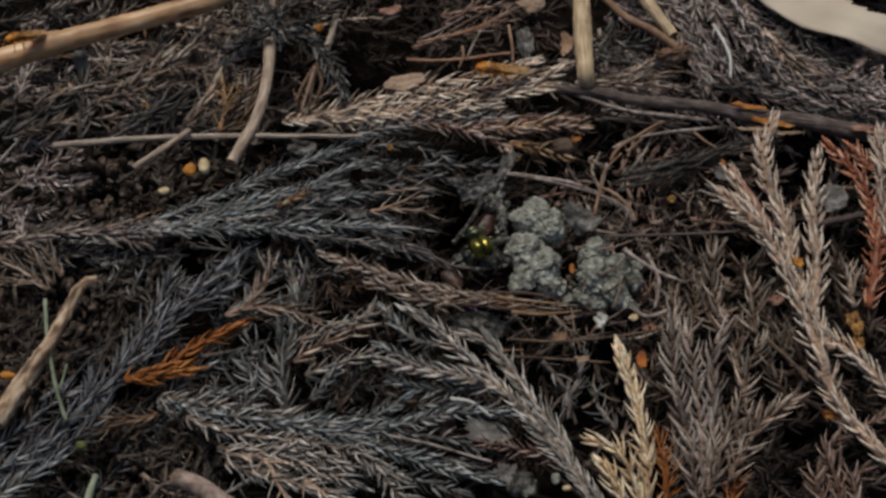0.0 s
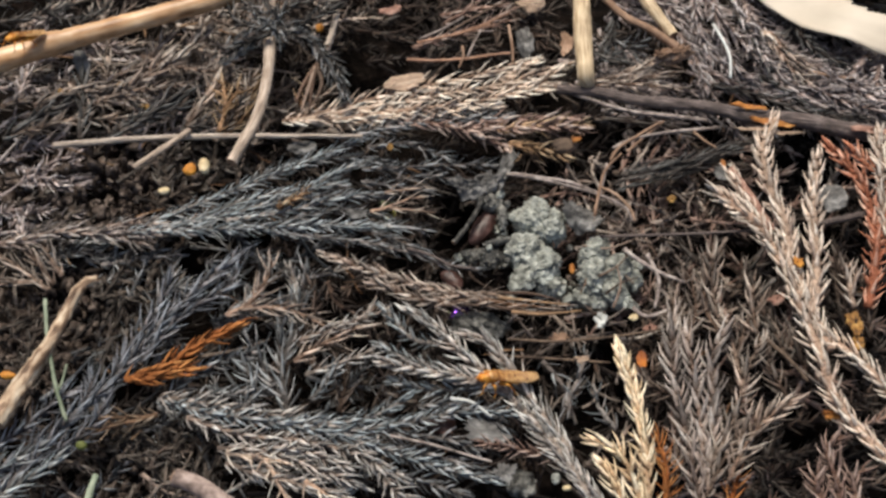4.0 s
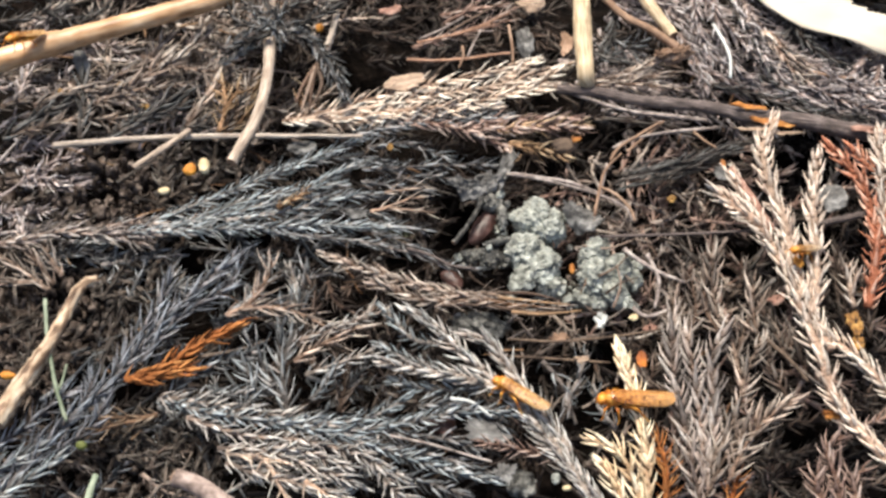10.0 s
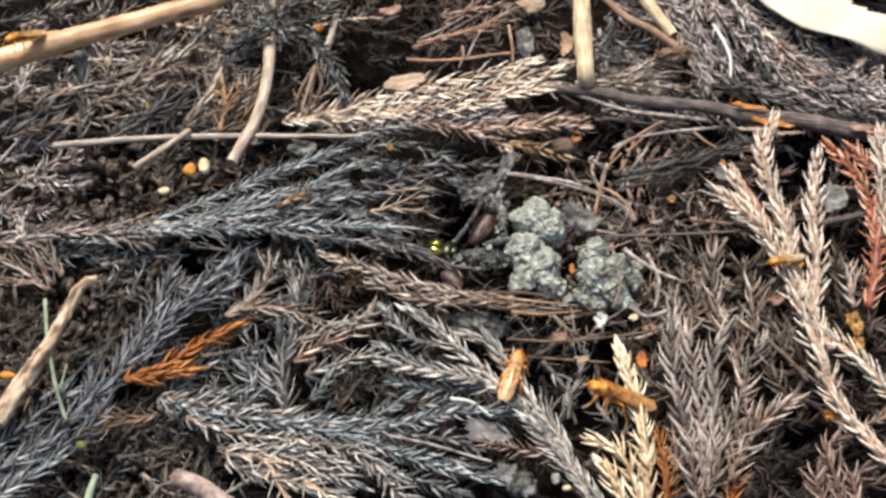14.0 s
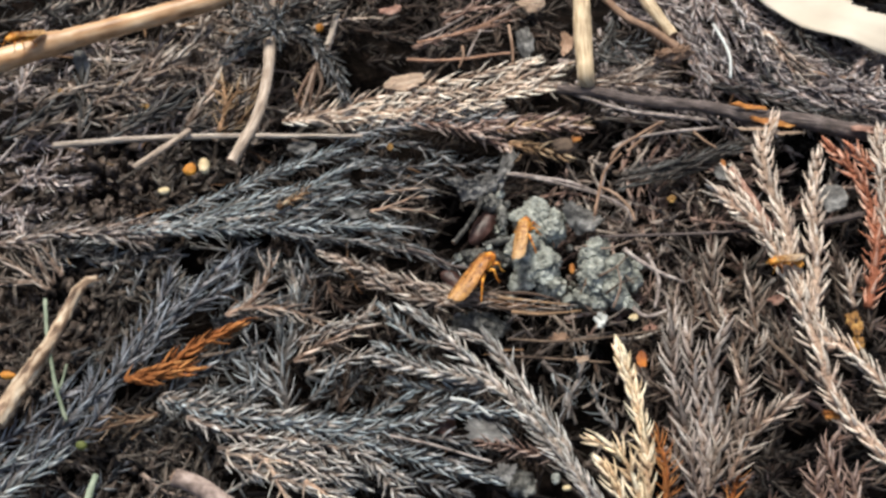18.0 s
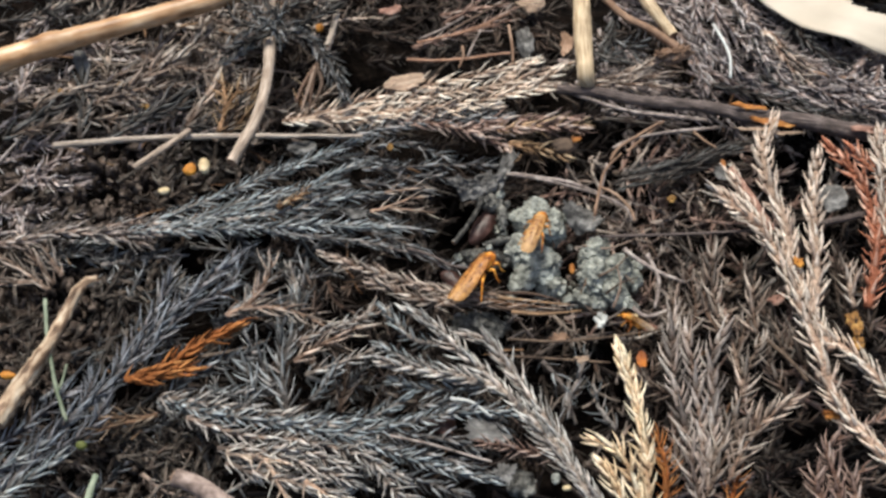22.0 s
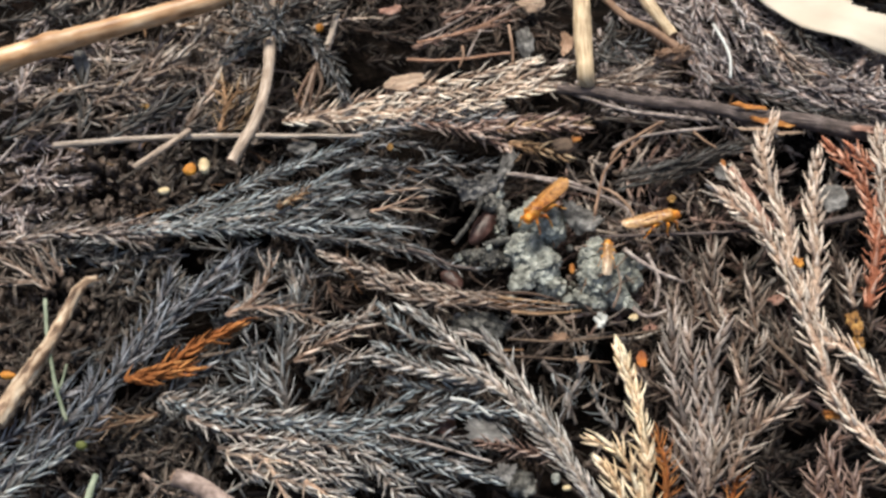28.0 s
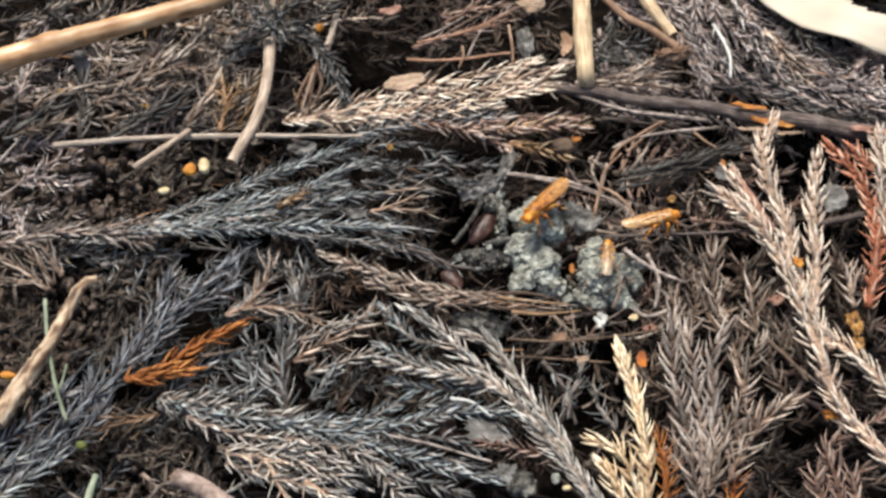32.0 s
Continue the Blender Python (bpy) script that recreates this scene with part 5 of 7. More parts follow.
# ---- sticks ----
stick("stick", "smooth tan stick, peeled of its bark", "barked", [(-84.9, 30.4, 3.0), (-74.2, 34.7, 3.0), (-65.2, 38.5, 3.0), (-51.4, 43.3, 3.0), (-38.3, 48.2, 3.0), (-25.9, 53.3, 3.0)], 1.96, 1.61, knots=[(0.32, 0.2), (0.75, 0.06)])
stick("stick", "curved grey-brown twig standing in litter", "weathered", [(-30.3, 54.5, 0.8), (-29.7, 42.1, 0.8), (-29.5, 33.7, 0.8), (-30.8, 25.0, 0.8), (-34.4, 15.8, 0.8)], 1.07, 0.89, rough=0.03, knots=[(0.25, 0.12), (0.6, 0.1)])
stick("thin_stick", "thin straight pale grey-brown twig", "grey_wood", [(-64.0, 19.6, 0.0), (-49.7, 21.0, 0.0), (-33.9, 21.5, 0.0), (-13.4, 21.5, 0.0)], 0.58, 0.36)
stick("thin_stick", "short broken tan twig", "weathered", [(-50.1, 14.3, 1.5), (-45.9, 17.8, 1.5), (-41.6, 21.6, 1.5)], 0.5, 0.55)
stick("stick", "tan broken twig with a bent pale tip and peeling bark", "peeling", [(-53.5, -6.5, 2), (-54.8, -7, 2), (-56, -8.2, 2), (-57.2, -11.1, 2), (-58.3, -14.6, 2), (-59.7, -18, 2), (-62.5, -23.9, 2), (-65.8, -30.6, 2)], 0.62, 1.6, rough=0.09, knots=[(0.05, 0.3), (0.14, 0.2), (0.3, 0.14), (0.36, 0.2), (0.58, 0.16)])
stick("straw", "cut pale straw-coloured stem", "straw", [(24.0, 53.5, 2.0), (23.8, 41.2, 2.0), (23.9, 33.1, 2.0), (24.4, 32.6, -2.5)], 1.52, 1.52)
stick("straw", "pale straw-coloured stem leaning", "straw", [(32.3, 55.6, 1.0), (35.8, 48.1, 1.0), (39.4, 41.5, 1.0)], 1.16, 0.98)
stick("thin_stick", "brown twig leaning on a straw", "chip", [(26.5, 52.3, 0.4), (31.3, 46.3, 0.4), (35.5, 43.4, 0.4), (40.1, 39.5, 0.4)], 0.62, 0.72)
stick("branch", "thick dark grey-brown branch half buried in litter", "brown_bark", [(19.1, 31.5, -0.6), (26.2, 30.8, -0.6), (32.8, 29.1, -0.6), (44.1, 27.8, -0.6), (51.4, 25.8, -0.6), (59.8, 25.0, -0.6), (67.1, 23.1, -0.6), (78.1, 21.4, -0.6)], 0.80, 1.52, category='branch', knots=[(0.3, 0.12), (0.6, 0.15)])
stick("thin_stick", "thin red-brown twig under a branch", "dry_stem", [(21.3, 31.1, -1.0), (26.2, 29.0, -1.0), (31.8, 27.1, -1.0), (38.3, 26.2, -1.0), (43.9, 25.3, -1.0)], 0.31, 0.36)
stick("stick", "stub of a pinkish-brown stick, blunt", "pinkish", [(-39.1, -38.2, -0.5), (-35.7, -39.5, -0.5), (-29.7, -43.4, -0.5)], 1.43, 1.34)
stick("thin_stick", "dark thin bent twig", "brown_bark", [(59.2, 4.6, -0.5), (64.8, 6.1, -0.5), (73.3, 8.0, -0.5)], 0.63, 0.45)
fibre("root", "thin bare brown root", "chip", [(30.3, 19.0, -1.0), (34.3, 22.9, -1.0), (36.8, 25.2, -1.0)], 0.27, 0.18, "root")
fibre("root", "thin bent tan stem with a joint", "dry_stem", [(26.8, 16.1, 0.0), (25.7, 11.7, 0.0), (24.6, 7.4, 0.0), (24.0, 4.3, 0.0)], 0.27, 0.18, "root")
fibre("root", "long thin bent brown stem", "dry_stem", [(10.2, 14.1, 0.0), (16.1, 13.0, 0.0), (25.2, 10.1, 0.0), (29.5, 7.4, 0.0), (30.1, 5.3, 0.0)], 0.27, 0.18, "root")
stick("twig", "thin twig crusted with grey dirt", "crust", [(6.3, 10.3, -1.2), (5.8, 8.4, -1.2), (4.5, 6, -1.2), (3.1, 3.7, -1.2), (1.7, 1.8, -1.2)], 0.34, 0.38, category='twig', rough=0.22, sides=10, knots=[(0.1, 0.5), (0.4, 0.3), (0.75, 0.4)])
fibre("root", "long thin grey dry stem", "stem", [(7.8, -18.8, 0.2), (15.1, -19.2, 0.2), (25.3, -20.0, 0.2)], 0.22, 0.18, "stem")
fibre("root", "long thin grey dry stem", "stem", [(10.0, -15.9, 0.0), (17.8, -16.3, 0.0), (26.5, -15.4, 0.0), (32.6, -14.4, 0.0)], 0.22, 0.18, "stem")
fibre("grass_blade", "bleached white grass stalk", "white", [(46.3, 43.6, 1.5), (47.6, 40.2, 1.5), (48.5, 36.6, 1.5), (48.2, 32.2, 1.5)], 0.3, 0.2, "grass")
fibre("root", "long dark thin dry stem", "brown_bark", [(24.0, 3.1, -1.5), (37.6, 3.6, -1.5), (50.3, 4.3, -1.5)], 0.27, 0.22, "stem")
fibre("root", "thin bare stem crossing others", "stem", [(49.4, -15.6, -0.5), (52.9, -19.4, -0.5), (55.1, -22.8, -0.5)], 0.27, 0.27, "stem")
fibre("root", "thin tan bent stem under a branch", "chip", [(27.4, 17.0, -0.5), (28.9, 19.5, -0.5), (32.3, 22.0, -0.5), (36.1, 24.7, -0.5)], 0.27, 0.22, "root")
fibre("root", "thin tan stem under a branch", "dry_stem", [(28.0, 19.7, -0.8), (31.4, 21.5, -0.8), (38.0, 22.9, -0.8), (45.8, 23.8, -0.8)], 0.27, 0.27, "root")
fibre("root", "thin orange-brown stem in the litter", "chip", [(41.6, 22.9, -0.8), (43.3, 21.1, -0.8), (45.1, 19.7, -0.8)], 0.22, 0.18, "root")
fibre("root", "pinkish thin stem with a joint", "dry_stem", [(11.1, 14.1, 0.0), (16.1, 13.3, 0.0), (20.7, 12.4, 0.0), (25.3, 10.3, 0.0)], 0.36, 0.27, "root")
fibre("root", "thin tan hooked stem", "chip", [(24.2, 6.0, 0.3), (25.4, 11.5, 0.3), (26.5, 14.8, 0.3), (29.2, 17.9, 0.3)], 0.27, 0.18, "root")
fibre("root", "thin tan hooked stem", "chip", [(25.2, 11.6, 0.2), (27.9, 10.0, 0.2), (30.2, 7.1, 0.2), (30.5, 5.0, 0.2)], 0.27, 0.18, "root")
fibre("root", "black thin dry stem", "brown_bark", [(-5.7, 0.4, -0.5), (-2.1, -0.8, -0.5), (1.4, -2.7, -0.5), (5.0, -3.3, -0.5)], 0.27, 0.18, "root")

# ---- pale leaf and scraps ----
flake("dead_leaf", "big bleached pale dead leaf with a bitten hole", "leaf", (75.2, 54.9, 1.4), (29.7, 16.73), -33, curl=0.03, ragged=0.03, thick=0.35, crumple=0.03, holes=[(0.1, -0.46, 0.07), (0.155, -0.45, 0.08), (0.17, -0.52, 0.03), (0.05, -0.47, 0.055), (0.12, -0.36, 0.12), (0.2, -0.36, 0.12), (0.09, -0.4, 0.08)], category='leaf', seed=3)
flake("leaf_fragment", "grey crinkled scrap of dead leaf", "leaf_ash", (5.7, 12.8, -1), (4.5, 2.2), 8, seed=7, ragged=0.5, curl=0.5, crumple=0.3)
flake("leaf_fragment", "grey crinkled strip of dead leaf", "leaf_grey", (10.2, 15.5, -0.5), (0.98, 3.93), -20, seed=41, ragged=0.5, curl=0.4, crumple=0.25)
flake("bark_chip", "flat weathered chip of bark", "bark_tan", (-6.5, 32.3, 0.4), (3.57, 1.61), 14, ragged=0.14, crumple=0.05, curl=0.08, seed=8, thick=0.6, category='bark chip')
flake("leaf_fragment", "ashy scrap of leaf under a frond", "leaf_grey", (-14.0, 6.9, -0.6), (1.79, 0.80), -5, seed=9)
flake("leaf_fragment", "dark curled scrap of leaf", "leaf_grey", (22.3, 6.1, -0.5), (3.57, 2.23), -30, seed=12, curl=0.6)
flake("leaf_fragment", "dull grey scrap of leaf", "leaf_ash", (62.7, 10.1, -0.8), (2.68, 2.32), 20, seed=13)
flake("leaf_fragment", "pale scrap of leaf in the litter", "leaf_ash", (-61.9, 37.8, -1.5), (1.3, 2.5), 20, seed=14)
flake("leaf_fragment", "small pale scrap of leaf", "leaf_grey", (-23.3, 20.2, -1.5), (2.32, 1.25), 5, seed=15)
flake("bark_chip", "pink-brown chip of bark", "stem_pink", (-9.2, 47.9, 0.0), (1.96, 0.80), 15, seed=16, thick=0.5, category='bark chip')
flake("bark_chip", "small pink-brown chip of bark", "stem_pink", (31.8, -13.9, -0.5), (1.16, 0.63), 5, seed=17, thick=0.25, ragged=0.4, curl=0.1, category='bark chip')
flake("bark_chip", "small brown chip of bark", "chip", (18.0, -15.3, -0.8), (1.34, 0.63), 5, seed=18, thick=0.25, ragged=0.4, curl=0.1, category='bark chip')
flake("leaf_fragment", "small bleached scrap of leaf", "white", (24.3, -12.2, -0.6), (0.80, 1.34), 10, seed=19, ragged=0.5, crumple=0.4, curl=0.5)
flake("bark_chip", "amber flake of bark in the litter", "amber_bark", (62.9, -13.6, 1.2), (1.1, 1.9), 14, seed=24, thick=0.25, ragged=0.4, curl=0.3, category="bark chip")
flake("bark_chip", "small amber flake of bark in the litter", "amber_bark", (63.1, -17, 0.8), (0.9, 1.2), -20, seed=25, thick=0.25, ragged=0.4, curl=0.3, category="bark chip")
flake("bark_chip", "orange-yellow bud scale on a pale sprig", "orange", (55, -4, 2.8), (0.75, 0.9), 10, seed=124, thick=0.25, ragged=0.4, curl=0.3, category="bark chip")
flake("bark_chip", "bright orange flake of bark", "ember", (29.9, -20.1, 2.0), (0.71, 1.25), 5, seed=21, thick=0.25, curl=0.1, ragged=0.35, category='bark chip')
flake("bark_chip", "small orange flake in litter", "ochre", (46.0, 16.4, -1.0), (0.36, 0.98), 5, seed=22, thick=0.2, curl=0.1, ragged=0.35, category='bark chip')
flake("bark_chip", "brown scrap of bark behind the straw", "chip", (21.3, 41.7, -1.0), (0.71, 1.96), 15, seed=26, thick=0.25, curl=0.1, ragged=0.35, category='bark chip')
flake("bark_strip", "orange strip of bark on a branch", "ochre", (50.7, 26.5, 1.5), (3.2, 0.42), -11, seed=111, thick=0.25, ragged=0.3, curl=0.02, crumple=0.02, category="bark strip")
flake("bark_strip", "orange strip of bark under a branch", "ochre", (53.9, 23.5, 1.2), (3.4, 0.6), -12, seed=112, thick=0.25, ragged=0.3, curl=0.02, crumple=0.02, category="bark strip")
flake("bark_strip", "cream strip of bark under a branch", "bark_tan", (53.6, 22, 0.9), (5.2, 0.35), -7, seed=113, thick=0.25, ragged=0.3, curl=0.02, crumple=0.02, category="bark strip")
flake("bark_strip", "red-brown strip of bark under a branch", "stem_pink", (70.4, 21.8, 1.2), (3.2, 0.6), -8, seed=114, thick=0.25, ragged=0.3, curl=0.02, crumple=0.02, category="bark strip")
blob("orange_bud", "small round orange bud", "orange", (-41.0, 14.2, 1.0), (0.98, 0.98, 0.89), level=4, crumb=0.35, scale=0.7, category='bud')
blob("orange_bud", "small cream bud beside an orange one", "cream", (-38.7, 15.1, 1.0), (0.89, 1.34, 0.89), level=4, crumb=0.5, scale=0.7, category='bud')
blob("orange_bud", "small orange bud in the litter", "orange", (-21.3, 44.7, -1.0), (0.63, 0.71, 0.63), level=4, crumb=0.45, scale=0.8, category='bud')
blob("orange_bud", "cream crumb in the litter", "cream", (-45.3, 11.5, -1.0), (0.89, 0.63, 0.54), level=4, crumb=0.45, scale=0.8, category='crumb')
blob("orange_bud", "orange crumb in the litter", "orange", (-65.9, -21.5, -1.0), (1.07, 0.63, 0.54), level=4, crumb=0.45, scale=0.8, category='crumb')
blob("seed", "dull brown seed with a yellow rim", "stem", (20.2, 20.3, -1.0), (2.14, 1.34, 1.07), level=4, crumb=0.25, scale=0.5, turn=10, category='seed')
flake("bark_chip", "yellow flake on a brown seed", "ochre", (21.9, 20.6, 0.4), (0.71, 0.45), 5, seed=28, thick=0.2, curl=0.1, ragged=0.35, category='bark chip')
blob("crumb", "greenish white crumb between sprigs", "dung", (16.5, -38.6, 0.0), (0.63, 0.80, 0.54), level=4, crumb=0.6, scale=0.9, category='crumb')
blob("crumb", "greenish cream crumb between sprigs", "cream", (17.9, -40.0, 0.0), (0.71, 0.45, 0.45), level=4, crumb=0.6, scale=0.9, category='crumb')

flake("bark_chip", "small rusty chip among grey stems", "dull_amber", (36.8, 9.5, -0.4), (0.7, 0.6), 20, seed=91, thick=0.25, ragged=0.4, curl=0.3, category="bark chip")
flake("leaf_fragment", "pale greenish lens-shaped leaf scrap", "bark_tan", (21.1, -19.6, 0.3), (1.0, 0.45), 8, seed=92, thick=0.25, ragged=0.4, curl=0.3, category="leaf fragment")
flake("bark_chip", "dull red scrap of bark", "stem_pink", (51.9, -8.6, -0.8), (1.3, 0.7), 20, seed=93, thick=0.25, ragged=0.4, curl=0.3, category="bark chip")
flake("bark_chip", "orange-brown stub of bark", "ochre", (57.8, -28.5, 0), (1.6, 0.5), -14, seed=94, thick=0.25, ragged=0.4, curl=0.3, category="bark chip")
flake("leaf_fragment", "slate-grey scrap of leaf", "leaf_ash", (45.6, 14.6, -0.8), (1.5, 1.1), -40, seed=95, thick=0.25, ragged=0.4, curl=0.3, category="leaf fragment")
flake("bark_chip", "tiny rusty chip in the litter", "dull_amber", (-64.6, 31.6, -1.6), (0.7, 0.45), 0, seed=96, thick=0.25, ragged=0.4, curl=0.3, category="bark chip")
flake("bark_chip", "tiny rusty chip in the litter", "dull_amber", (-50.1, 28.7, -1.6), (0.7, 0.45), 20, seed=97, thick=0.25, ragged=0.4, curl=0.3, category="bark chip")
flake("bark_chip", "tiny rusty chip in the litter", "dull_amber", (-54.6, 33.1, -1.6), (0.7, 0.45), 40, seed=98, thick=0.25, ragged=0.4, curl=0.3, category="bark chip")
flake("bark_chip", "tiny rusty chip in the litter", "dull_amber", (-36.5, 22.7, -1.6), (0.7, 0.45), 60, seed=99, thick=0.25, ragged=0.4, curl=0.3, category="bark chip")
flake("bark_chip", "tiny rusty chip in the litter", "dull_amber", (-8.7, 19, 0.3), (0.7, 0.45), 80, seed=100, thick=0.25, ragged=0.4, curl=0.3, category="bark chip")
blob("crumb", "yellowish crumb beside a stem", "cream", (29.6, -11.6, -1), (0.8, 0.6, 0.5), level=4, crumb=0.6, scale=0.9, category="crumb")
frond("dark slate cedar shoots across a twig", "rim", [[(-37.1, 37.8, 2.4), (-32.5, 40.6, 2.4), (-27.5, 44.7, 2.4)], [(-30.8, 48.8, 2.4), (-28.6, 43.5, 2.4), (-27, 38.7, 2.4)], [(-27.1, 43, 2.4), (-22.9, 39.9, 2.4), (-19.8, 35.1, 2.4), (-16.3, 27.7, 2.4)], [(-33.4, 46.7, 2.4), (-30.3, 43.3, 2.4), (-27.7, 40.6, 2.4)]], L=3.0, w=0.5, angle=20, dens=1.8, single=True)
stick("twig_stub", "short grey-tan stub of a twig", "grey_wood", [(-18.3, 47.5, 0.2), (-18.9, 43.5, 0.2), (-19.8, 39.7, 0.2)], 0.5, 0.55, category="twig", rough=0.12, sides=10)
frond("grey-teal cedar shoots in a dark gap", "rim", [[(27.1, 39.6, -3.5), (31, 41.7, -3.5), (35.2, 44, -3.5)], [(28.7, 45.4, -3.5), (31, 43, -3.5), (33.7, 40.8, -3.5)]], L=3.2, w=0.45, dens=1.4)
frond("grey-plum cedar plume, arched", "plum", [[(44, 52.2, -1), (44.2, 45.1, -1), (45.7, 37.7, -1)], [(50.6, 52, -1), (52.7, 44.5, -1), (54.8, 38.3, -1), (57.8, 32.5, -1), (62.1, 29.2, -1)], [(47.3, 51.6, -1), (47.9, 43.5, -1), (49.7, 36.8, -1), (52.7, 32.7, -1)], [(62.3, 32.7, -1), (65.8, 30.6, -1), (69.3, 28.7, -1)]], L=3.8, w=0.68, angle=15, dens=2.1, jit=9, single=True)
frond("dusty pink-grey cedar plume", "fawn", [[(56.2, 43.1, -0.2), (59, 38.4, -0.2), (61.8, 34.9, -0.2)], [(57.1, 39.8, -0.2), (59.2, 35.4, -0.2), (62.5, 32.1, -0.2)]], L=3.4, w=0.6, angle=16, dens=2.0, jit=9, single=True)
frond("dark slate cedar strands between plumes", "soot", [[(45.6, 32.4, -0.6), (51.4, 30.6, -0.6), (57.2, 28, -0.6), (64.6, 25.9, -0.6), (70.7, 25.7, -0.6)], [(53.7, 34.2, -0.6), (57.2, 31.2, -0.6), (60.9, 27.5, -0.6)], [(50.7, 48.1, -0.6), (53.5, 41.4, -0.6), (56, 34.8, -0.6)], [(60.3, 45.6, -0.6), (63.5, 40.1, -0.6), (68.8, 35.9, -0.6)]], L=3.2, w=0.5, angle=13, dens=1.7, single=True)
frond("pale greenish-grey cedar shoot", "mist", [[(-37.5, 36.1, 0.4), (-35.4, 37.6, 0.4), (-32.7, 39.5, 0.4)]], L=2.2, w=0.42, angle=16, single=True)

# ---- dung and the hollow beside it ----
fibre("dry_needle", "thin dead needle across a dung lump", "umber", [(25.4, -7.5, -1), (28, -5.5, -1), (30.7, -4.6, -1)], 0.2, 0.12, "needle")
fibre("dry_needle", "thin dead needle across a dung lump", "umber", [(24.5, -4.4, -1), (27.7, -2.4, -1), (30, 0.7, -1)], 0.2, 0.12, "needle")
fibre("dry_needle", "thin pale needle across a dung lump", "fawn", [(26.4, -10.1, -0.8), (27.8, -6.1, -0.8), (27.4, -2.5, -0.8)], 0.2, 0.12, "needle")
fibre("dry_needle", "thin pale needle across a dung lump", "fawn", [(22.1, 1.1, -0.8), (26.1, 0.6, -0.8), (30.2, 2.1, -0.8)], 0.2, 0.12, "needle")
fibre("dry_needle", "long curved dry tan needle", "fawn", [(5.8, -7.9, 0.2), (10.2, -8.9, 0.2), (14.5, -10.9, 0.2)], 0.34, 0.14, "needle")
fibre("dry_needle", "long curved dry tan needle", "tan", [(6.8, -9.4, 0.35), (11.4, -10.2, 0.35), (16.7, -10.7, 0.35)], 0.34, 0.14, "needle")
fibre("dry_needle", "long curved dry tan needle", "fawn", [(7.7, -10.5, 0.5), (12.7, -11.4, 0.5), (18.8, -11.4, 0.5)], 0.34, 0.14, "needle")
fibre("dry_needle", "long curved dry tan needle", "tan", [(8.4, -9, 0.65), (13.6, -9.7, 0.65), (19.7, -10.3, 0.65)], 0.34, 0.14, "needle")
fibre("dry_needle", "long curved dry tan needle", "fawn", [(9.3, -8.4, 0.8), (13.2, -8.4, 0.8), (17.5, -9.4, 0.8)], 0.34, 0.14, "needle")
fibre("dry_needle", "long curved dry tan needle", "tan", [(10.5, -11.7, 0.95), (15.3, -12.1, 0.95), (21.4, -11.5, 0.95)], 0.34, 0.14, "needle")
blob("dung_lump", "grey-green crumbly lump of old dung", "dung", (15.1, 7.5, -3.3), (3.04, 3.04, 2.86), level=6, crumb=0.42, scale=0.55, turn=31, category='dung')
blob("dung_lump", "grey-green crumbly lump of old dung", "dung", (17.2, 5.8, -3.3), (2.68, 2.41, 2.50), level=6, crumb=0.42, scale=0.55, turn=62, category='dung')
blob("dung_lump", "grey-green crumbly lump of old dung", "dung", (13.3, 1.5, -3.5), (2.86, 3.04, 2.86), level=6, crumb=0.42, scale=0.55, turn=93, category='dung')
blob("dung_lump", "grey-green crumbly lump of old dung", "dung", (15.7, -1.3, -3.8), (2.68, 3.04, 2.68), level=6, crumb=0.42, scale=0.55, turn=124, category='dung')
blob("dung_lump", "grey-green crumbly lump of old dung", "dung", (12.7, -3.5, -4.3), (2.14, 1.96, 1.96), level=6, crumb=0.42, scale=0.55, turn=155, category='dung')
blob("dung_lump", "grey-green crumbly lump of old dung", "dung", (17.2, -4.2, -4.8), (2.50, 1.79, 1.79), level=6, crumb=0.42, scale=0.55, turn=186, category='dung')
blob("dung_lump", "grey-green crumbly lump of old dung", "dung_dull", (24.3, 1.2, -3.3), (2.68, 2.14, 2.50), level=6, crumb=0.42, scale=0.55, turn=217, category='dung')
blob("dung_lump", "grey-green crumbly lump of old dung", "dung_dull", (24.0, -2.9, -3.5), (2.86, 2.50, 2.68), level=6, crumb=0.42, scale=0.55, turn=248, category='dung')
blob("dung_lump", "grey-green crumbly lump of old dung", "dung_dull", (27.7, -1.2, -4.3), (2.32, 2.68, 2.14), level=6, crumb=0.42, scale=0.55, turn=279, category='dung')
blob("dung_lump", "grey-green crumbly lump of old dung", "dung_dull", (26.8, -5.2, -4.5), (3.21, 1.96, 2.32), level=6, crumb=0.42, scale=0.55, turn=310, category='dung')
blob("dung_lump", "grey-green crumbly lump of old dung", "dung_dull", (23.5, -6.3, -5.3), (2.68, 1.43, 1.61), level=5, crumb=0.42, scale=0.55, turn=341, category='dung')
blob("dung_lump", "grey-green crumbly lump of old dung", "dung_dull", (30.3, -2.7, -5.3), (1.43, 1.96, 1.43), level=5, crumb=0.42, scale=0.55, turn=372, category='dung')
blob("dung_crumb", "small loose crumb of old dung", "dung", (11.1, 7.4, -2.5), (0.71, 0.63, 0.63), level=4, crumb=0.55, scale=1.1, turn=40, category='dung')
blob("dung_crumb", "small loose crumb of old dung", "dung", (19.8, 7.7, -3.0), (0.80, 0.71, 0.71), level=4, crumb=0.55, scale=1.1, turn=80, category='dung')
blob("dung_crumb", "small loose crumb of old dung", "dung_dark", (20.5, 3.0, -5.0), (0.63, 0.54, 0.54), level=4, crumb=0.55, scale=1.1, turn=120, category='dung')
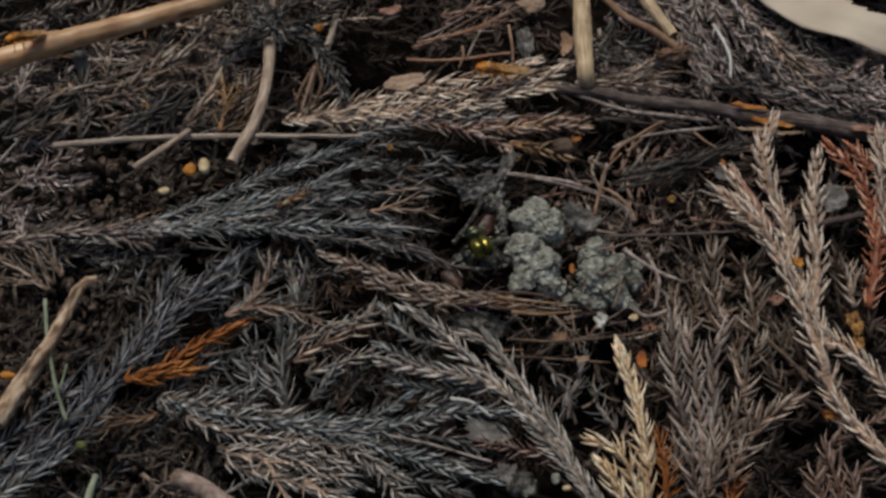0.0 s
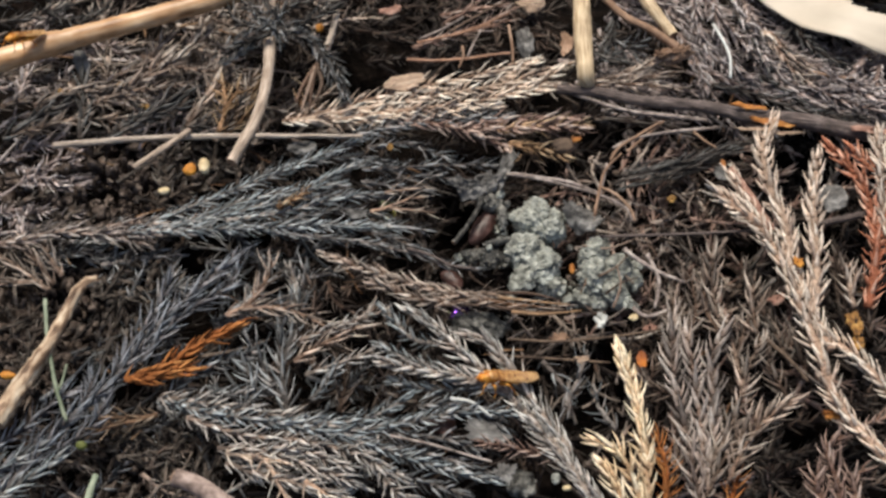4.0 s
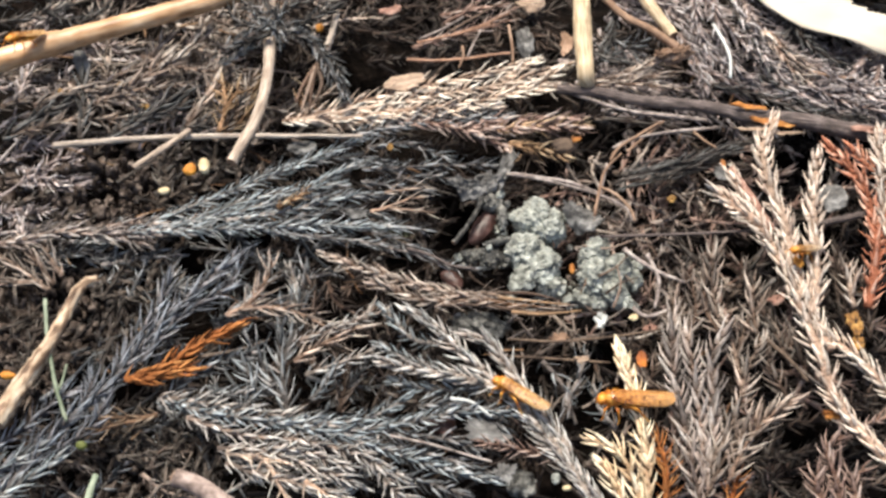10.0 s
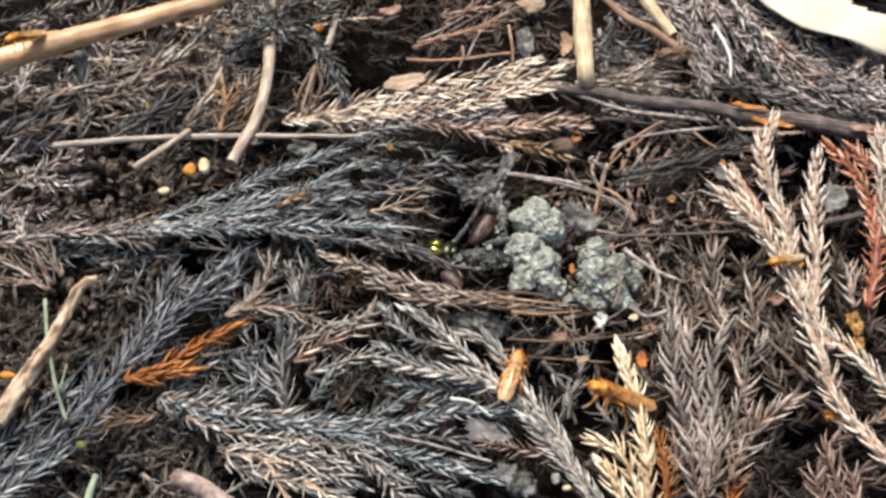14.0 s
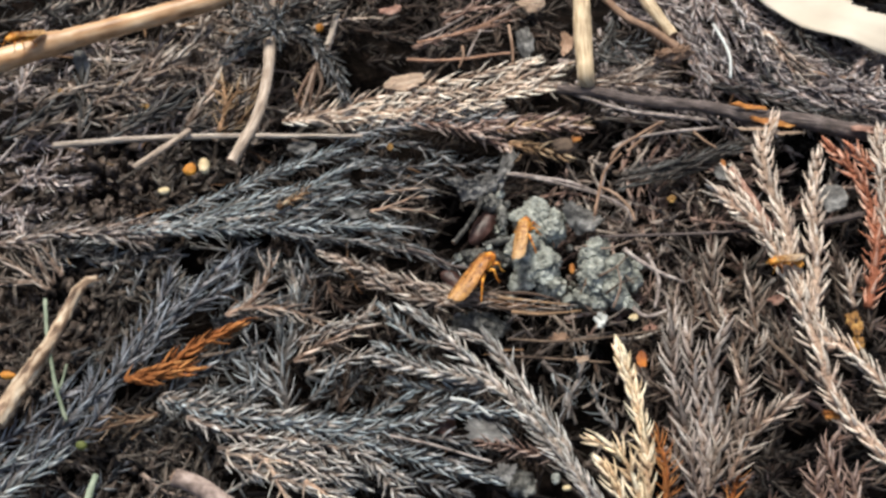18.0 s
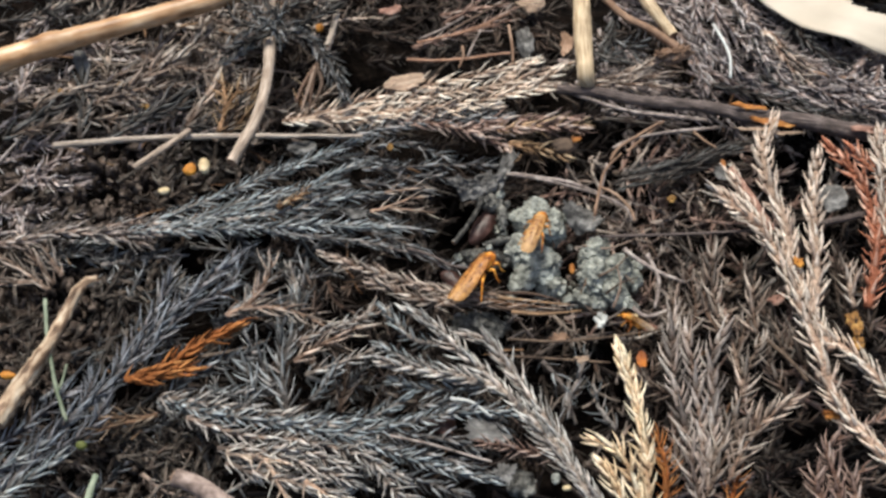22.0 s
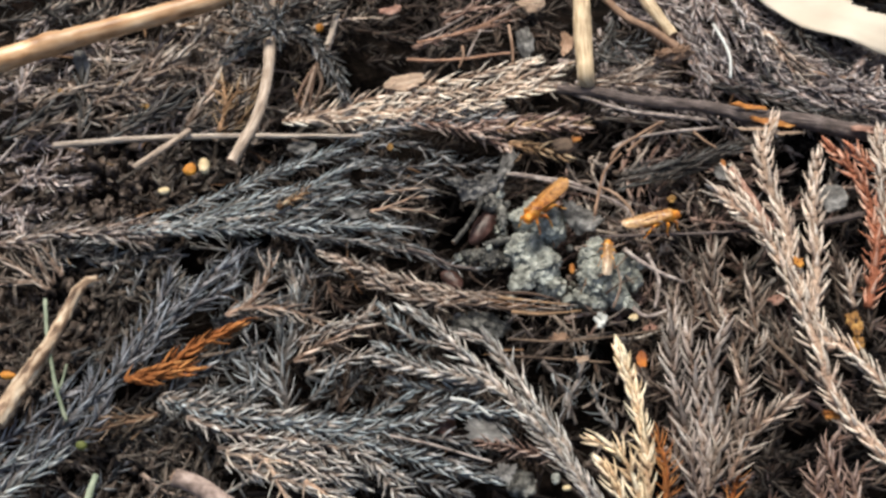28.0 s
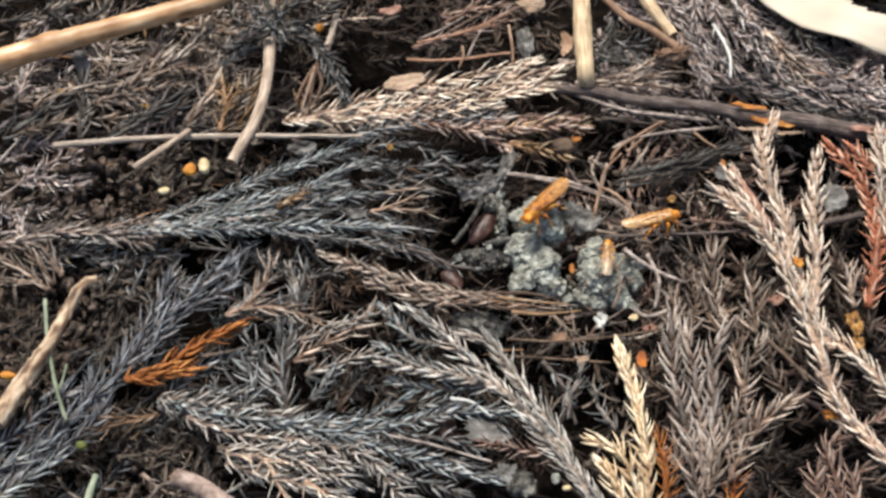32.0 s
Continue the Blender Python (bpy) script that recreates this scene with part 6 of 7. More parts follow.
blob("dung_crumb", "small loose crumb of old dung", "dung", (10.9, -6.3, -5.0), (0.98, 0.63, 0.63), level=4, crumb=0.55, scale=1.1, turn=160, category='dung')
blob("dung_crumb", "small loose crumb of old dung", "dung", (19.9, -6.1, -5.5), (0.89, 0.71, 0.71), level=4, crumb=0.55, scale=1.1, turn=200, category='dung')
blob("dung_crumb", "small loose crumb of old dung", "dung_dark", (21.9, -4.8, -4.5), (0.71, 0.71, 0.63), level=4, crumb=0.55, scale=1.1, turn=240, category='dung')
blob("dung_crumb", "small loose crumb of old dung", "dung", (31.5, 0.1, -5.5), (0.80, 0.98, 0.71), level=4, crumb=0.55, scale=1.1, turn=280, category='dung')
blob("dung_crumb", "small loose crumb of old dung", "dung", (9.2, 11.4, -2.0), (0.71, 0.80, 0.63), level=4, crumb=0.55, scale=1.1, turn=320, category='dung')
blob("dung_crumb", "small loose crumb of old dung", "dung_dark", (10.3, 9.5, -2.0), (0.63, 0.54, 0.54), level=4, crumb=0.55, scale=1.1, turn=360, category='dung')
blob("dung_crumb", "small loose crumb of old dung", "dung", (7.4, 2.0, -2.6), (0.71, 0.45, 0.45), level=4, crumb=0.55, scale=1.1, turn=440, category='dung')
blob("dung_crumb", "small loose crumb of old dung", "dung_dark", (30.2, -6.8, -6.0), (1.07, 0.71, 0.71), level=4, crumb=0.55, scale=1.1, turn=480, category='dung')
blob("dung_crumb", "small loose crumb of old dung", "dung", (14.0, -7.9, -5.0), (0.80, 0.54, 0.54), level=4, crumb=0.55, scale=1.1, turn=520, category='dung')
blob("dung_crumb", "small loose crumb of old dung", "dung", (2.8, 0.8, -4.0), (0.80, 0.63, 0.63), level=4, crumb=0.55, scale=1.1, turn=560, category='dung')
blob("dung_lump", "flat dark crust of dung", "dung_dark", (6.7, 1.1, -5.0), (3.39, 1.61, 1.61), level=6, crumb=0.4, scale=0.5, category='dung')
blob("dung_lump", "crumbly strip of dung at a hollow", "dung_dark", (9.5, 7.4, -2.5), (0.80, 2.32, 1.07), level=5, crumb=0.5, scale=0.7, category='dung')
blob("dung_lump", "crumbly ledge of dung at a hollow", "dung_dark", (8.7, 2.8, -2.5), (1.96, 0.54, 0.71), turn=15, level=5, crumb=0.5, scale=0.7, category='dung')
blob("dung_lump", "dark crumbs of dung above a hollow", "dung_dark", (7.7, 10.0, -2.5), (1.79, 1.43, 1.25), level=5, crumb=0.5, scale=0.6, category='dung')
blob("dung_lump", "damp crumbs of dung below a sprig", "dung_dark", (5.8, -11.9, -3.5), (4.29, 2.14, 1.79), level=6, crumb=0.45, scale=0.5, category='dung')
blob("dung_lump", "dark crumbs of dung beside a sprig", "dung_dark", (11.8, -37.6, -5.0), (1.96, 2.14, 1.25), level=5, crumb=0.45, scale=0.5, category='dung')
blob("grub", "dull ochre grub in a gap of the dung", "ochre", (20.7, -0.8, -5.0), (0.45, 0.98, 0.45), level=3, crumb=0.1, category='grub')
# both pupae: pit shade is put into the brown of the skin
blob("pupa", "smooth reddish brown pupa in a hollow", "pupa", (6.7, 6.7, -4.2), (1.6, 4.1, 1.3), level=5, crumb=0.12, turn=-32, category='pupa')
blob("pupa", "smooth reddish brown pupa in a hollow", "pupa", (1.5, -1.7, -7.0), (1.3, 2.1, 1.0), level=5, crumb=0.12, turn=50, category='pupa')


clods("dung_crumbs", "grey dung crumbs along a hollow", "dung", 9.5, 6.5, 0.9, 3.2, -4, -1.6, 46, 0.2, 0.6, seed=71, category="dung")
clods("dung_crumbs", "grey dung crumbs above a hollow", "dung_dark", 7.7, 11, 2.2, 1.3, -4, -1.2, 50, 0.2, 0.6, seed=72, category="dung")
clods("dung_crumbs", "dark dung crumbs on a ledge", "dung_dark", 6.4, 0.4, 4.2, 1.8, -5, -2.6, 90, 0.2, 0.6, seed=73, category="dung")
clods("dung_crumbs", "dung crumbs between two lumps", "dung_dull", 20.4, -4.8, 5.5, 2.2, -7.5, -4.5, 70, 0.25, 0.7, seed=74, category="dung")
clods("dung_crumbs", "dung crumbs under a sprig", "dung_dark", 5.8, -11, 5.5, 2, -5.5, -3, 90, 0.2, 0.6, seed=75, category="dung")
clods("soil_clods", "dark brown crumbly soil between sprigs", "clod", -58.2, 17, 18, 8.5, -10, -5, 560, 0.3, 1.3, seed=76, category="soil")
clods("soil_clods", "dark brown crumbly soil between sprigs", "clod", -61.1, -7.4, 13, 9, -11, -6.5, 380, 0.3, 1.2, seed=77, category="soil")
clods("soil_clods", "dark brown crumbly soil between sprigs", "clod", -44.5, -32.9, 12, 7, -12, -8.5, 360, 0.3, 1, seed=78, category="soil")
clods("soil_clods", "dark brown crumbly soil between sprigs", "clod", -67, -15.9, 8, 9, -10, -5.5, 320, 0.3, 1.0, seed=79, category="soil")
fibre("root", "pale grey bent rootlet beside dung", "dry_stem", [(28.7, 0.4, -0.6), (31, -1.8, -0.6), (34.1, -3.9, -0.6), (37.8, -5.7, -0.6)], 0.36, 0.24, "root")
fibre("root", "pale grey bent rootlet beside dung", "dry_stem", [(32.3, -0.6, -0.6), (33.8, -5.5, -0.6), (32.8, -10.2, -0.6)], 0.36, 0.24, "root")
fibre("root", "pale grey bent rootlet beside dung", "dry_stem", [(29.4, -10.2, -0.6), (31.5, -11.7, -0.6), (35.1, -10.5, -0.6)], 0.36, 0.24, "root")
blob("crumb", "dark red-brown crumb in a gap", "pupa", (-0.2, -29.3, -3), (2.2, 1.6, 1.2), level=4, crumb=0.5, scale=0.5, category="crumb")


# ---- insects ----
def veined_wing(name, tones, tip, alpha):
    m, nodes, links, b = shader(name, 0.35)
    n = grain(nodes, links, 1500, 6)
    r = ramp(nodes, [(p, c) for p, c in zip((0.4, 0.5, 0.62), tones)])
    links.new(n.outputs[0], r.inputs[0])
    along_wing = nodes.new("ShaderNodeAttribute")
    along_wing.attribute_name = "along"
    fade = nodes.new("ShaderNodeMixRGB")
    fade.inputs[2].default_value = (*tip, 1)
    links.new(along_wing.outputs["Fac"], fade.inputs[0])
    links.new(r.outputs[0], fade.inputs[1])
    links.new(fade.outputs[0], b.inputs["Base Color"])
    b.inputs["Alpha"].default_value = alpha
    b.inputs["Coat Weight"].default_value, b.inputs["Coat Roughness"].default_value = 0.7, 0.16
    bump(nodes, links, b, n.outputs[0], 0.0002)
    return m


M["fly"] = stained("orange_fly_skin", [(0.36, (0.3, 0.075, 0.006)), (0.5, (0.62, 0.22, 0.018)), (0.66, (0.8, 0.42, 0.08))], 900, 0.42, 0.0002)
M["wing"] = veined_wing("amber_wing", [(0.24, 0.08, 0.016), (0.5, 0.235, 0.06), (0.66, 0.38, 0.14)], (0.64, 0.43, 0.22), 0.76)
M["wing_deep"] = veined_wing("deep_amber_wing", [(0.2, 0.052, 0.006), (0.46, 0.165, 0.022), (0.62, 0.29, 0.065)], (0.6, 0.35, 0.13), 0.72)
M["wing_grey"] = veined_wing("greyish_wing", [(0.3, 0.13, 0.03), (0.52, 0.27, 0.08), (0.66, 0.42, 0.19)], (0.62, 0.58, 0.5), 0.66)
M["vein"] = stained("brown_vein", [(0.3, (0.2, 0.08, 0.02)), (0.7, (0.36, 0.17, 0.05))], 500, 0.5)
M["spot"] = stained("dark_wing_spot", [(0.3, (0.14, 0.05, 0.015)), (0.7, (0.26, 0.11, 0.03))], 500, 0.5)
M["eye"] = stained("fly_eye", [(0.3, (0.28, 0.08, 0.01)), (0.7, (0.5, 0.2, 0.03))], 900, 0.25)
M["shell"] = stained("green_gold_shell", [(0.36, (0.03, 0.034, 0.01)), (0.52, (0.32, 0.27, 0.055)), (0.7, (0.8, 0.62, 0.2))], 260, 0.14, 0.0003, None, "Object", 6, 0.95)
M["violet"] = stained("violet_shell", [(0.3, (0.08, 0.02, 0.16)), (0.5, (0.2, 0.08, 0.5)), (0.75, (0.5, 0.16, 0.5))], 300, 0.2, 0.0003, None, "Object", 6, 0.95)
M["shell_dark"] = stained("dark_metal_shell", [(0.3, (0.02, 0.03, 0.02)), (0.7, (0.16, 0.17, 0.1))], 220, 0.3, 0.0003, None, "Object", 6, 0.8)


def body(name, parent, tone, centre, size, scale, pitch=0, label="", level=3, taper=0.0):
    bm = bmesh.new()
    bmesh.ops.create_icosphere(bm, subdivisions=level, radius=1)
    for v in bm.verts:
        k = 1 - taper * v.co.x
        v.co = Vector((v.co.x * size[0], v.co.y * size[1] * k, v.co.z * size[2] * k))
    bm.transform(Matrix.Translation(Vector(centre) * MM * scale) @ Euler((0, radians(pitch), 0)).to_matrix().to_4x4() @ Matrix.Scale(MM * scale, 4))
    me = bpy.data.meshes.new(name)
    bm.to_mesh(me)
    bm.free()
    me.materials.append(M[tone])
    me.shade_smooth()
    return part(name, me, parent, label)


wings_of = {}


def wing(parent, side, scale, spread, tone="wing"):
    """A long tongue-shaped wing with a round tip, folded flat over the back, with its veins."""
    n, k = 26, 8
    v = []
    for i in range(n + 1):
        s = math.sin(i / n * math.pi / 2)
        x = 3.5 - 8.7 * s
        half = float(np.interp(s, [0, 0.08, 0.25, 0.55, 0.8, 0.9, 0.96, 0.99, 1], [0.42, 0.58, 0.78, 0.95, 0.92, 0.76, 0.5, 0.28, 0.05]))
        mid = side * (0.42 - 0.22 * s + spread * s)
        for j in range(k + 1):
            q = 2 * j / k - 1
            y = mid + side * q * half
            z = 1.55 - 0.75 * s - 0.42 * (abs(y) / 1.1) ** 2 + 0.04 * math.sin(9 * s + 4 * q)
            v.append((x, y, z + (0.07 if side > 0 else 0)))
    f = [(i * (k + 1) + j, i * (k + 1) + j + 1, (i + 1) * (k + 1) + j + 1, (i + 1) * (k + 1) + j) for i in range(n) for j in range(k)]
    m = len(v)
    v += [(x, y, z - 0.04) for x, y, z in v]
    f += [tuple(m + i for i in reversed(q)) for q in f]
    rim = [i * (k + 1) for i in range(n + 1)] + [n * (k + 1) + j for j in range(1, k + 1)] + [i * (k + 1) + k for i in range(n - 1, -1, -1)] + list(range(k - 1, 0, -1))
    f += [(rim[i], rim[(i + 1) % len(rim)], m + rim[(i + 1) % len(rim)], m + rim[i]) for i in range(len(rim))]
    reach = [(0.85 * max(0, (3.5 - x) / 8.7 - 0.2)) for x, y, z in v]
    w = part("wing", along(mesh_of("wing", np.array(v) * MM * scale, f, M[tone]), reach), parent, {"wing": "pale amber folded wing", "wing_deep": "deep amber folded wing"}.get(tone, "pale greyish folded wing"))
    for j in (1, 3, 5, 7):
        line = np.array([v[i * (k + 1) + j] for i in range(1, n - 1)]) + (0, 0, 0.015)
        tv, tf = tube(line, 0.022, 5)
        part("vein", mesh_of("vein", tv * MM * scale, tf, M["vein"]), w)
    for row, q in ((9, 4), (14, 6)):
        c = np.array(v[row * (k + 1) + q]) + (0, 0, 0.02)
        tv, tf = tube([c - (0.15, 0, 0), c - (0.08, 0, 0), c + (0.08, 0, 0), c + (0.15, 0, 0)], [0.02, 0.16, 0.16, 0.02], 8)
        part("wing_spot", mesh_of("wing_spot", tv * MM * scale, tf, M["spot"]), w, "small dark wing spot")
    hinge = Vector((3.1, side * 0.45, 1.35)) * MM * scale
    wings_of.setdefault(parent.name, []).append((w, side, hinge))


def fur(parent, centre, size, count, length, scale):
    """Golden bristles that stand off a body, swept towards the tail."""
    g = np.random.default_rng(count)
    d = g.normal(size=(count, 3))
    d[:, 2] = np.abs(d[:, 2]) * 0.9 - 0.25
    d /= np.linalg.norm(d, axis=1)[:, None]
    v, f = [], []
    for k in d:
        root = np.array(centre) + k * size * 0.97
        tip = root + (k + (-0.5, 0, 0)) * length * g.uniform(0.5, 1.1)
        s = np.cross(k, (0.3, 0.5, 0.8))
        s *= 0.045 / (np.linalg.norm(s) + 1e-9)
        q = np.cross(k, s)
        n = len(v)
        v += [root + s, root - s * 0.5 + q, root - s * 0.5 - q, tip]
        f += [(n, n + 1, n + 3), (n + 1, n + 2, n + 3), (n + 2, n, n + 3)]
    part("bristles", mesh_of("bristles", np.array(v) * MM * scale, f, M["fly"]), parent, "golden bristles")


def leg(parent, hip, knee, foot, toe, scale, tone="fly", thick=1.0):
    v, f = tube(spline([hip, knee, foot, toe], 0.25), np.interp(np.linspace(0, 1, len(spline([hip, knee, foot, toe], 0.25))), [0, 0.35, 0.5, 1], [0.24 * thick, 0.22 * thick, 0.13 * thick, 0.08 * thick]), 6)
    part("leg", mesh_of("leg", v * MM * scale, f, M[tone]), parent)


def fly(label, scale=1.0, spread=0.1, wings="wing"):
    """An orange fly, about a centimetre from the head to the wing tips, head towards +x, standing at z = -1.8."""
    top = holder("orange_fly", (0, 0, 0), label, "fly", "orange flies")
    thorax = body("thorax", top, "fly", (2.9, 0, 0.5), (1.6, 1.0, 0.95), scale, 4)
    abdomen = body("abdomen", top, "fly", (-0.7, 0, 0.05), (2.4, 0.95, 0.85), scale, -6, taper=-0.15)
    head = body("head", top, "fly", (4.35, 0, 0.35), (0.68, 0.82, 0.76), scale)
    fur(thorax, (2.9, 0, 0.5), (1.6, 1.0, 0.95), 220, 0.6, scale)
    fur(abdomen, (-0.7, 0, 0.05), (2.4, 0.95, 0.85), 200, 0.5, scale)
    fur(head, (4.35, 0, 0.35), (0.62, 0.8, 0.74), 60, 0.38, scale)
    for s in (-1, 1):
        body("eye", head, "eye", (4.42, s * 0.55, 0.42), (0.38, 0.32, 0.44), scale, label="rusty compound eye")
        v, f = tube(spline([(4.9, s * 0.2, 0.4), (5.08, s * 0.28, 0.25), (5.14, s * 0.34, 0.05)], 0.15), 0.08, 5)
        part("antenna", mesh_of("antenna", v * MM * scale, f, M["fly"]), head)
        wing(top, s, scale, spread, wings)
        leg(top, (3.4, s * 0.7, -0.2), (4.1, s * 1.3, -0.1), (4.2, s * 1.6, -1.3), (4.5, s * 1.8, -1.8), scale)
        leg(top, (2.5, s * 0.8, -0.3), (2.5, s * 1.7, 0.1), (2.2, s * 2.2, -1.2), (2.4, s * 2.5, -1.8), scale)
        leg(top, (1.6, s * 0.7, -0.3), (0.0, s * 1.5, 0.1), (-1.2, s * 1.9, -1.1), (-1.9, s * 2.1, -1.8), scale)
    return top


def beetle(label, scale=1.0, tone="shell"):
    top = holder("dung_beetle", (0, 0, 0), label, "beetle")
    for s in (-1, 1):
        e = body("wing_case", top, tone, (-0.8, s * 0.7, 0.3), (2.1, 1.2, 1.2), scale, 4, "ribbed metallic wing case")
        for k in (0.4, 0.8, 1.25):
            line = [( -0.8 + 2.0 * math.cos(a), s * k, 0.3 + 1.21 * math.sin(a) * math.sqrt(max(0.1, 1 - ((k - 0.7) / 1.2) ** 2)) + 0.02) for a in np.linspace(0.45, 2.7, 12)]
            v, f = tube(line, 0.05, 5)
            part("rib", mesh_of("rib", v * MM * scale, f, M["shell_dark"]), e)
        leg(top, (1.6, s * 0.9, -0.2), (2.4, s * 2.0, 0.1), (3.0, s * 2.3, -0.7), (3.4, s * 2.6, -1.1), scale, "shell_dark", 1.1)
        leg(top, (0.2, s * 1.2, -0.3), (0.1, s * 2.4, 0.1), (-0.3, s * 2.9, -0.7), (-0.5, s * 3.3, -1.1), scale, "shell_dark", 1.1)
        leg(top, (-1.2, s * 1.1, -0.3), (-2.0, s * 2.1, 0.1), (-2.7, s * 2.6, -0.7), (-3.2, s * 2.9, -1.1), scale, "shell_dark", 1.1)
    body("pronotum", top, tone if tone == "violet" else "shell_dark", (1.75, 0, 0.25), (0.95, 1.6, 0.95), scale, label="glossy metallic neck shield")
    body("head", top, "shell_dark", (2.75, 0, 0.05), (0.65, 0.95, 0.5), scale)
    return top


# ---- what moves ----
def at(x, y, z, rx, ry, rz):
    return pose(x * MM, y * MM, z * MM, rx, ry, rz)


fly_a = fly("orange fly with spotted amber wings on a sprig", 0.93)
fly_b = fly("large orange fly with long amber wings", 1.14, 0.22, "wing_deep")
fly_c = fly("small orange fly with pale wings", 0.62, wings="wing_grey")
fly_d = fly("orange fly sitting on a tan stick", 0.8)
scarab = beetle("shiny green-gold beetle in a dark hollow", 0.98)
scarab_blue = beetle("small violet-blue shiny beetle in a hollow", 0.82, "violet")


def beat(insect, rows):
    """Opens and folds the wings: seconds and the angle by which each swings out."""
    for w, side, hinge in wings_of[insect.name]:
        walk(w, [(t, Matrix.Translation(hinge) @ pose(0, 0, 0, side * a * 0.3, 0, -side * a) @ Matrix.Translation(-hinge)) for t, a in rows])


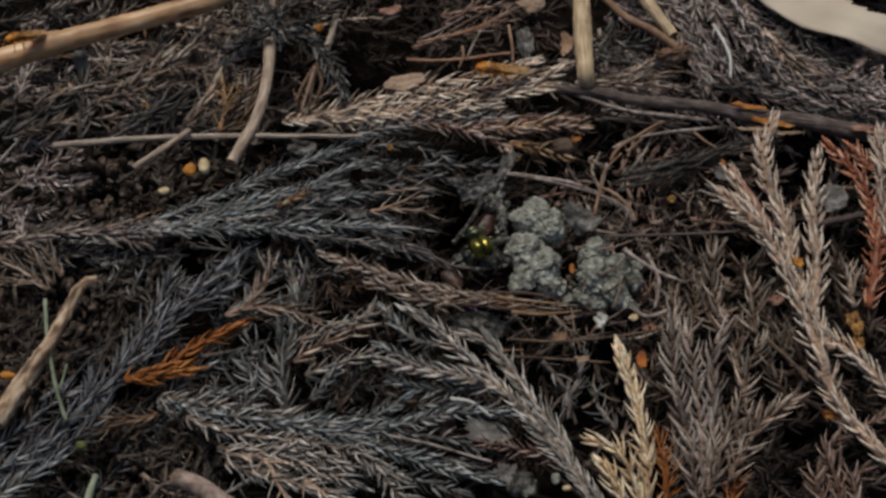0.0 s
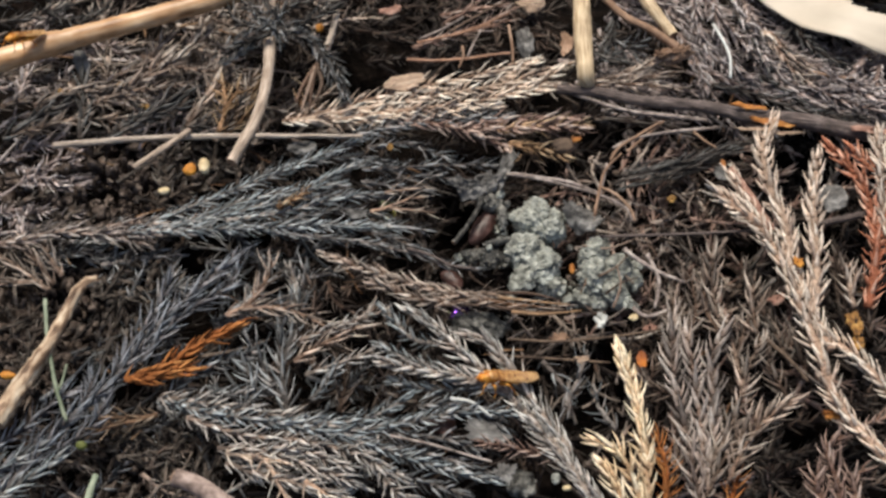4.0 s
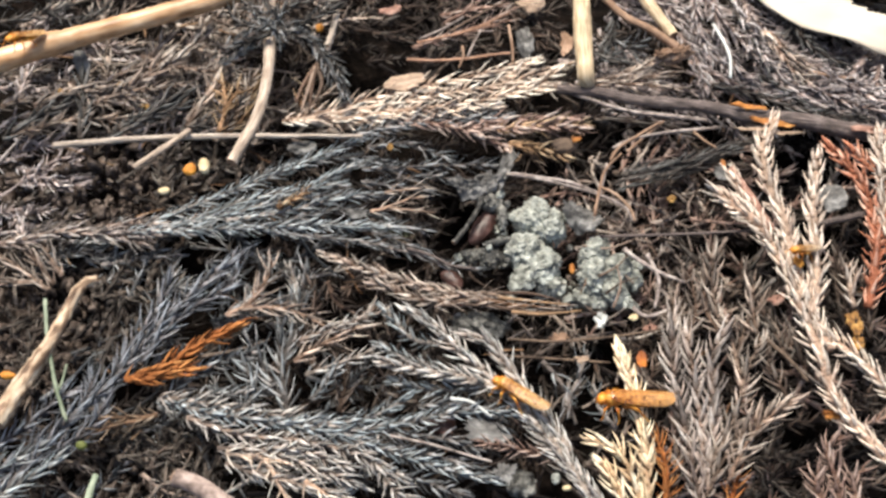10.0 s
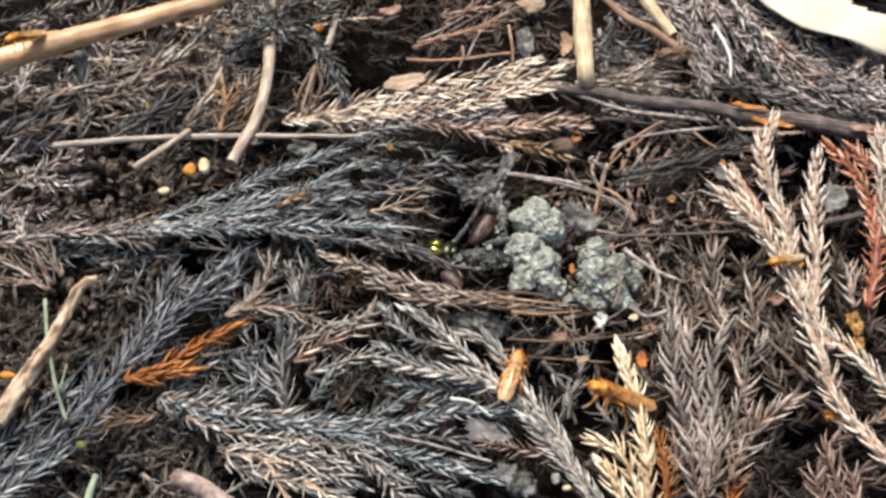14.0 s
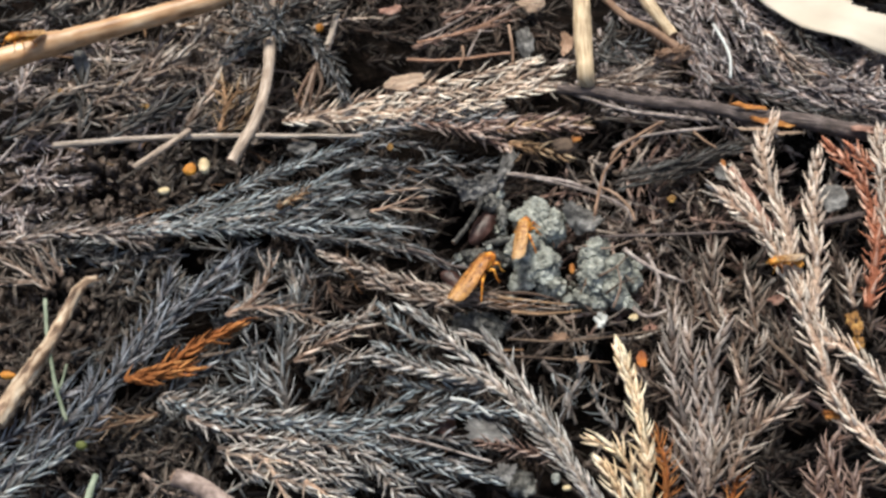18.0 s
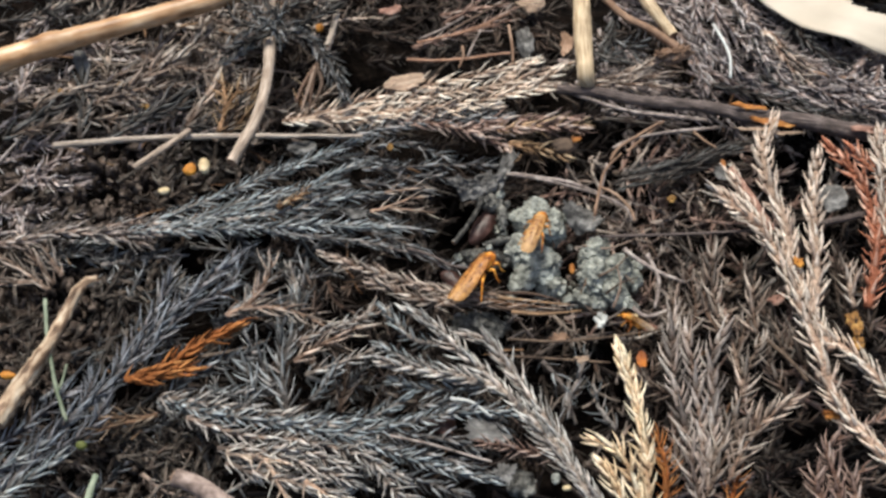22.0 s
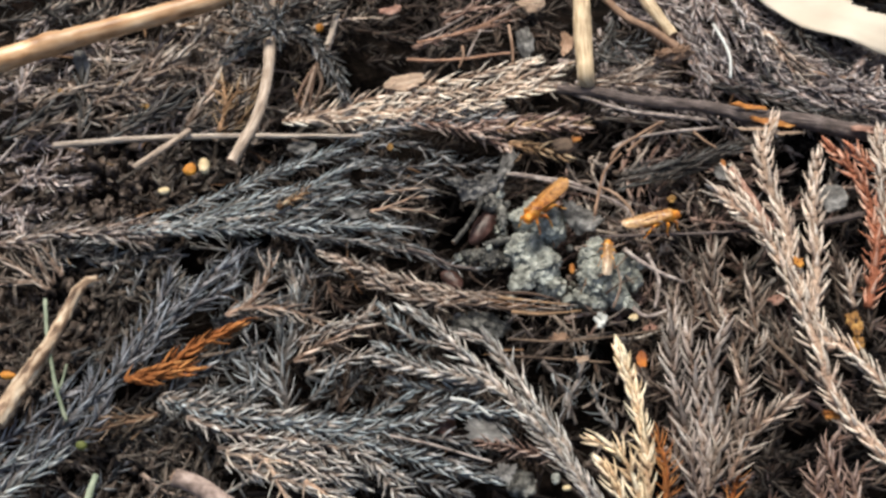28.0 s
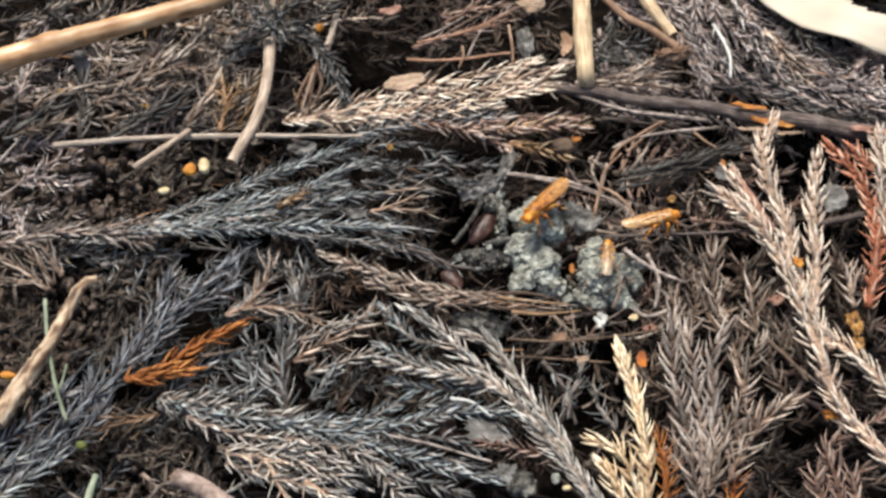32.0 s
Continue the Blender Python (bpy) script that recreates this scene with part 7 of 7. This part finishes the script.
def motions():
    beat(fly_a, [(0, 0), (0.95, 0), (1.05, 62), (1.25, 62), (1.35, 0), (8.25, 0), (8.31, 58), (8.45, 58), (8.56, 0), (15.3, 0), (15.45, 35), (15.65, 35), (15.8, 0), (22.3, 0), (22.4, 50), (22.5, 0), (32, 0)])
    beat(fly_b, [(0, 0), (15.3, 0), (15.45, 35), (15.65, 35), (15.8, 0), (22.3, 0), (22.36, 60), (22.48, 60), (22.62, 0), (32, 0)])
    beat(fly_c, [(0, 0), (8, 0), (8.1, 60), (8.3, 60), (8.4, 0), (18.8, 0), (18.86, 60), (18.94, 60), (19, 0), (32, 0)])
    beat(fly_d, [(0, 0), (20.7, 0), (20.8, 60), (21.7, 60), (21.9, 0), (32, 0)])
    walk(fly_a, [(0, at(9.8, 32.6, 3, 14, -19, -170)),
        (0.82, at(9.8, 32.6, 3, 14, -19, -170)),
        (0.84, at(9.4, 32.4, 2.9, 11, 0, 160)),
        (0.86, at(9, 32, 2.9, 8, 24, 122)),
        (0.9, at(8.1, 31.7, 2.9, -1, 12, 85)),
        (1, at(7.2, 30.4, 5.9, 3, 27, 101)),
        (1.075, at(8.5, 9.1, 14, 10, -13, 151)),
        (1.15, at(9.6, -12.3, 22.1, 18, -39, -174)),
        (1.3, at(9.2, -35.4, 4.1, 17, -34, -176)),
        (1.4, at(11.1, -34.5, 3.2, 19, -41, -180)),
        (1.45, at(11, -33.5, 3, 12, -10, 152)),
        (1.5, at(11.1, -33.1, 2.9, 7, 18, 124)),
        (1.6, at(10.1, -28.4, 2.9, 5, 18, 110)),
        (2, at(10.6, -26.6, 2.9, 7, 13, 128)),
        (2.05, at(10.5, -25.1, 2.9, 9, 0, 171)),
        (2.1, at(10.1, -24.7, 3, 11, -22, -139)),
        (2.4, at(10.3, -24.2, 3, 13, -18, -160)),
        (2.5, at(10.3, -24.2, 3, 13, -18, -160)),
        (3, at(10.3, -24.2, 3, 13, -18, -160)),
        (3.5, at(9.5, -24, 3, 14, -16, -171)),
        (7.1, at(9.5, -24, 3, 14, -16, -171)),
        (7.2, at(9.8, -24.4, 3.1, 16, -29, 176)),
        (7.225, at(9.7, -24.8, 3.5, 8, -9, 139)),
        (7.25, at(9.7, -25.3, 3.9, 1, 21, 93)),
        (7.267, at(9.5, -24.7, 3.6, -5, 0, 53)),
        (7.283, at(9.3, -24.1, 3.3, -10, -14, 20)),
        (7.3, at(9.3, -24.9, 3, -17, -21, -14)),
        (7.4, at(9.3, -24.9, 3, -14, -20, -14)),
        (8.25, at(9.3, -24.9, 3, -14, -20, -14)),
        (8.29, at(15.1, -27, 8.5, -14, -4, 1)),
        (8.33, at(21.2, -29.9, 13.9, -13, 28, 29)),
        (8.4, at(29.6, -30.9, 6.9, -13, 28, 32)),
        (8.47, at(25.2, -31.6, 7.9, -6, 28, 66)),
        (8.52, at(22.7, -30.3, 4.9, 5, 28, 109)),
        (8.56, at(22.4, -29.7, 4, 10, -13, 150)),
        (8.6, at(22.1, -29.4, 3.1, 16, -26, 175)),
        (8.8, at(13.8, -28.3, 3.1, 15, -32, 173)),
        (9, at(12, -27.7, 3, 15, -24, -174)),
        (9.2, at(11.4, -26.6, 3, 15, 0, 149)),
        (11.7, at(11.4, -26.6, 3, 15, 0, 149)),
        (11.85, at(11, -25.5, 2.9, 6, 18, 116)),
        (12, at(10.7, -25.7, 2.9, -2, 16, 81)),
        (12.2, at(10.7, -25.7, 2.9, -2, 16, 81)),
        (12.4, at(10.2, -23.7, 2.9, -3, 9, 72)),
        (14.3, at(10.2, -23.7, 2.9, -3, 9, 72)),
        (14.333, at(10.7, -23.0, 3.1, 8, 6, 67)),
        (14.367, at(13.3, -21.8, 4.1, 8, 3, 62)),
        (14.4, at(16.2, -20.6, 4.5, 8, 4, 60)),
        (14.425, at(15.7, -19.3, 4.5, 8, 5, 65)),
        (14.45, at(15.2, -17.9, 4.3, 8, 6, 69)),
        (14.5, at(14.8, -15.8, 3.5, 8, 9, 81)),
        (15, at(19.6, -19.6, 4.9, 9, 9, 137)),
        (15.6, at(14.1, -12, 5.9, 3, 0, 104)),
        (16.3, at(13, -1.2, 2.1, 0, 15, 86)),
        (16.5, at(13.2, -1.2, 2.2, -5, 12, 86)),
        (17.4, at(13.2, -1.2, 2.2, -5, 12, 86)),
        (17.8, at(12.5, 0.3, 2.2, -28, 14, 79)),
        (18.2, at(12.5, 0.3, 2.2, -28, 14, 79)),
        (18.4, at(14.1, 1.4, 2.1, -9, 19, 53)),
        (19, at(14.1, 1.4, 2.1, -9, 19, 53)),
        (19.4, at(14.9, 0.6, 3.5, -10, 28, 59)),
        (21.8, at(14.9, 0.6, 3.5, -10, 28, 59)),
        (22, at(14.3, 1, 2.9, -3, 13, 69)),
        (22.3, at(14.3, 1, 2.9, -3, 13, 69)),
        (22.5, at(15.8, -1.2, 5.9, -10, 15, 39)),
        (22.9, at(16.5, -1.4, 4.9, -12, 17, 30)),
        (22.95, at(16.8, -1.2, 4.5, -14, -8, 6)),
        (23, at(17.4, -1.1, 4.1, -15, -30, -9)),
        (23.2, at(21, -2, 4.1, -13, -37, -18)),
        (23.3, at(21, -2, 4.1, -13, -37, -18)),
        (23.6, at(21, -2, 4.1, -13, -37, -18)),
        (23.7, at(21, -2, 4.1, -13, -37, -18)),
        (23.85, at(23.1, -0, 4, -13, -7, 0)),
        (24, at(24.6, 0.6, 3.9, -12, 12, 31)),
        (24.2, at(30.9, 2.8, 3.9, -12, 4, 26)),
        (24.4, at(32.9, 3.8, 2.3, -14, 0, 12)),
        (32, at(32.9, 3.8, 2.3, -14, 0, 12))])
    walk(fly_b, [(0, at(92.5, -13.9, 0, 16, -28, 174)),
        (6.6, at(92.5, -13.9, 0, 16, -28, 174)),
        (6.9, at(48.4, -8.7, 20, 7, -29, -120)),
        (7, at(39.7, -13.2, 25, 2, -34, -99)),
        (7.1, at(35.7, -27.3, 20.1, 8, -37, -120)),
        (7.2, at(38.6, -30.9, 2.9, 13, -14, -157)),
        (7.4, at(37.6, -30.7, 3, 14, -22, -161)),
        (7.6, at(36.6, -30.9, 2.9, 14, -10, -174)),
        (8.25, at(36.6, -30.9, 2.9, 14, -10, -174)),
        (8.4, at(35.5, -30.3, 2.9, 14, -13, -176)),
        (8.6, at(33.5, -29.2, 3, 16, -30, -180)),
        (8.8, at(32.1, -28.9, 3.1, 16, -39, 161)),
        (9, at(32.8, -26.6, 2.8, 7, 12, 124)),
        (9.2, at(32.3, -26.2, 2.8, 8, 21, 124)),
        (9.4, at(31.2, -26.2, 3, 16, -30, -180)),
        (9.6, at(28.3, -27.5, 2.9, 14, -5, -177)),
        (13.7, at(28.3, -27.5, 2.9, 14, -5, -177)),
        (13.8, at(28.6, -26.7, 2.9, 15, -12, 170)),
        (14, at(26.2, -27, 3, 16, -31, 176)),
        (14.2, at(23.8, -25.6, 3.0, 8, 13, 133)),
        (14.3, at(22.1, -22.3, 3.4, 8, 14, 132)),
        (14.35, at(22.2, -20.8, 3.6, 8, 27, 127)),
        (14.4, at(22.8, -19.3, 3.6, 8, 32, 129)),
        (14.45, at(22.1, -19.7, 3.6, 8, 27, 130)),
        (14.5, at(21.2, -20.0, 3.6, 8, 21, 131)),
        (15.2, at(15.4, -15.1, 4.8, 0, 22, 89)),
        (15.7, at(5.9, -8.9, 5.8, -5, 17, 73)),
        (16.3, at(4.7, -7.3, 3.3, -20, 10, 56)),
        (16.5, at(4.7, -7.1, 3, -20, 10, 56)),
        (22.3, at(4.7, -7.1, 3, -20, 10, 56)),
        (22.4, at(16.3, -0.7, 8.8, 2, 28, 99)),
        (22.6, at(13.8, 0.5, 6.8, 0, 16, 89)),
        (22.8, at(14.7, 1.6, 6.8, -1, 22, 85)),
        (22.9, at(14.9, 3.3, 5.8, 9, 27, 126)),
        (22.95, at(15.1, 3.9, 5.4, 0, 3, 160)),
        (23, at(15.2, 4.3, 5, 14, -27, -171)),
        (23.08, at(15.2, 4.3, 5, 14, -27, -171)),
        (23.2, at(15.5, 6.2, 3.9, 12, -17, -138)),
        (23.4, at(16.5, 7.2, 2.3, 18, 0, -123)),
        (25.6, at(16.5, 7.2, 2.3, 18, 0, -123)),
        (28, at(16.3, 7.2, 2.2, 18, -12, -126)),
        (32, at(16.3, 7.2, 2.2, 18, -12, -126))])
    walk(fly_c, [(0, at(80.5, -21.1, 1.0, 16, -25, 175)),
        (8, at(80.5, -21.1, 1.0, 16, -25, 175)),
        (8.2, at(64.7, -22.5, 10.0, 16, -33, -176)),
        (8.4, at(56.1, -2.5, 4.0, 14, -26, -157)),
        (11.5, at(56.1, -2.5, 4.0, 14, -26, -157)),
        (11.55, at(55.4, -4.0, 4.0, 27, -58, 165)),
        (11.7, at(54.3, -4.3, 4.0, 27, -58, 147)),
        (11.8, at(53.8, -4.2, 4.0, 15, -24, -170)),
        (12, at(54.9, -3.6, 4.0, 13, -18, -153)),
        (12.8, at(53.0, -4.3, 4.0, 13, -14, -160)),
        (18.8, at(53.0, -4.3, 4.0, 13, -14, -160)),
        (18.9, at(44.7, -11.2, 12.0, 13, -22, -158)),
        (19, at(40.2, -7.9, 3.0, 14, -25, -160)),
        (19.5, at(40.2, -7.9, 3.0, 14, -25, -160)),
        (19.8, at(39.5, -8.4, 3.0, 13, -24, -151)),
        (20.3, at(39.5, -8.4, 3.0, 13, -24, -151)),
        (20.6, at(37.4, -11.8, 3.0, 10, -16, -136)),
        (20.8, at(34.2, -15.2, 3.0, 11, -22, -143)),
        (21, at(34.2, -15.2, 3.0, 11, -22, -143)),
        (21.4, at(32.2, -15.8, 3.0, 13, -24, -156)),
        (21.8, at(30.8, -15.3, 3.0, 16, -28, -177)),
        (22, at(29.4, -14.7, 3.0, 18, -38, 176)),
        (22.4, at(27.9, -13.8, 3.0, 22, -50, 169)),
        (23, at(29.5, -14.1, 3.0, 12, -10, 146)),
        (23.4, at(27.2, -11.8, 3.0, 28, -59, 155)),
        (23.6, at(26.2, -8.2, 3.0, 45, -70, 134)),
        (23.8, at(25.6, -3.1, 5.0, 33, -65, 129)),
        (23.867, at(26.4, -3.0, 4.3, 13, -64, 82)),
        (23.933, at(27.3, -3.0, 3.7, -6, -64, 33)),
        (24, at(28.2, -2.9, 3.0, -25, -63, -15)),
        (24.2, at(28.2, -2.9, 3.0, -25, -63, -15)),
        (24.6, at(27.4, -3.6, 1.3, -10, -6, 26)),
        (25.5, at(27.4, -3.6, 1.3, -10, -6, 26)),
        (26.5, at(26.6, -3.0, 1.3, -6, -5, 56)),
        (27.5, at(25.7, -2.4, 1.3, 0, -4, 86)),
        (32, at(25.7, -2.4, 1.3, 0, -4, 86))])
    walk(fly_d, [(0, at(-69.1, 36.1, 7.5, 10, -34, -131)),
        (20.7, at(-69.1, 36.1, 7.5, 10, -34, -131)),
        (20.8, at(-68.5, 32.1, 12.7, 11, -11, -174)),
        (20.9, at(-67.8, 28.1, 18.0, 11, 13, 144)),
        (21, at(-68.7, 24.4, 21.5, 8, -4, -162)),
        (21.1, at(-69.7, 20.6, 25.0, 4, -20, -108)),
        (21.4, at(-62.2, 7.7, 25.0, 4, -37, -104)),
        (21.6, at(-68.1, 1.1, 20.0, 4, -32, -106)),
        (21.9, at(-84.3, 2.1, 1.0, 6, -37, -114)),
        (32, at(-84.3, 2.1, 1.0, 6, -37, -114))])
    walk(scarab, [(0, at(5.7, 0.7, 0.6, 0, -1, 114)),
        (0.1, at(5.7, 0.7, 0.6, 0, -1, 114)),
        (0.25, at(4.9, 2.2, 0.4, 10, -16, 143)),
        (0.4, at(4.1, 3.7, 0.2, 21, -16, 168)),
        (0.8, at(2.4, 4.3, -0.4, 18, -16, -170)),
        (1.2, at(0.3, 5.2, -1.5, 15, -16, -165)),
        (1.5, at(-1, 7.1, -2, 15, -16, -177)),
        (1.9, at(-2, 7.3, -2.5, 14, -3, 176)),
        (2.2, at(-6.2, 9.2, -5, 14, -6, 174)),
        (2.6, at(-8.5, 11.9, -9, 14, -6, 173)),
        (3.8, at(-8.8, 13.8, -12, 8, -19, 132)),
        (5, at(-9, 15.7, -22, 1, -31, 93)),
        (6.5, at(-8.6, 15.5, -22, -7, -16, 45)),
        (8, at(-8.1, 15.3, -22, -14, 0, -5)),
        (13.5, at(-8.1, 15.3, -22, -14, 0, -5)),
        (13.9, at(-1.4, 6.1, -11, -16, -35, -14)),
        (14, at(-0.8, 3.9, -7, -16, -16, -12)),
        (14.1, at(0.4, 1.8, -3, -17, -16, -10)),
        (14.2, at(1.5, 0.6, -1.5, -18, -16, -8)),
        (14.3, at(3.8, 1.6, 0.3, -10, -8, 22)),
        (14.4, at(5, 2.7, 0.4, -4, -8, 72)),
        (14.5, at(5.1, 3, 0.2, -4, -10, 84)),
        (15.2, at(5.2, 3.8, -2, -14, -16, 60)),
        (15.6, at(4.6, 3.7, -9, -9, -41, 67)),
        (16.4, at(14.5, 7, -13, -6, -29, 70)),
        (32, at(14.5, 7, -13, -6, -29, 70))])
    walk(scarab_blue, [(0, at(5.7, 1.2, -22, -21, -51, -8)),
        (1.9, at(5.7, 1.2, -22, -21, -51, -8)),
        (2.1, at(5.2, -2.8, -5.5, -17, -16, -25)),
        (2.3, at(5.8, -2, -9, -19, -51, -18)),
        (2.55, at(5.8, -2, -9, -19, -51, -18)),
        (2.7, at(4.4, -2.5, -5, -17, -16, -13)),
        (3, at(4.4, -2.8, -4.5, -17, -16, -13)),
        (3.2, at(4.4, -2.8, -4.5, -17, -16, -13)),
        (3.3, at(4.3, -3.1, -4.5, -3, -16, -77)),
        (3.5, at(3.9, -5, -6, -1, -16, -87)),
        (3.8, at(3.3, -4.7, -9, 5, -24, -111)),
        (4.2, at(2.2, -1.7, -22, 8, -32, -122)),
        (32, at(2.2, -1.7, -22, 8, -32, -122))])


motions()
